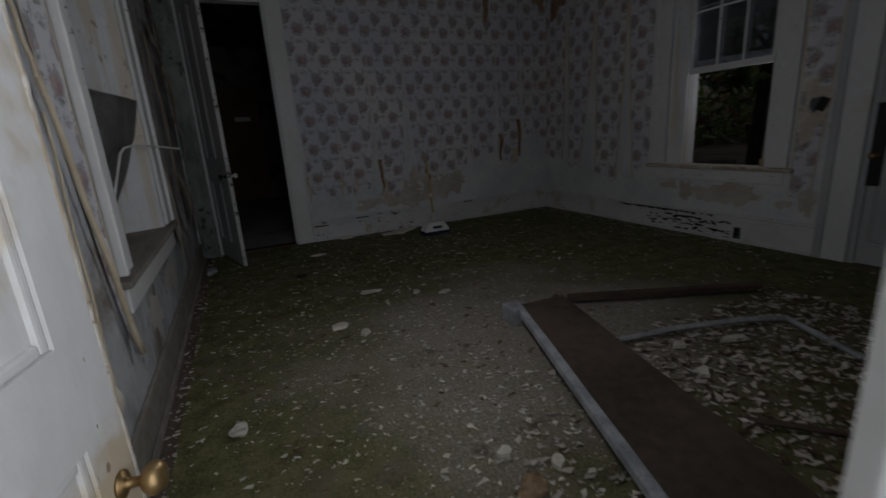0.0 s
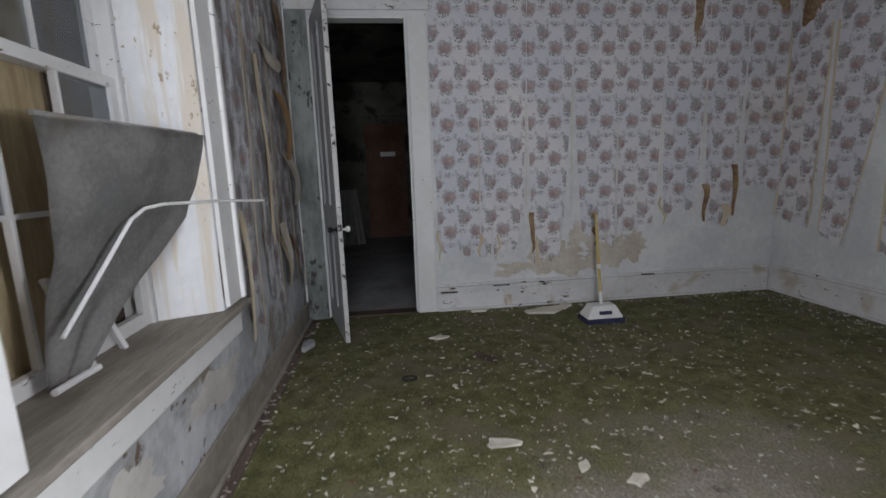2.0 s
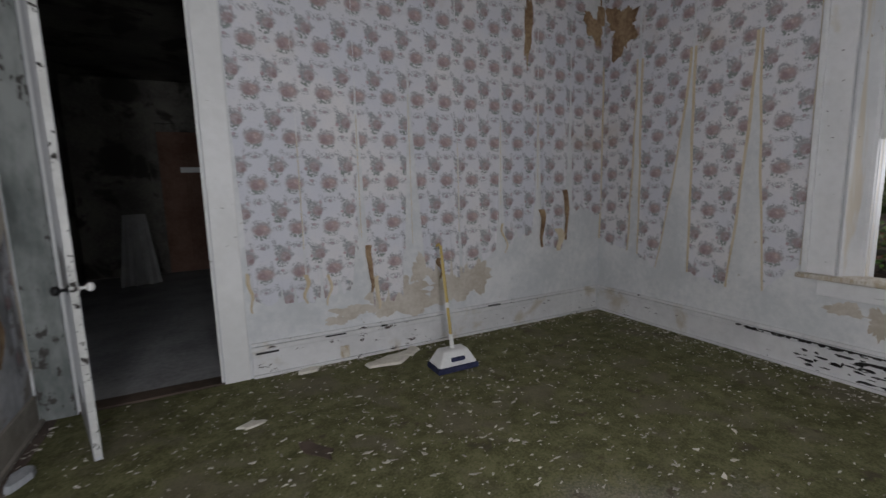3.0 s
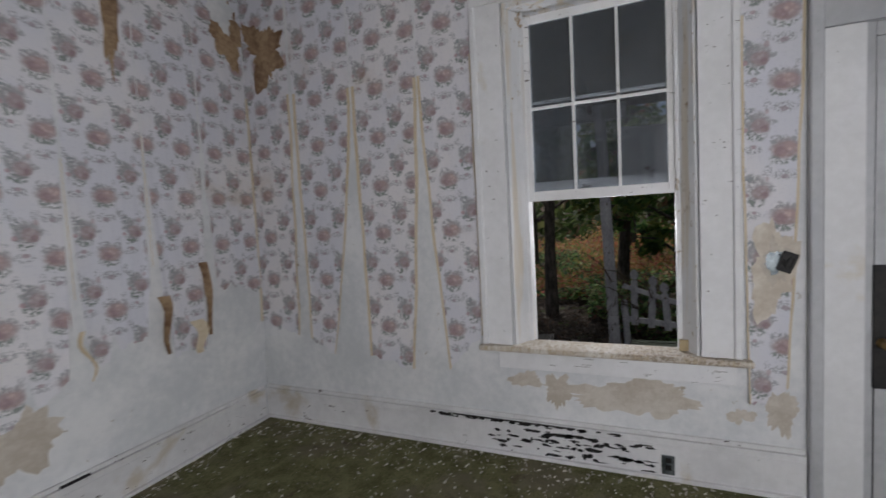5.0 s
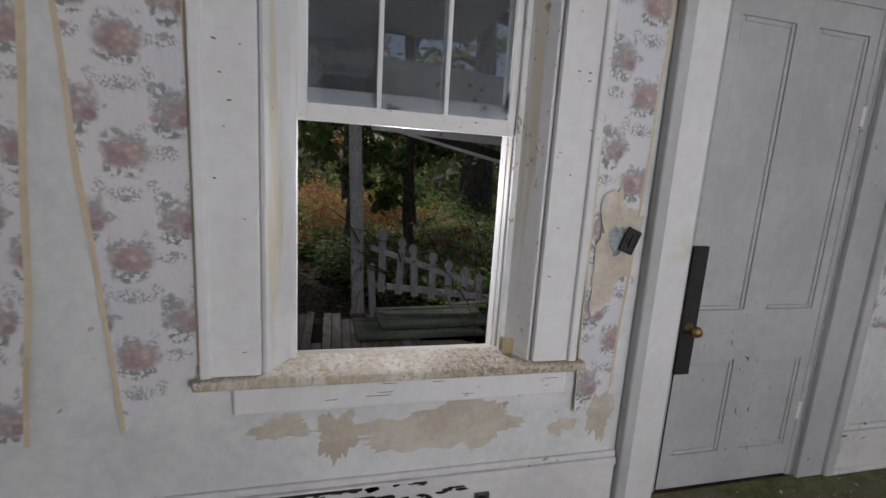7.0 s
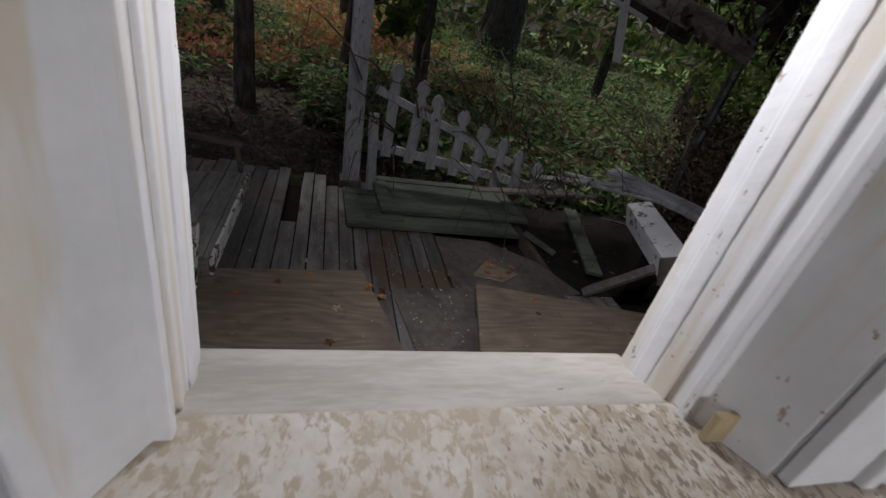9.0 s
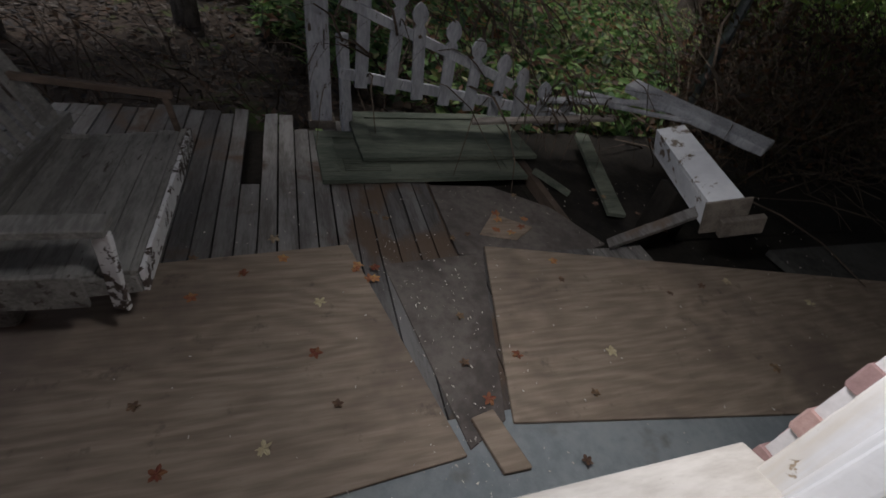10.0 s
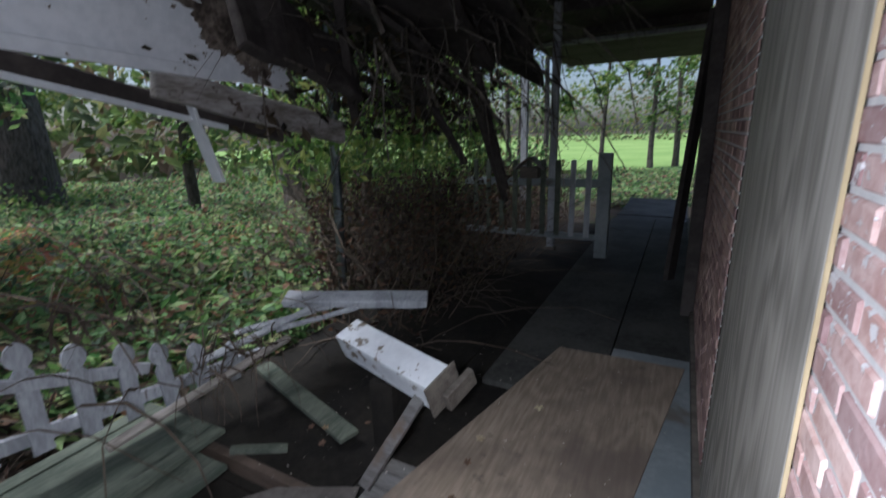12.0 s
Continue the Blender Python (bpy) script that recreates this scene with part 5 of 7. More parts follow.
flakes("rubble_soil", 900, lambda r: (3.75 + r.uniform(-0.95, 0.9), 2.75 + r.uniform(-0.9, 0.5)), 0.024, brown_leaf, "dark crumbled soil among the rubble", lift=0.012, seed=15)
flakes("rubble_bits", 260, lambda r: (3.75 + r.uniform(-0.95, 0.9), 2.75 + r.uniform(-0.9, 0.5)), 0.03, cream_flake, "white plaster bits on the rubble", lift=0.03, seed=8)
flakes("wall_foot_crumbs", 260, lambda r: (r.uniform(0.62, 0.72), r.uniform(1.8, 7.2)), 0.018, cream_flake, "plaster crumbs along the wall foot", seed=9)
flakes("wall_foot_crumbs", 420, lambda r: (5.65 - abs(r.gauss(0, 0.16)), r.uniform(3.6, 7.2)), 0.017, cream_flake, "plaster crumbs along the wall foot", seed=12)
flakes("wall_foot_crumbs", 260, lambda r: (r.uniform(2.0, 5.6), r.uniform(7.2, 7.33)), 0.016, cream_flake, "plaster crumbs along the wall foot", seed=10)


def slab(name, x, y, w, d, h, rot, mat, label, category="plaster piece", group="plaster pieces", z=0.01):
    bm = bmesh.new()
    n = 9
    seed = x * 3.1 + y
    h *= 0.6
    pts = [((w / 2) * math.cos(k * math.tau / n) * (1 + 0.9 * noise.noise((k * 1.7, seed, 0))), (d / 2) * math.sin(k * math.tau / n) * (1 + 0.9 * noise.noise((k * 1.3, seed, 3)))) for k in range(n)]
    lo, hi = [bm.verts.new((p, q, 0)) for p, q in pts], [bm.verts.new((p * 0.93, q * 0.93, h)) for p, q in pts]
    bm.faces.new(lo[::-1])
    bm.faces.new(hi)
    for i in range(n):
        bm.faces.new((lo[i], lo[(i + 1) % n], hi[(i + 1) % n], hi[i]))
    bm.transform(pose(x, y, z, 0, 0, rot))
    return solo(name, bm, mat, label, category, group)


for x, y, w, d, h, r in ((1.846, 6.578, 0.16, 0.09, 0.02, 10), (2.33, 7.25, 0.2, 0.1, 0.03, 5), (2.98, 7.12, 0.42, 0.2, 0.03, 8), (3.2, 7.2, 0.25, 0.14, 0.03, 40), (2.0, 5.0, 0.22, 0.09, 0.012, -5), (1.62, 4.4, 0.12, 0.09, 0.03, 30), (1.75, 4.2, 0.09, 0.06, 0.03, 70), (2.55, 4.62, 0.11, 0.08, 0.02, 20), (2.35, 4.75, 0.1, 0.05, 0.015, 60), (3.15, 2.75, 0.12, 0.07, 0.03, 30), (3.62, 2.9, 0.16, 0.06, 0.03, -20), (3.5, 2.1, 0.24, 0.07, 0.03, -35), (3.3, 3.0, 0.09, 0.06, 0.03, 10), (1.95, 2.75, 0.07, 0.05, 0.03, 0), (2.1, 2.6, 0.08, 0.05, 0.03, 50)):
    slab("plaster_piece", x, y, w, d, h, r, cream_flake, "pale broken plaster piece lying on the carpet")
slab("wood_chunk", 0.72, 6.6, 0.2, 0.09, 0.06, 75, fence_paint, "white broken wood chunk by the baseboard", "wood chunk", "")
slab("dark_patch", 2.15, 6.1, 0.3, 0.12, 0.006, 120, dark_wood, "dark matted scrap on the carpet", "scrap", "", 0.008)
slab("rust_scrap", 1.95, 2.55, 0.14, 0.1, 0.02, 20, ochre_paper, "rust-brown scrap on the carpet", "scrap", "")
bm = bmesh.new()
bmesh.ops.create_uvsphere(bm, u_segments=14, v_segments=9, radius=0.032)
rough_up(bm, 0.02, 40)
bm.transform(pose(0.95, 3.45, 0.035) @ Matrix.Diagonal((1.2, 1, 0.8, 1)))
solo("crumpled_paper", bm, cream_flake, "crumpled pale paper wad on the carpet", "paper")
bm = tube([(1.548 + 0.05 * math.cos(t * math.tau / 16), 5.829 + 0.035 * math.sin(t * math.tau / 16), 0.018) for t in range(17)], 0.007, 8)
solo("rubber_ring", bm, black_iron, "small black rubber ring on the carpet", "ring")

# ---- the porch ----
PZ = -0.09
GZ = -0.42
bm = bmesh.new()
bmesh.ops.create_grid(bm, x_segments=120, y_segments=120, size=1)
for v in bm.verts:
    sx = math.copysign(abs(v.co.x) ** 2.2, v.co.x) * 400
    sy = math.copysign(abs(v.co.y) ** 2.2, v.co.y) * 400
    x, y = 12 + sx, 1 + sy
    d = math.hypot(x - 12, y - 1)
    v.co = (x, y, GZ + 0.12 * noise.noise((x * 0.5, y * 0.5, 0)) * min(1, 20 / (d + 1)) - (0.3 if x < 6.0 else 0))
ground = smooth(structure("ground", bm, soil, "leaf-strewn soil with low green growth", "ground"))
lawn = structure("lawn", boxes((-60, 70, -150, -16.5, GZ - 0.3, GZ + 0.16)), lawn_m, "bright mown lawn beyond the trees", "lawn")

porch = thing("porch_floor", "decayed wooden porch floor of grey boards", "porch floor", kind="structure", at=(7.5, 4, PZ))
rnd = random.Random(11)
y = 2.9
while y < 7.6:
    w = 0.088 + 0.012 * rnd.random()
    x1 = 9.05 + rnd.uniform(-0.05, 0.04)
    z = PZ - 0.012 + rnd.uniform(-0.004, 0.003)
    segs = [(6.16, 8.13 if 4.95 < y < 5.05 else x1 if y > 4.75 else x1 - 0.35 * rnd.random())] if y > 4.4 else [(6.16, 8.1 + 0.1 * rnd.random())] if y > 4.0 else [(6.16, 7.46)]
    for i, (a, b) in enumerate(segs):
        g = 0.003 + 0.002 * rnd.random()
        bm = boxes((a, b, y + g, y + w - g, z - 0.022, z))
        bmesh.ops.subdivide_edges(bm, edges=[e for e in bm.edges if abs(e.verts[0].co.x - e.verts[1].co.x) > 0.1], cuts=7)
        for v in bm.verts:
            v.co.z += 0.008 * noise.noise((v.co.x * 1.2, y * 6, 2)) - (0.03 * max(0, v.co.x - 8.2) * rnd.random() if y < 5.4 else 0)
            v.co.y += 0.003 * noise.noise((v.co.x * 7, v.co.y * 30, 5))
        part("plank", bm, grey_board, porch)
    y += w
part("underfloor", boxes((6.2, 9.0, -4.2, 7.6, GZ - 0.1, PZ - 0.14)), dirt, porch, "dark hollow under the boards, shade put into its colour")
for yj in (3.2, 4.0, 4.9, 5.8, 6.7):
    part("joist", boxes((6.2, 8.95, yj, yj + 0.05, PZ - 0.139, PZ - 0.045)), dark_wood, porch)
part("edge_board", soften(boxes((6.11, 6.62, 1.20, 7.6, PZ - 0.03, PZ - 0.004)), 0.006), blue_grey_floor, porch, "blue-grey painted board along the wall")
# far run of the same board, roof shade put into its colour
part("edge_board", soften(boxes((6.11, 6.62, -4.2, 1.195, PZ - 0.03, PZ - 0.006)), 0.006), shaded_deck, porch)
part("far_deck", soften(boxes((6.11, 7.30, -6.8, -4.205, PZ - 0.05, PZ - 0.010)), 0.006), shaded_deck, porch)
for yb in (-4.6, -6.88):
    part("deck_nosing", soften(boxes((6.12, 7.32, yb, yb + 0.10, PZ - 0.008, PZ + 0.004)), 0.004), shaded_deck, porch)
part("far_deck", soften(boxes((6.63, 7.35, -4.2, 2.0, PZ - 0.05, PZ - 0.008)), 0.006), shaded_deck, porch, "painted deck with the roof's shade in its colour")


def sheet(name, pts, z, t, mat, label, category="plywood sheet", group=""):
    bm = bmesh.new()
    lo, hi = [bm.verts.new((x, y, z)) for x, y in pts], [bm.verts.new((x, y, z + t)) for x, y in pts]
    bm.faces.new(lo[::-1])
    bm.faces.new(hi)
    n = len(pts)
    for i in range(n):
        bm.faces.new((lo[i], lo[(i + 1) % n], hi[(i + 1) % n], hi[i]))
    return solo(name, soften(bm, 0.003, 1), mat, label, category, group)


sheet("plywood_sheet", [(7.50, 3.88), (6.56, 4.10), (6.05 + 0.1, 1.35), (6.98, 1.38)], PZ, 0.014, ply_floor, "damp brown plywood sheet laid on the porch", group="porch plywood")
sheet("plywood_sheet", [(7.56, 4.57), (6.48, 4.30), (6.30, 6.6), (7.38, 6.75)], PZ + 0.001, 0.014, ply_floor, "damp brown plywood sheet with scattered leaves", group="porch plywood")
sheet("lino_strip", [(7.42, 4.42), (7.46, 3.90), (6.58, 4.12), (6.50, 4.28)], PZ - 0.004, 0.006, lino_m, "dark scuffed strip between the plywood sheets", "floor strip")
sheet("wood_scrap", [(6.62, 4.16), (6.40, 4.10), (6.40, 4.20), (6.60, 4.25)], PZ + 0.002, 0.02, ply_floor, "short wooden scrap on the porch floor", "wood scrap")
sheet("rotten_subfloor", [(8.12, 4.02), (8.10, 3.62), (7.86, 3.30), (7.50, 3.12), (7.44, 3.3), (7.48, 4.02)], PZ - 0.03, 0.012, lino_m, "damp dark subfloor crumbling into the hole", "subfloor")
sheet("rotten_ply", [(7.80, 3.72), (7.66, 3.52), (7.56, 3.66), (7.62, 3.86)], PZ - 0.016, 0.012, ply_floor, "torn plywood corner by the hole", "wood scrap")


def mossy_panel(x0, x1, y0, y1, z, rot, label):
    """An old panelled shutter lying flat."""
    cx, cy = (x0 + x1) / 2, (y0 + y1) / 2
    t = thing("old_shutter", label, "shutter", "stacked shutters", at=(cx, cy, z))
    w, l = x1 - x0, y1 - y0
    m = pose(cx, cy, z, 0, 0, rot)
    def put(nm, *b):
        bm = soften(boxes(b), 0.006, 2)
        bm.transform(m)
        return part(nm, bm, moss_board, t)
    put("board", -w / 2, w / 2, -l / 2, l / 2, 0, 0.016)
    for a, b in ((-w / 2, -w / 2 + 0.09), (w / 2 - 0.09, w / 2)):
        put("stile", a, b, -l / 2, l / 2, 0.0165, 0.028)
    for a, b in ((-l / 2, -l / 2 + 0.11), (l / 2 - 0.11, l / 2)):
        put("rail", -w / 2 + 0.091, w / 2 - 0.091, a, b, 0.0165, 0.028)
    for i in range(8):
        a = -w / 2 + 0.11 + i * 0.02
        put("slat", a, a + 0.012, l / 2 - 0.42, l / 2 - 0.14, 0.0165, 0.025) if l > 1.3 else None
    return t


mossy_panel(8.12, 8.72, 3.35, 4.66, PZ + 0.002, 2, "mossy grey-green shutter lying on the boards")
mossy_panel(8.33, 8.98, 3.20, 4.42, PZ + 0.032, 3, "mossy grey-green shutter stacked on another")


def porch_post(x, y, z0, z1, w, label, lean=(0, 0)):
    t = thing("porch_post", label, "post", "porch posts", at=(x, y, z0))
    bm = bmesh.new()
    bx(bm, x - w / 2, x + w / 2, y - w / 2, y + w / 2, z0, z1)
    for v in bm.verts:
        if v.co.z > z0 + 1:
            v.co.x += lean[0]
            v.co.y += lean[1]
    soften(bm, 0.008)
    part("shaft", bm, fence_paint, t)
    part("base", rough_up(soften(boxes((x - w / 2 - 0.02, x + w / 2 + 0.02, y - w / 2 - 0.02, y + w / 2 + 0.02, z0 + 0.001, z0 + 0.05)), 0.006), 0.006, 20), brown_board, t)
    return t


porch_post(8.93, 4.60, PZ - 0.03, 3.0, 0.135, "peeling white porch post on the deck edge", (0, 0.12))
solo("leaning_post_stub", beam_between((8.80, 4.44, PZ - 0.02), (8.88, 4.48, 0.5), 0.07, 0.05, 0, 0.006), fence_paint, "split grey post stub against the post", "post")
porch_post(7.80, -1.45, PZ, 3.0, 0.09, "slim dark porch post", (0, 0))
porch_post(9.05, -4.1, GZ, 3.0, 0.12, "grey post at the porch end", (0, 0))

# picket fence panel, sagging away from the post
fence = thing("picket_fence", "sagging weathered white picket fence panel", "fence", at=(8.8, 3.6, 0))


def picket_mesh(h):
    """A flat pale with a waisted neck and a spade-shaped head."""
    bm = bmesh.new()
    prof = [(-0.040, 0), (0.040, 0), (0.040, h - 0.150), (0.022, h - 0.125), (0.046, h - 0.098), (0.052, h - 0.066), (0.040, h - 0.030), (0.016, h - 0.006), (0, h)]
    prof += [(-q, z) for q, z in prof[-2:1:-1]]
    lo, hi = [bm.verts.new((-0.009, a, b)) for a, b in prof], [bm.verts.new((0.009, a, b)) for a, b in prof]
    bm.faces.new(lo)
    bm.faces.new(hi[::-1])
    for i in range(len(prof)):
        bm.faces.new((lo[i], hi[i], hi[(i + 1) % len(prof)], lo[(i + 1) % len(prof)]))
    return mesh_of("picket", bm, fence_paint)


rnd = random.Random(5)
for i in range(9):
    yy = 4.36 - 0.188 * i
    top, foot = 0.90 - 0.42 * (4.36 - yy), 0.20 - 0.13 * (4.36 - yy)
    ob = new("picket", picket_mesh(max(0.24, top - foot)))
    ob.parent = fence
    ob.matrix_parent_inverse = fence.matrix_basis.inverted()
    ob.matrix_basis = pose(8.80 - 0.012 * i, yy, foot, rnd.uniform(-4, 4), 3 + rnd.uniform(-3, 3), rnd.uniform(-4, 4) + 3)
part("rail", beam_between((8.83, 4.50, 0.70), (8.77, 3.30, 0.30), 0.03, 0.06, 0, 0.004), fence_paint, fence)
part("rail", beam_between((8.83, 4.50, 0.28), (8.72, 2.60, 0.08), 0.03, 0.07, 0, 0.004), fence_paint, fence)

# porch swing, dropped onto the deck with its slatted back leaning
swing = thing("porch_swing", "grey peeling wooden porch swing dropped on the deck", "porch swing", at=(7.4, 5.6, 0.2))
SX0, SX1 = 7.12, 8.10


def sw_part(nm, bm, mat=swing_paint):
    return part(nm, bm, mat, swing)


SZ = 0.23
for i in range(5):
    y0 = 5.30 + i * 0.095
    sw_part("seat_slat", soften(boxes((SX0, SX1, y0, y0 + 0.088, SZ - 0.02 - 0.012 * i, SZ - 0.012 * i)), 0.005))
sw_part("front_rail", soften(boxes((SX0 - 0.01, SX1 + 0.01, 5.272, 5.297, SZ - 0.085, SZ + 0.006)), 0.005))
sw_part("back_rail", beam_between((SX0 - 0.02, 5.80, SZ - 0.06), (SX1 + 0.02, 5.80, SZ - 0.06), 0.05, 0.07))
sw_part("back_rail", beam_between((SX0 + 0.1, 5.82, SZ - 0.0), (SX1 + 0.18, 5.80, SZ - 0.04), 0.03, 0.07))
sw_part("top_rail", beam_between((SX0 + 0.1, 5.97, SZ + 0.37), (SX1 + 0.18, 5.95, SZ + 0.33), 0.03, 0.08))
for i in range(11):
    x = SX0 + 0.03 + i * (SX1 - SX0 - 0.06) / 10
    sw_part("back_slat", beam_between((x + 0.14, 5.822, SZ + 0.0), (x + 0.14, 5.962, SZ + 0.35), 0.05, 0.014))
sw_part("arm", beam_between((SX0 - 0.02, 5.30, SZ + 0.19), (SX0 - 0.02, 5.95, SZ + 0.20), 0.085, 0.028))
sw_part("arm", beam_between((SX1, 5.30, SZ + 0.17), (SX1 + 0.05, 5.90, SZ + 0.20), 0.03, 0.03), dark_wood)
sw_part("arm_post", beam_between((SX1, 5.30, SZ - 0.06), (SX1, 5.33, SZ + 0.16), 0.02, 0.025, 0), dark_wood)
sw_part("arm_post", rough_up(beam_between((SX0 - 0.012, 5.35, SZ - 0.15), (SX0 - 0.02, 5.325, SZ + 0.174), 0.022, 0.05), 0.003, 18), swing_edge)
sw_part("end_board", rough_up(beam_between((SX0 - 0.03, 5.42, SZ - 0.05), (SX0 - 0.03, 5.93, SZ - 0.02), 0.02, 0.13), 0.004, 14), swing_paint)
sw_part("front_edge", rough_up(beam_between((SX0 - 0.012, 5.262, SZ - 0.035), (SX1 + 0.012, 5.262, SZ - 0.035), 0.016, 0.085), 0.004, 18), swing_edge)
for x in (SX0, SX1):
    sw_part("side_rail", beam_between((x, 5.28, SZ - 0.05), (x, 5.84, SZ - 0.08), 0.03, 0.07))
    sw_part("back_post", beam_between((x + 0.10, 5.80, SZ - 0.09), (x + 0.10, 5.98, SZ + 0.37), 0.03, 0.05))
for x in (SX0 + 0.12, SX1 - 0.12):
    sw_part("leg", beam_between((x, 5.75, PZ + 0.015), (x, 5.75, SZ - 0.09), 0.08, 0.08), )

swing.rotation_euler = (0, radians(1.0), 0)

# fallen hollow box column and timbers round the collapsed corner
col = thing("fallen_column", "fallen white square box column, hollow end showing", "column", at=(7.5, 2.7, 0.2))
ca, cb = Vector((7.22, 2.79, 0.30)), Vector((7.95, 2.58, 0.33))
d = cb - ca
mcol = Matrix.Translation(ca) @ d.to_track_quat('X', 'Z').to_matrix().to_4x4() @ pose(0, 0, 0, -20)
L, H = d.length, 0.082
for nm, b in (("face", (0, L, -H, H, H - 0.02, H)), ("face", (0, L, -H, H, -H, -H + 0.02)), ("face", (0, L, -H, -H + 0.02, -H + 0.021, H - 0.021)), ("face", (0, L, H - 0.02, H, -H + 0.021, H - 0.021))):
    bm = soften(boxes(b), 0.004)
    bm.transform(mcol)
    part(nm, bm, column_paint, col)
bm = soften(boxes((-0.012, 0.0, -H - 0.03, H + 0.02, -H - 0.02, H + 0.01)), 0.004)
bm.transform(mcol)
part("end_board", bm, brown_board, col, "bare brown end board")
bm = soften(boxes((-0.05, -0.013, -H - 0.10, H - 0.06, -H - 0.03, -H + 0.07)), 0.006)
bm.transform(mcol)
part("foot_block", bm, brown_board, col)
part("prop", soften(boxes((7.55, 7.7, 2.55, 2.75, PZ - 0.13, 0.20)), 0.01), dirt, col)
solo("propped_board", beam_between((7.45, 3.15, PZ + 0.02), (7.33, 2.80, 0.24), 0.06, 0.035, 20, 0.004), grey_board, "grey board propped under the column", "board")
solo("fallen_beam", beam_between((8.76, 2.33, 0.36), (7.82, 1.88, 0.345), 0.15, 0.06, 12, 0.008), fence_paint, "wide pale beam fallen over the hole", "beam")
solo("broken_rail", beam_between((8.52, 3.66, 0.13), (8.52, 2.55, 0.20), 0.045, 0.03, 20, 0.005), splinter_grey, "broken pale fence rail lying over the shutters", "rail")
for a, b, w in (((8.66, 3.1, 0.25), (8.45, 2.05, 0.36), 0.05), ((8.72, 2.8, 0.30), (8.40, 2.15, 0.32), 0.04), ((8.55, 2.62, 0.28), (8.2, 2.2, 0.34), 0.035)):
    solo("splintered_lath", beam_between(a, b, w, 0.02, 15, 0.006), fence_paint, "splintered grey lath on the pile", "lath", "splintered laths")
solo("green_board", beam_between((8.85, 2.53, -0.10), (7.80, 2.83, -0.14), 0.12, 0.03, 0, 0.004), moss_board, "mossy green board sunk in the hole", "board")
solo("green_board", beam_between((8.25, 3.25, -0.08), (8.05, 3.05, -0.14), 0.05, 0.03, 0, 0.004), moss_board, "short mossy board sunk in the hole", "board")
# solid block coloured near black for the shade in the hole
hole = structure("hollow", boxes((7.62, 9.1, 0.6, 3.3, GZ - 0.05, PZ - 0.13)), dirt, "black hollow under the collapsed porch, shade put into its colour", "hollow")

# porch roof: dark slab above, its outer part collapsed towards the yard
roof = thing("porch_roof", "dark sagging porch roof, partly collapsed", "porch roof", kind="structure", at=(7.5, 2, 3.0))
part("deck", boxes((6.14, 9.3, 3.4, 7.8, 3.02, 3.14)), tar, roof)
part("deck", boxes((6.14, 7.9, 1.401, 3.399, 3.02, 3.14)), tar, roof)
# run lengthened past the end beam so that it shades the far deck
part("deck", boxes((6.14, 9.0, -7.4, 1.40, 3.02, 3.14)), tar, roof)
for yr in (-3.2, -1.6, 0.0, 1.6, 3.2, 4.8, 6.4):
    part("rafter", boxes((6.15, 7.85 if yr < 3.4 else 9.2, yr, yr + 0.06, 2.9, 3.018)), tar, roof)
part("end_beam", soften(boxes((6.14, 9.2, -4.16, -4.02, 2.96, 3.34)), 0.01), fence_paint, roof, "grey painted end beam")
part("eave_beam", soften(boxes((8.98, 9.12, 4.4, 7.8, 2.82, 3.02)), 0.01), fence_paint, roof)
# hanging soffit: a wide painted panel, torn and rotten towards its free end
bm = bmesh.new()
cols_, rows_ = 110, 40
front, back = [], []
for side, dx in ((front, 0.0), (back, 0.035)):
    for j in range(rows_ + 1):
        row = []
        for i in range(cols_ + 1):
            u, w = i / cols_, j / rows_
            ye = 1.86 + 0.10 * noise.noise((w * 5, 2.0, 1)) + 0.05 * noise.noise((w * 19, 4.0, 1)) + 0.12 * min(1.0, max(0.0, (w - 0.5) * 6))
            yy = 4.5 + (ye - 4.5) * u
            lowz = 1.97 - 0.045 * (4.5 - yy) + 0.025 * noise.noise((yy * 3, 7, 0)) * u
            row.append(bm.verts.new((9.0 - 0.10 * w + dx + 0.02 * noise.noise((yy * 2, w * 3, 0)), yy + 0.02 * noise.noise((yy * 9, w * 9, 3)), lowz + 0.72 * w + 0.02 * noise.noise((yy * 9, w * 9, 8)) * (w > 0))))
        side.append(row)
for j in range(rows_):
    for i in range(cols_):
        u, w = i / cols_, j / rows_
        rot = u * 1.15 + 0.28 * w + 0.30 * noise.noise((u * 7, w * 3, 5)) + 0.14 * noise.noise((u * 30, w * 12, 2)) > 1.02 and not (u > 0.93 and w < 0.62)
        for g, sgn in ((front, 1), (back, -1)):
            q = (g[j][i], g[j][i + 1], g[j + 1][i + 1], g[j + 1][i])
            bm.faces.new(q[::sgn]).material_index = 1 if rot or sgn < 0 else 0
for j in range(rows_):
    for i in (0, cols_):
        bm.faces.new((front[j][i], back[j][i], back[j + 1][i], front[j + 1][i])).material_index = 1
for i in range(cols_):
    for j in (0, rows_):
        bm.faces.new((front[j][i], back[j][i], back[j][i + 1], front[j][i + 1]))
part("soffit_panel", bm, (rotten_soffit, rotten_wood), roof, "hanging white soffit panel with rotten end")
part("soffit_rim", beam_between((8.975, 4.5, 1.985), (8.975, 2.45, 1.90), 0.03, 0.07, 0, 0.006), rotten_soffit, roof, "white rim of the soffit")
part("fallen_plate", beam_between((9.03, 2.85, 1.84), (9.03, 1.22, 1.53), 0.06, 0.19, 0, 0.02), stained_plate, roof, "stained broken beam under the soffit")
part("fallen_plate", beam_between((9.14, 4.4, 2.08), (9.14, 1.85, 1.53), 0.10, 0.11, 0, 0.014), tar, roof, "dark fallen wall plate")
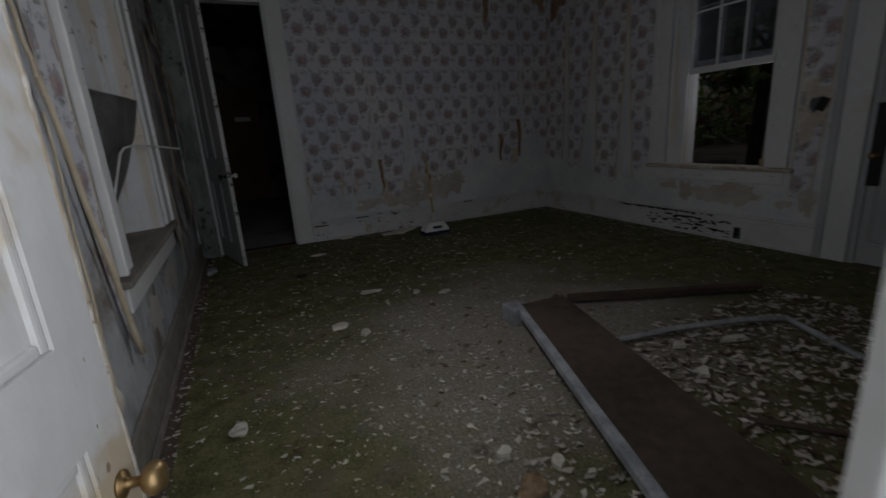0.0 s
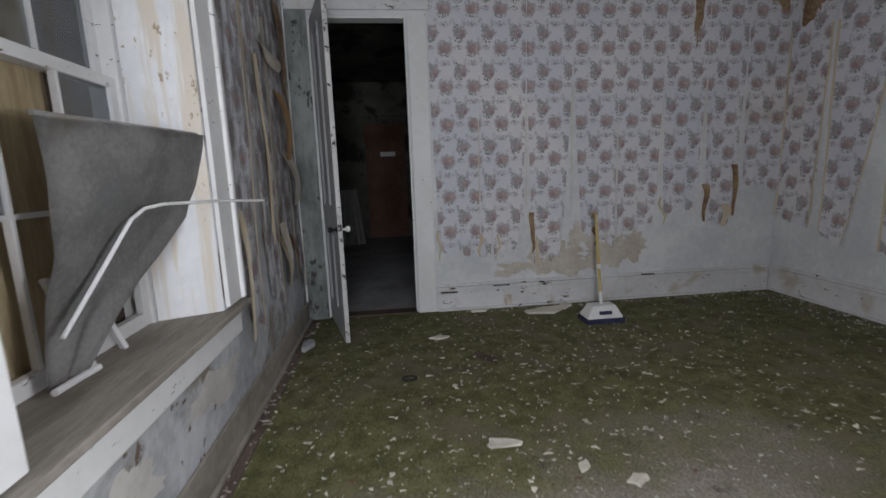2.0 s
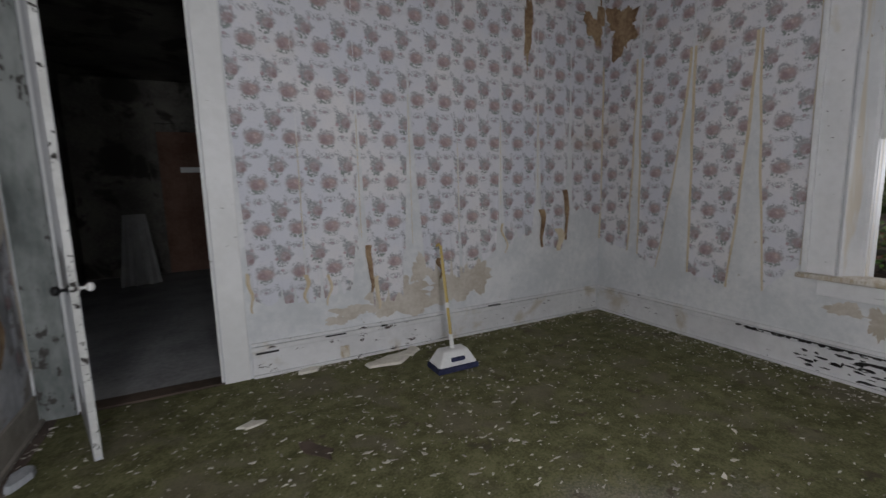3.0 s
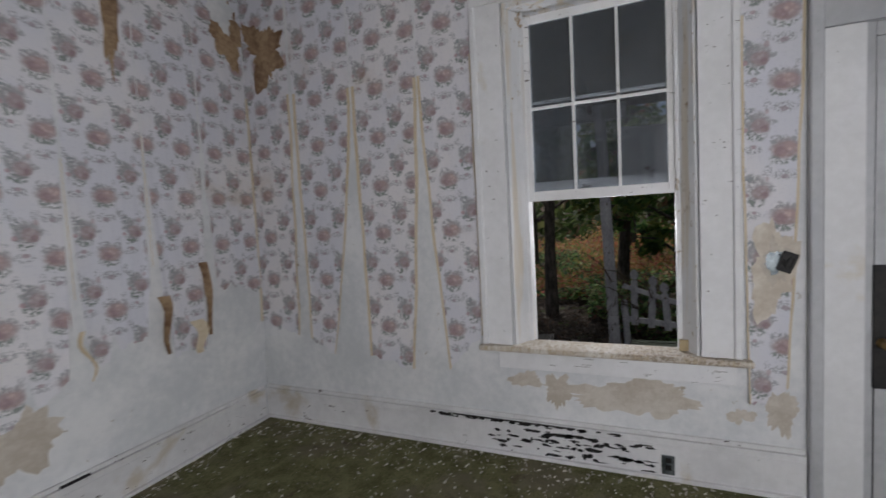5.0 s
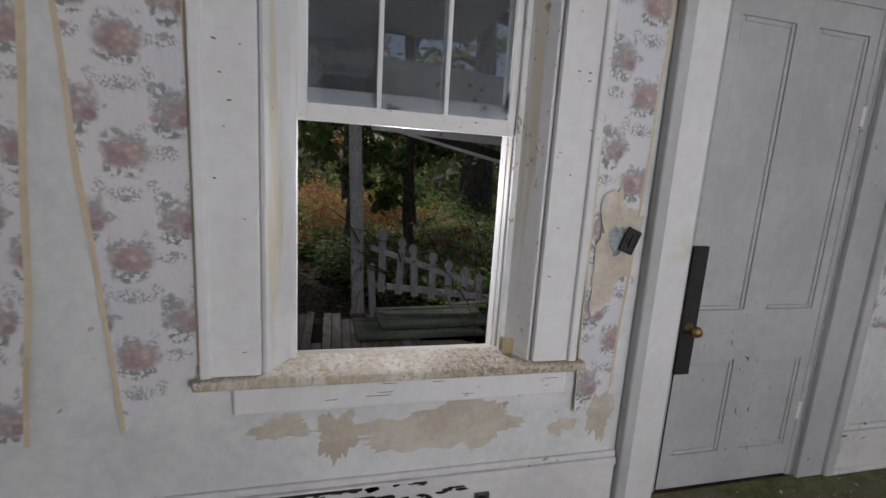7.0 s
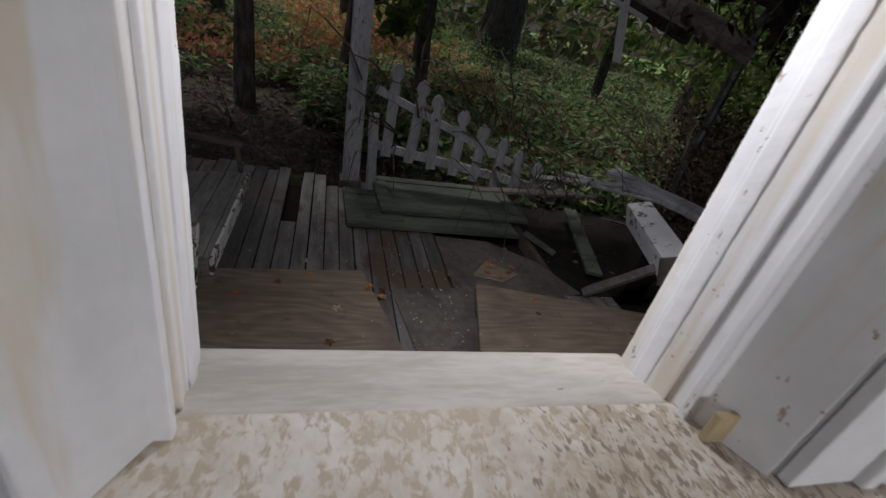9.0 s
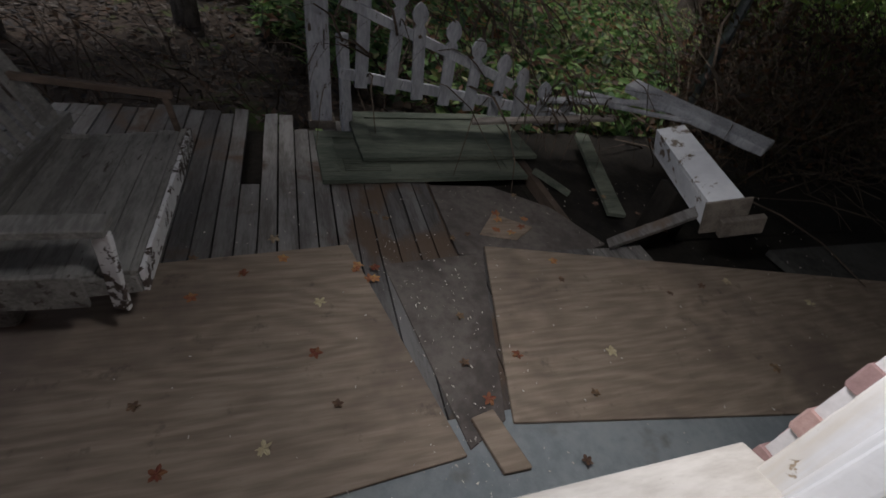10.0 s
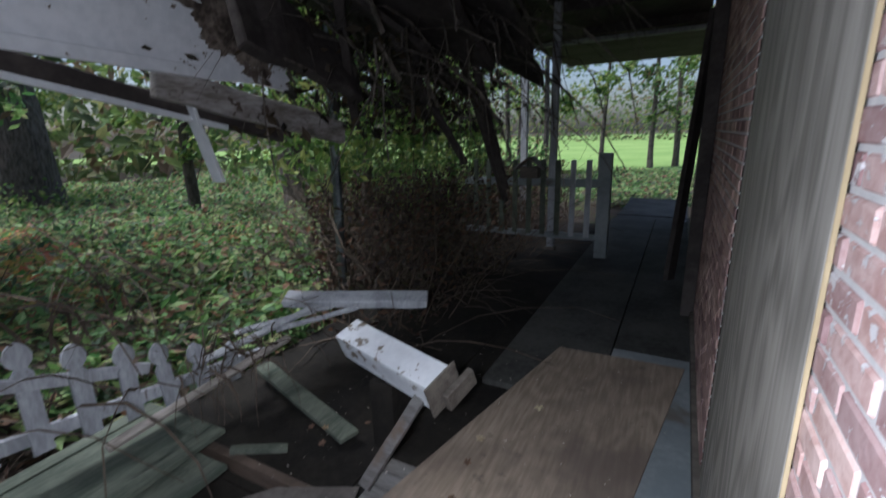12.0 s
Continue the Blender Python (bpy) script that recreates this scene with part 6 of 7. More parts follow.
part("plate_edge", beam_between((9.10, 4.4, 2.01), (9.10, 2.35, 1.575), 0.03, 0.035, 0, 0.008), rotten_soffit, roof)
part("hanging_board", beam_between((9.09, 2.66, 1.86), (9.10, 2.47, 1.22), 0.10, 0.025, 0, 0.006), rotten_soffit, roof, "white board hanging from the soffit")
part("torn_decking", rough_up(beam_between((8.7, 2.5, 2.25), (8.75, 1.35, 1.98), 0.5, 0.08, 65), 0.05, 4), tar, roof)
# decking pieces made wider to block sky light over the thicket
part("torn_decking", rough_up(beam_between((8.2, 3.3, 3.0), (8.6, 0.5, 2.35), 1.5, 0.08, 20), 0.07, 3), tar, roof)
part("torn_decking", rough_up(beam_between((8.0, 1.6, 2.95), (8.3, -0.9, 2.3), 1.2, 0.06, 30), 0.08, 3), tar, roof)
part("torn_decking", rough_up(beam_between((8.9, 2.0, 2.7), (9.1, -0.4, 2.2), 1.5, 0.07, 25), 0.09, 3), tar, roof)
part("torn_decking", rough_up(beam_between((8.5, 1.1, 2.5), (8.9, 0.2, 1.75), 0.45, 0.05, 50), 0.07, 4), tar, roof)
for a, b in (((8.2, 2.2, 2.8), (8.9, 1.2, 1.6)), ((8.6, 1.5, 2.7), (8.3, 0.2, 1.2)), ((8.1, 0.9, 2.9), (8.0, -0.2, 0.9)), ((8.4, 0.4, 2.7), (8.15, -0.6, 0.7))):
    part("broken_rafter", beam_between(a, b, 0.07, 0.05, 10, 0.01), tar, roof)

# railing and gate posts farther along the porch
rail = thing("porch_railing", "blue-grey porch railing with white pickets", "railing", at=(8, -1.3, PZ))
part("newel", soften(boxes((7.04, 7.19, -1.37, -1.23, PZ, 1.22)), 0.006), blue_grey_floor, rail)
part("top_rail", soften(boxes((7.19, 9.0, -1.34, -1.27, 0.80, 0.90)), 0.006), blue_grey_floor, rail)
part("bottom_rail", soften(boxes((7.19, 9.0, -1.33, -1.28, 0.12, 0.2)), 0.006), blue_grey_floor, rail)
for i in range(9):
    x = 7.30 + i * 0.19
    b = soften(boxes((x - 0.035, x + 0.035, -1.265, -1.245, 0.16, 1.14)), 0.008)
    part("picket", b, fence_paint if i < 2 else moss_board, rail)
bh = thing("bird_house", "small pale peaked wooden birdhouse on the railing", "birdhouse", at=(8.05, -1.3, 0.9))
bm = boxes((7.93, 8.17, -1.40, -1.20, 0.903, 1.05))
part("box", soften(bm, 0.004), brown_board, bh)
for s in (-1, 1):
    part("roof", beam_between((8.05, -1.3, 1.17), (8.05 + s * 0.2, -1.3, 1.02), 0.26, 0.02), grey_board, bh)
solo("leaning_gutter", tube([(9.4, 1.0, GZ), (9.45, 0.9, 1.0), (9.42, 0.85, 2.9)], 0.05, 10), galvan, "grey metal pipe standing in the yard", "pipe")

# sheet of weathered plywood over the outside of the door
sheet_ob = solo("door_boarding", soften(boxes((EO + 0.002, EO + 0.010, 2.55, 3.66, PZ + 0.12, 2.7)), 0.003, 1), wall_ply, "weathered plywood sheet nailed over the brick wall", "plywood sheet")
part("pale_edge", boxes((EO + 0.003, EO + 0.0095, 3.6605, 3.664, PZ + 0.12, 2.7)), ply_yellow, sheet_ob, "pale raw plywood edge")
upright = thing("wall_upright", "dark timber upright with a pale cap on the brick wall", "upright", at=(EO, 0.27, PZ))
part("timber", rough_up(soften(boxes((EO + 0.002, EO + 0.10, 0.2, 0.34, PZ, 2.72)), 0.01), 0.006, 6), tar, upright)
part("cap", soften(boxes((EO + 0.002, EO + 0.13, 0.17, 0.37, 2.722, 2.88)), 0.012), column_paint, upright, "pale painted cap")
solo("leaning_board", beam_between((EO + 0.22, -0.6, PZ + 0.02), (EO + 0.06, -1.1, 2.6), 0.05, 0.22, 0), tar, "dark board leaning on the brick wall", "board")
structure("foundation_kerb", soften(boxes((EO - 0.05, EO + 0.03, -4.2, 7.8, PZ - 0.03, PZ + 0.05)), 0.008), brown_board, "dark sill board at the wall foot", "kerb")

# scattered leaves on the porch floor
def maple(s):
    bm = bmesh.new()
    n = 20
    c = bm.verts.new((0, 0, 0.006))
    ring = []
    for k in range(n):
        t = k * math.tau / n
        r = s * (0.55 + 0.45 * abs(math.cos(t * 2.5))) * (1 if k % 4 else 1.1)
        ring.append(bm.verts.new((r * math.cos(t), r * math.sin(t), 0.006 + 0.012 * noise.noise((k * 0.9, s * 50, 0)))))
    for a, b in zip(ring, ring[1:] + ring[:1]):
        bm.faces.new((a, b, c))
    return bm


lv, lb = mesh_of("leaf", maple(0.025), porch_leaf), mesh_of("leaf", maple(0.020), brown_leaf)
lt = mesh_of("leaf", maple(0.027), tan_leaf)
rnd = random.Random(21)
spots = [(6.827, 3.976), (7.35, 3.55), (6.95, 4.75), (7.40, 5.02), (7.48, 4.86), (7.28, 5.2), (6.6, 5.2), (6.66, 4.16)]
spots += [(rnd.gauss(7.36, 0.06), rnd.gauss(4.50, 0.03)) for _ in range(5)] + [(rnd.gauss(7.62, 0.09), rnd.gauss(3.72, 0.16)) for _ in range(6)]
for i, (x, y) in enumerate(spots):
    ob = tagged(new("fallen_leaf", lv), "orange-red fallen leaf on the porch floor", "leaf", "porch leaves")
    ob.matrix_world = pose(x, y, PZ + 0.014, rnd.uniform(-8, 8), rnd.uniform(-8, 8), rnd.uniform(0, 360))
for x, y in ((6.62, 4.92), (7.2, 4.72), (6.78, 3.55), (7.1, 2.6), (6.9, 2.2), (7.62, 4.9)):
    ob = tagged(new("pale_leaf", lt), "pale tan fallen leaf on the porch floor", "leaf", "porch leaves")
    ob.matrix_world = pose(x, y, PZ + 0.014, rnd.uniform(-8, 8), rnd.uniform(-8, 8), rnd.uniform(0, 360))
for i in range(24):
    ob = tagged(new("dry_leaf", lb), "curled brown leaf on the porch floor", "leaf", "porch leaves")
    ob.matrix_world = pose(rnd.uniform(6.3, 8.0), rnd.uniform(2.6, 5.6), PZ + 0.016, rnd.uniform(-15, 15), rnd.uniform(-15, 15), rnd.uniform(0, 360))
flakes("paint_flakes", 210, lambda r: (r.uniform(6.2, 7.6), 4.25 + r.gauss(0, 0.14)), 0.0065, cream_flake, "paint flakes scattered on the porch floor", lift=PZ + 0.014, seed=31)
flakes("porch_grit", 500, lambda r: (r.uniform(6.2, 8.1), r.uniform(1.5, 6.2)), 0.006, bare_plaster, "grit on the porch floor", lift=PZ + 0.012, seed=32)


# ---- yard ----
def leaves(name, n, place, size, mat, label, seed, flat=0.5, category="foliage"):
    """A cloud of small bent leaves, as one body of stuff."""
    rnd = random.Random(seed)
    verts, faces = [], []
    for _ in range(n):
        c = Vector(place(rnd))
        s = size * (0.5 + rnd.random())
        nrm = Vector((rnd.gauss(0, 1), rnd.gauss(0, 1), rnd.gauss(0, 1) + 2.5 * flat)).normalized()
        a = nrm.orthogonal().normalized()
        a.rotate(Matrix.Rotation(rnd.random() * math.tau, 3, nrm))
        b = nrm.cross(a)
        k = len(verts)
        verts += [c - a * s, c + b * s * 0.45 + nrm * s * 0.12, c + a * s, c - b * s * 0.45 + nrm * s * 0.12]
        faces += [(k, k + 1, k + 2), (k, k + 2, k + 3)]
    me = bpy.data.meshes.new(name)
    me.from_pydata(verts, [], faces)
    me.materials.append(mat)
    return tagged(new(name, me), label, category, kind="stuff")


def in_disc(r, cx, cy, rx, ry):
    t, q = r.random() * math.tau, math.sqrt(r.random())
    return cx + rx * q * math.cos(t), cy + ry * q * math.sin(t)


def litter_place(r):
    x, y = r.uniform(9.05, 15), r.uniform(-6, 11)
    return x, y, GZ + 0.12 * noise.noise((x * 0.5, y * 0.5, 0)) + 0.02 + 0.03 * r.random()


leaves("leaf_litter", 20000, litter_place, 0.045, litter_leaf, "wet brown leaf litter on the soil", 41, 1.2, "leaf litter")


def cover_place(r):
    while True:
        x, y = r.uniform(9.1, 26), r.uniform(-14, 9)
        k = noise.noise((x * 0.45, y * 0.45, 3))
        if k + 0.5 * noise.noise((x * 1.6, y * 1.6, 5)) > -0.02 - (0.12 if y < 3.6 else 0) and not (y > 4.6 and x < 13) and not (x + y < 10.6 and x < 13.5):
            break
    h = 0.10 + 0.30 * r.random() * (0.6 + k) + (0.25 if x > 14 else 0) * r.random()
    return x, y, GZ + h


def bank_place(r):
    while True:
        x, y = in_disc(r, 12.2, 1.0, 3.2, 4.2)
        if x + y > 10.6 and x > 9.15 and noise.noise((x * 1.5, y * 1.5, 8)) > -0.05 - 0.3 * r.random():
            return x, y, GZ + 0.1 + 0.5 * r.random() ** 2


leaves("ground_cover", 56000, cover_place, 0.075, ivy_leaf, "low green ground cover with brown leaves", 42, 0.8, "ground cover")
leaves("ground_cover", 9000, lambda r: (r.uniform(4.5, 10), r.uniform(-16.4, -7.1), GZ + 0.05 + 0.3 * r.random() ** 2), 0.07, ivy_leaf, "low green ground cover beyond the porch end", 44, 0.8, "ground cover")
leaves("ground_cover", 27000, bank_place, 0.062, ivy_leaf, "low green ground cover near the fence", 43, 0.8, "ground cover")
for i, (cx, cy, rx, ry, h, mt) in enumerate(((16, 5.5, 2.5, 2.5, 0.7, autumn_leaf), (15, 2.6, 1.8, 1.5, 0.6, autumn_leaf), (13.6, -0.6, 1.3, 1.2, 0.5, autumn_leaf), (12.6, 2.2, 1.0, 0.9, 0.45, autumn_leaf), (19, 3.2, 2.2, 2.2, 0.9, autumn_leaf), (22, 0.5, 3, 3, 1.1, green_leaf), (24, 6.5, 3, 3, 1.2, autumn_leaf), (20, -6, 3.5, 3, 1.0, ivy_leaf), (12.0, -3.6, 1.9, 1.6, 2.6, green_leaf), (13.6, -6.0, 2.2, 1.8, 2.6, green_leaf), (10.2, -6.2, 1.3, 1.2, 1.9, ivy_leaf), (17.5, 4.6, 2.0, 1.3, 1.1, autumn_leaf), (21.5, 4.2, 2.5, 2.0, 1.6, autumn_leaf), (24.0, 3.0, 2.0, 2.5, 2.6, green_leaf))):
    leaves("shrub", 3600, lambda r, a=(cx, cy, rx, ry, h): ((lambda p: (p[0], p[1], GZ + a[4] * 1.3 * r.random() * (0.5 + 0.5 * noise.noise((p[0], p[1], 1)))))(in_disc(r, *a[:4]))), 0.07, mt, "low autumn-coloured undergrowth", 50 + i, 0.3, "undergrowth")


def grow_tree(x, y, h, r, seed, lean=(0, 0), crown_n=1800, crown_z=0.55, spread=2.0, mat=None, label="dark-barked tree with yellow-green leaves", leafsize=0.10, limbs=6):
    """A tapered trunk with limbs and a loose crown of separate leaf clumps."""
    rnd = random.Random(seed)
    t = thing("tree", label, "tree", at=(x, y, GZ))
    pts = [(x + lean[0] * s + 0.12 * noise.noise((s * 2, seed, 0)), y + lean[1] * s + 0.12 * noise.noise((s * 2, seed, 7)), GZ - 0.05 + h * s) for s in [k / 9 for k in range(10)]]
    bm = tube(pts, r, 12, 0.35)
    for v in bm.verts:
        if v.co.z < GZ + 0.4:
            v.co.x += (v.co.x - x) * 0.35 * (GZ + 0.4 - v.co.z)
            v.co.y += (v.co.y - y) * 0.35 * (GZ + 0.4 - v.co.z)
        v.co += noise.noise_vector(v.co * 3) * r * 0.18
    part("trunk", bm, bark, t)
    tips = []
    for k in range(limbs):
        s = crown_z * 0.7 + (0.98 - crown_z * 0.7) * (k + 0.5) / limbs
        p = Vector(pts[int(s * 9)])
        a = rnd.random() * math.tau
        q = p + Vector((math.cos(a), math.sin(a), rnd.uniform(0.1, 0.7))) * spread * rnd.uniform(0.5, 1.0)
        mid = (p + q) / 2 + Vector((rnd.uniform(-0.2, 0.2), rnd.uniform(-0.2, 0.2), rnd.uniform(0, 0.25)))
        part("limb", tube([p, mid, q], r * 0.32, 6, 0.3), bark, t)
        tips += [mid, q, (mid + q) / 2]
    verts, faces = [], []
    clumps = [(Vector(rnd.choice(tips)) + Vector((rnd.gauss(0, 0.35), rnd.gauss(0, 0.35), rnd.gauss(0, 0.3))) * spread * 0.55, rnd.uniform(0.18, 0.45) * spread * 0.45) for _ in range(22)]
    for _ in range(crown_n):
        c0, cr = rnd.choice(clumps)
        c = c0 + Vector((rnd.gauss(0, 1), rnd.gauss(0, 1), rnd.gauss(0, 0.8))) * cr * 0.6
        s = leafsize * rnd.uniform(0.6, 1.4)
        n1 = Vector((rnd.gauss(0, 1), rnd.gauss(0, 1), rnd.gauss(0.5, 1))).normalized()
        a = n1.orthogonal().normalized()
        a.rotate(Matrix.Rotation(rnd.random() * math.tau, 3, n1))
        b = n1.cross(a)
        k = len(verts)
        verts += [c - a * s, c + b * s * 0.45, c + a * s, c - b * s * 0.45]
        faces += [(k, k + 1, k + 2), (k, k + 2, k + 3)]
    me = bpy.data.meshes.new("crown")
    me.from_pydata(verts, [], faces)
    me.materials.append(mat or green_leaf)
    ob = new("crown", me)
    ob.parent = t
    ob.matrix_parent_inverse = t.matrix_basis.inverted()
    return t


grow_tree(13.9, -3.0, 7, 0.46, 61, (0.3, 0.2), 2600, 0.4, 2.4, label="dark thick leaning tree trunk in undergrowth")
grow_tree(21.5, -0.75, 9, 0.75, 62, (-0.6, 0.2), 3000, 0.4, 3.0, label="broad grey-barked tree with ivy at its foot")
grow_tree(16.4, -2.0, 5, 0.14, 63, (-0.7, 0.5), 1200, 0.4, 1.6, label="thin leaning pale-stemmed tree")
grow_tree(13.2, 4.6, 6.0, 0.14, 64, (0.3, -0.4), 3000, 0.25, 1.9, mat=ivy_leaf, label="slim tree hung with yellowing leaves")
grow_tree(12.4, 3.4, 5.5, 0.11, 65, (0.2, 0.2), 2600, 0.25, 1.7, label="slim tree hung with yellow-green leaves")
grow_tree(15.5, 2.9, 6.5, 0.2, 66, (0, 0.3), 2600, 0.35, 2.0, mat=ivy_leaf, label="dark slim tree with hanging vines")
grow_tree(18.6, 4.4, 8, 0.28, 67, (0, 0), 2600, 0.35, 2.6, mat=autumn_leaf, label="autumn-leaved tree with dark trunk")
grow_tree(17.5, 7.4, 8, 0.25, 68, (0.2, 0.2), 2800, 0.3, 2.6, label="dark tree at the yard's edge")
grow_tree(10.6, -4.2, 5.5, 0.10, 69, (0.4, 0.2), 2400, 0.35, 1.7, label="slim tree with green hanging leaves")
grow_tree(11.4, -2.0, 5.0, 0.12, 70, (-0.3, 0.1), 2600, 0.35, 1.7, label="vine-clad slim tree by the porch")
# two trees added for shade on the near litter, crowns out of view
grow_tree(11.0, 7.4, 6.5, 0.15, 75, (-0.2, -0.6), 2300, 0.55, 2.4, mat=ivy_leaf, label="dark shade tree added to lean over the leaf litter", leafsize=0.13, limbs=9)
grow_tree(12.0, 5.9, 6.8, 0.13, 76, (-0.4, -0.2), 2300, 0.55, 2.4, label="slim dark shade tree added with yellow-green leaves", leafsize=0.13, limbs=9)
for i, (x, y) in enumerate(((9.6, -17), (7.6, -18), (6.6, -19), (12.5, -14), (10.8, -12), (14, -17), (16, -13), (18, -18))):
    grow_tree(x, y, 7.5, 0.11 + 0.02 * (i % 3), 80 + i, (0.2 * (i % 3 - 1), 0), 1700, 0.42, 2.2, mat=(green_leaf, ivy_leaf)[i % 2], label="thin roadside tree before the lawn")


def hedge_place(r):
    t = r.random() * 4.4 - 2.55
    d = 26 + 16 * r.random()
    x, y = 6 + d * math.cos(t), 2 + d * math.sin(t)
    if y < -18:
        y = y * 1.5 - 34
        x = x * 2.2 - 6
        return x, y, GZ + 13 * r.random() ** 1.2 * (0.75 + 0.5 * noise.noise((x * 0.1, y * 0.1, 0)))
    return x, y, GZ + 9 * r.random() ** 1.3 * (0.75 + 0.5 * noise.noise((x * 0.15, y * 0.15, 0)))


leaves("far_woods", 22000, hedge_place, 0.42, leaf_mat("far_wood_leaves", [(0.09, 0.14, 0.04), (0.14, 0.19, 0.06), (0.20, 0.21, 0.08), (0.07, 0.10, 0.035), (0.17, 0.12, 0.07), (0.12, 0.17, 0.06)]), "far mixed woods round the yard", 90, 0.1, "woods")


def thicket_place(r):
    while True:
        x, y = r.uniform(8.2, 12.5), r.uniform(-5, 1.8)
        if x + y < 10.8:
            return x, y, GZ + 1.35 * r.random() ** 1.4


def brush_lines(name, n, place, label, seed, r0=0.008, mat=None, droop=0.2, length=1.2):
    """Tangled dry stems, as one body of stuff."""
    rnd = random.Random(seed)
    verts, faces = [], []
    for _ in range(n):
        p = Vector(place(rnd))
        d = Vector((rnd.gauss(0, 0.5), rnd.gauss(0, 0.5), rnd.uniform(0.3, 1.0))).normalized()
        pts = []
        l = length * rnd.uniform(0.5, 1.3)
        for k in range(6):
            pts.append(p.copy())
            p = p + d * l / 5
            d = (d + Vector((rnd.gauss(0, 0.22), rnd.gauss(0, 0.22), -droop))).normalized()
        r = r0 * rnd.uniform(0.5, 1.4)
        for i, q in enumerate(pts):
            k = len(verts)
            rr = r * (1 - i / 7)
            verts += [q + Vector((rr, 0, 0)), q + Vector((-rr / 2, rr * 0.87, 0)), q + Vector((-rr / 2, -rr * 0.87, rr))]
            if i:
                for j in range(3):
                    faces.append((k - 3 + j, k - 3 + (j + 1) % 3, k + (j + 1) % 3, k + j))
    me = bpy.data.meshes.new(name)
    me.from_pydata(verts, [], faces)
    me.materials.append(mat or vine_m)
    return tagged(new(name, me), label, "brush", kind="stuff")


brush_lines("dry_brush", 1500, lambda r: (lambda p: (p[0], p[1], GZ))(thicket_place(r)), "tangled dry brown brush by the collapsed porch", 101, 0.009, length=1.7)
brush_lines("dry_brush", 420, lambda r: (r.uniform(9.2, 14), r.uniform(-5, 4), GZ), "thin dry stems in the undergrowth", 102, 0.008, length=1.5)
brush_lines("dry_brush", 170, lambda r: (r.uniform(9.1, 10.8), r.uniform(3.8, 6.8), GZ), "dark dry stems beside the porch", 108, 0.007, length=0.9)
brush_lines("fence_vines", 100, lambda r: (8.86 + r.gauss(0, 0.06), r.uniform(2.9, 4.7), r.uniform(0.1, 0.8)), "dry vines wound over the fence and post", 103, 0.008, droop=0.45, length=0.9)
brush_lines("hanging_roots", 40, lambda r: (8.55 + r.gauss(0, 0.08), r.uniform(2.5, 3.3), r.uniform(0.15, 0.3)), "pale roots hanging over the hollow", 104, 0.006, droop=0.9, length=0.5)
brush_lines("hanging_vines", 240, lambda r: (r.uniform(7.9, 9.2), r.uniform(-1.2, 2.0), r.uniform(1.6, 2.9)), "dark vines hanging from the broken roof", 105, 0.014, bark, droop=0.55, length=1.8)
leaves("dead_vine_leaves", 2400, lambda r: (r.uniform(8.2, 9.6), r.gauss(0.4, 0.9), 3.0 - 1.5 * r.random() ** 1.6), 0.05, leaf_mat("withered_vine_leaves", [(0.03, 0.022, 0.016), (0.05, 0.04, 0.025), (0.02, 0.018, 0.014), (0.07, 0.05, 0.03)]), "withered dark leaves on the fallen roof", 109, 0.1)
leaves("vine_leaves", 6500, lambda r: (r.uniform(9.3, 10.9), r.uniform(-3.2, 1.3), r.uniform(1.0, 3.6)), 0.06, green_leaf, "green vine leaves about the broken roof", 106, 0.1)
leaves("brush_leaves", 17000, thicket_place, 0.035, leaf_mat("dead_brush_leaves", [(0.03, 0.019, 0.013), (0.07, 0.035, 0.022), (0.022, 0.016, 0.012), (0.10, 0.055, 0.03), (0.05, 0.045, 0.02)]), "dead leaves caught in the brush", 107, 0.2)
solo("long_bramble", tube([(8.3, 1.9, 0.5), (8.7, 1.7, 0.55), (9.3, 1.2, 0.75), (9.8, 0.6, 0.95), (10.2, 0.1, 1.1)], 0.012, 6), vine_m, "long bare bramble stem", "bramble")

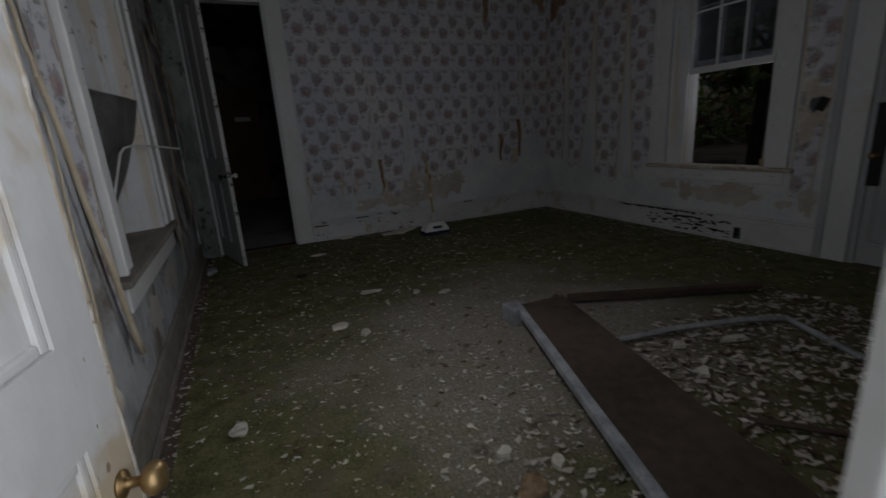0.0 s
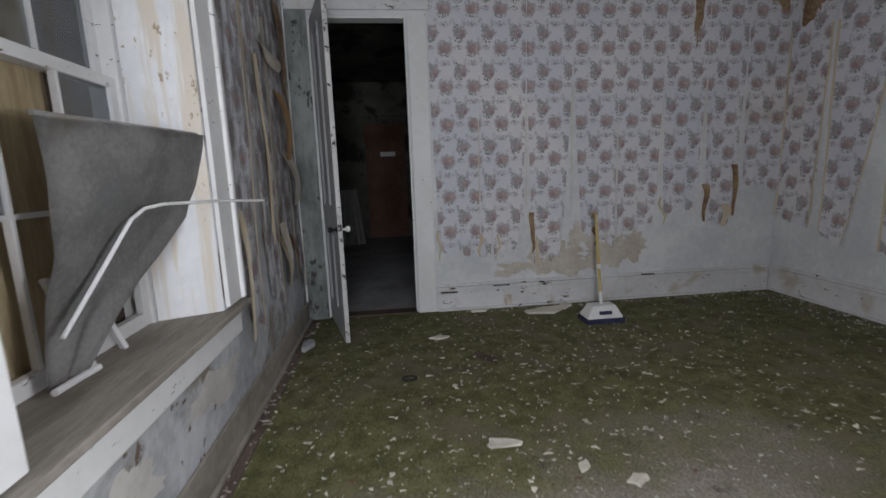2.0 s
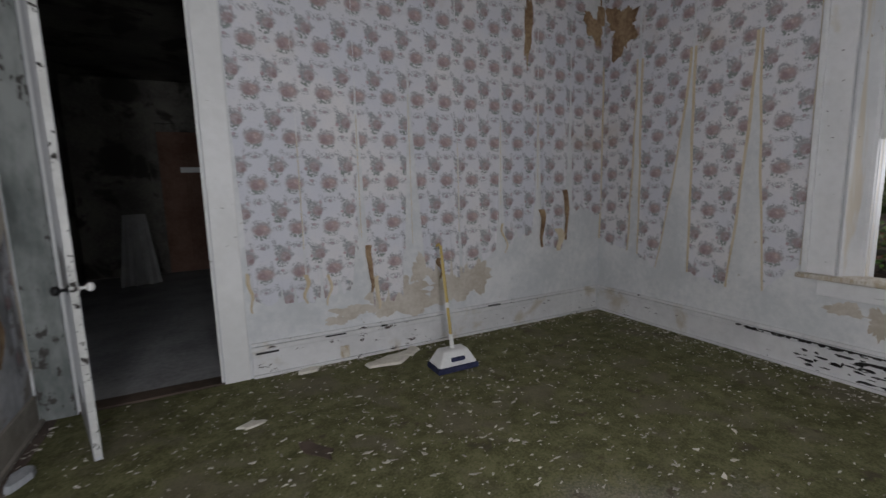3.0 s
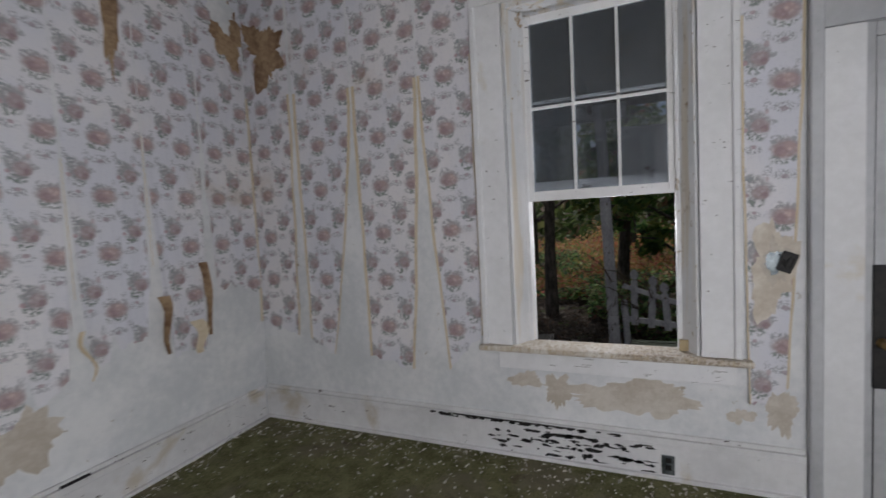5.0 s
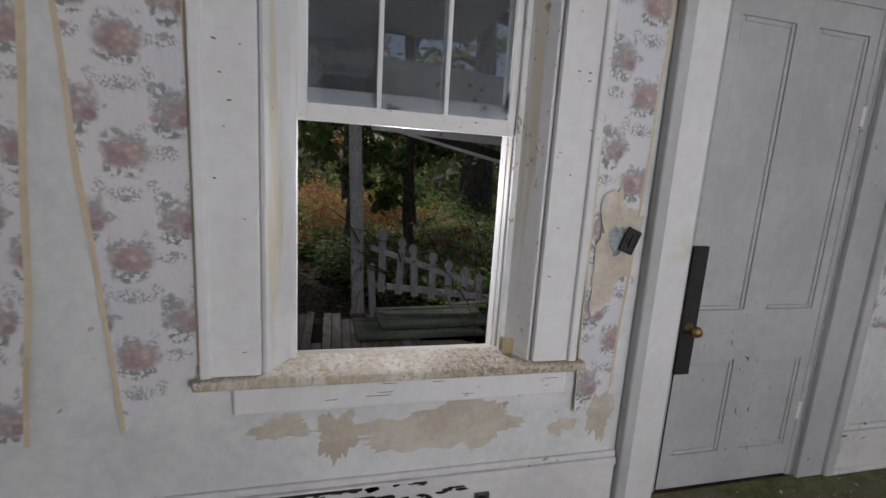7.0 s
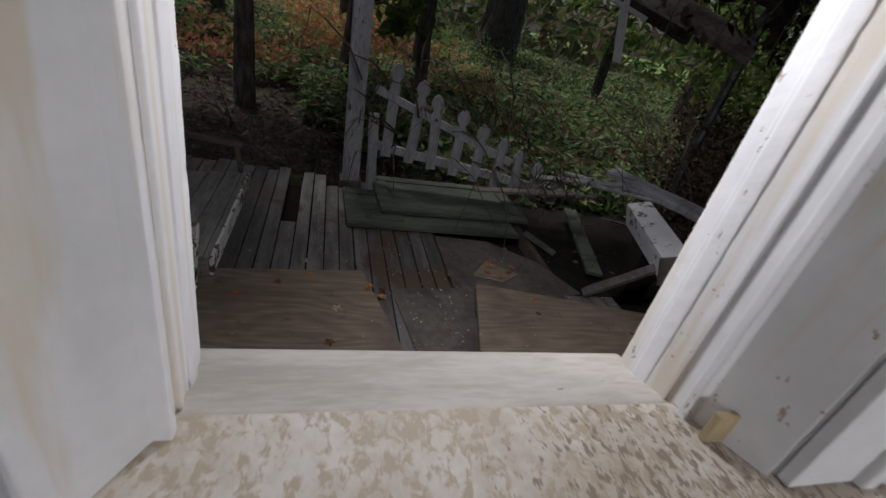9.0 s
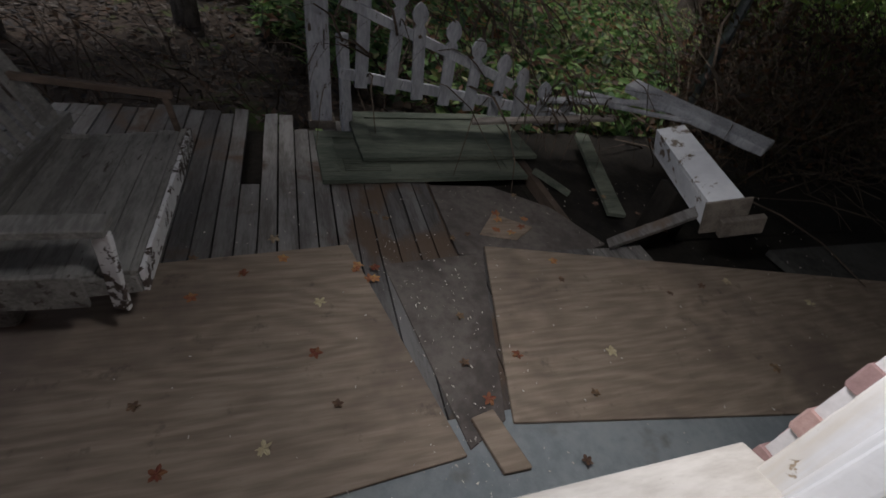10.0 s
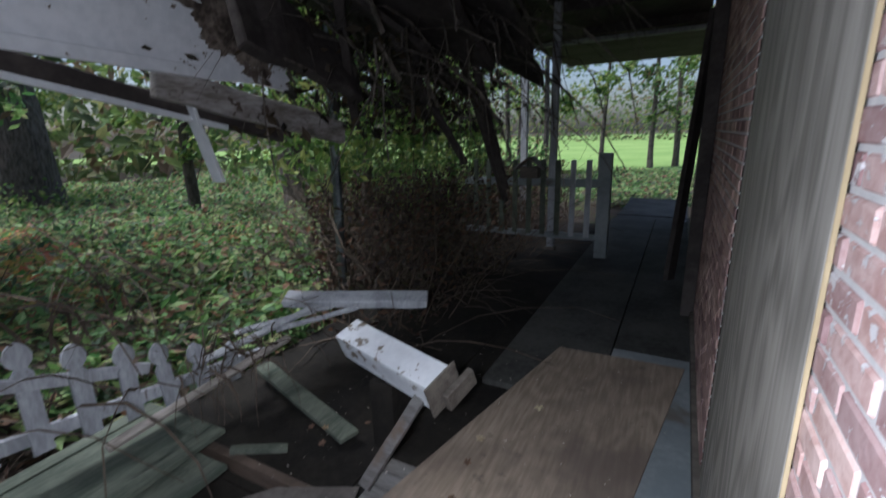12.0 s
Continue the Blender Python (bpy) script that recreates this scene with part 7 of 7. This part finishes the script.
# ---- brickwork outside, last: bricks one by one ----
BH, BL, JT = 0.047, 0.178, 0.010
wall_outer = structure("wall_brick", boxes(
    (6.03, EO - 0.005, -4.2, ED0, PZ - 0.3, 3.4), (6.03, EO - 0.005, ED0, ED1, EDZ, 3.4), (6.03, EO - 0.005, ED1, 4.08, PZ - 0.3, 3.4),
    (6.03, EO - 0.005, 4.08, 5.08, PZ - 0.3, 0.65), (6.03, EO - 0.005, 4.08, 5.08, 3.05, 3.4), (6.03, EO - 0.005, 5.08, 7.9, PZ - 0.3, 3.4)), mortar, "old red brick wall with pale mortar", "wall")
bm = boxes((0, 0.058, 0, BL, 0, BH))
soften(bm, 0.004, 1)
rough_up(bm, 0.0012, 25)
brick_mesh = mesh_of("brick", bm, brick_red)
verts, faces = [], []
rnd = random.Random(77)
count = 0
for row in range(int((3.3 - PZ) / (BH + JT))):
    z = PZ + 0.02 + row * (BH + JT)
    y = -4.2 + (row % 2) * (BL + JT) / 2
    while y < 7.8:
        y0, y1 = y, y + BL
        y += BL + JT
        blocked = [(ED0, ED1, -1, EDZ), (4.088, 5.072, 0.655, 3.05)]
        pieces = [(y0, y1)]
        for a, b, c, d in blocked:
            if z + BH > c and z < d:
                pieces = [q for p0, p1 in pieces for q in ((p0, min(p1, a)), (max(p0, b), p1)) if q[1] - q[0] > 0.03]
        for p0, p1 in pieces:
            near = 3.30 < (p0 + p1) / 2 < 5.4 and 0.25 < z < 2.1
            if near and count < 300 and abs(p1 - p0 - BL) < 0.002:
                ob = new("brick", brick_mesh)
                ob.parent = wall_outer
                ob.matrix_basis = pose(EO - 0.058 + rnd.uniform(-0.002, 0.002), p0, z, 0, rnd.uniform(-0.4, 0.4), rnd.uniform(-0.3, 0.3))
                count += 1
            else:
                k = len(verts)
                o = rnd.uniform(-0.002, 0.002)
                e = 0.004
                for xx, s in ((EO - 0.058, 0), (EO - e + o, 0), (EO + o, e)):
                    verts += [(xx, p0 + s, z + s), (xx, p1 - s, z + s), (xx, p1 - s, z + BH - s), (xx, p0 + s, z + BH - s)]
                for q in (0, 4):
                    faces += [(k + q + i, k + q + (i + 1) % 4, k + q + 4 + (i + 1) % 4, k + q + 4 + i) for i in range(4)]
                faces.append((k + 8, k + 9, k + 10, k + 11))
me = bpy.data.meshes.new("brickwork")
me.from_pydata(verts, [], faces)
me.materials.append(brick_joined)
bw = new("brickwork", me)
bw.parent = wall_outer
tagged(bw, "rows of old red bricks", kind="stuff")
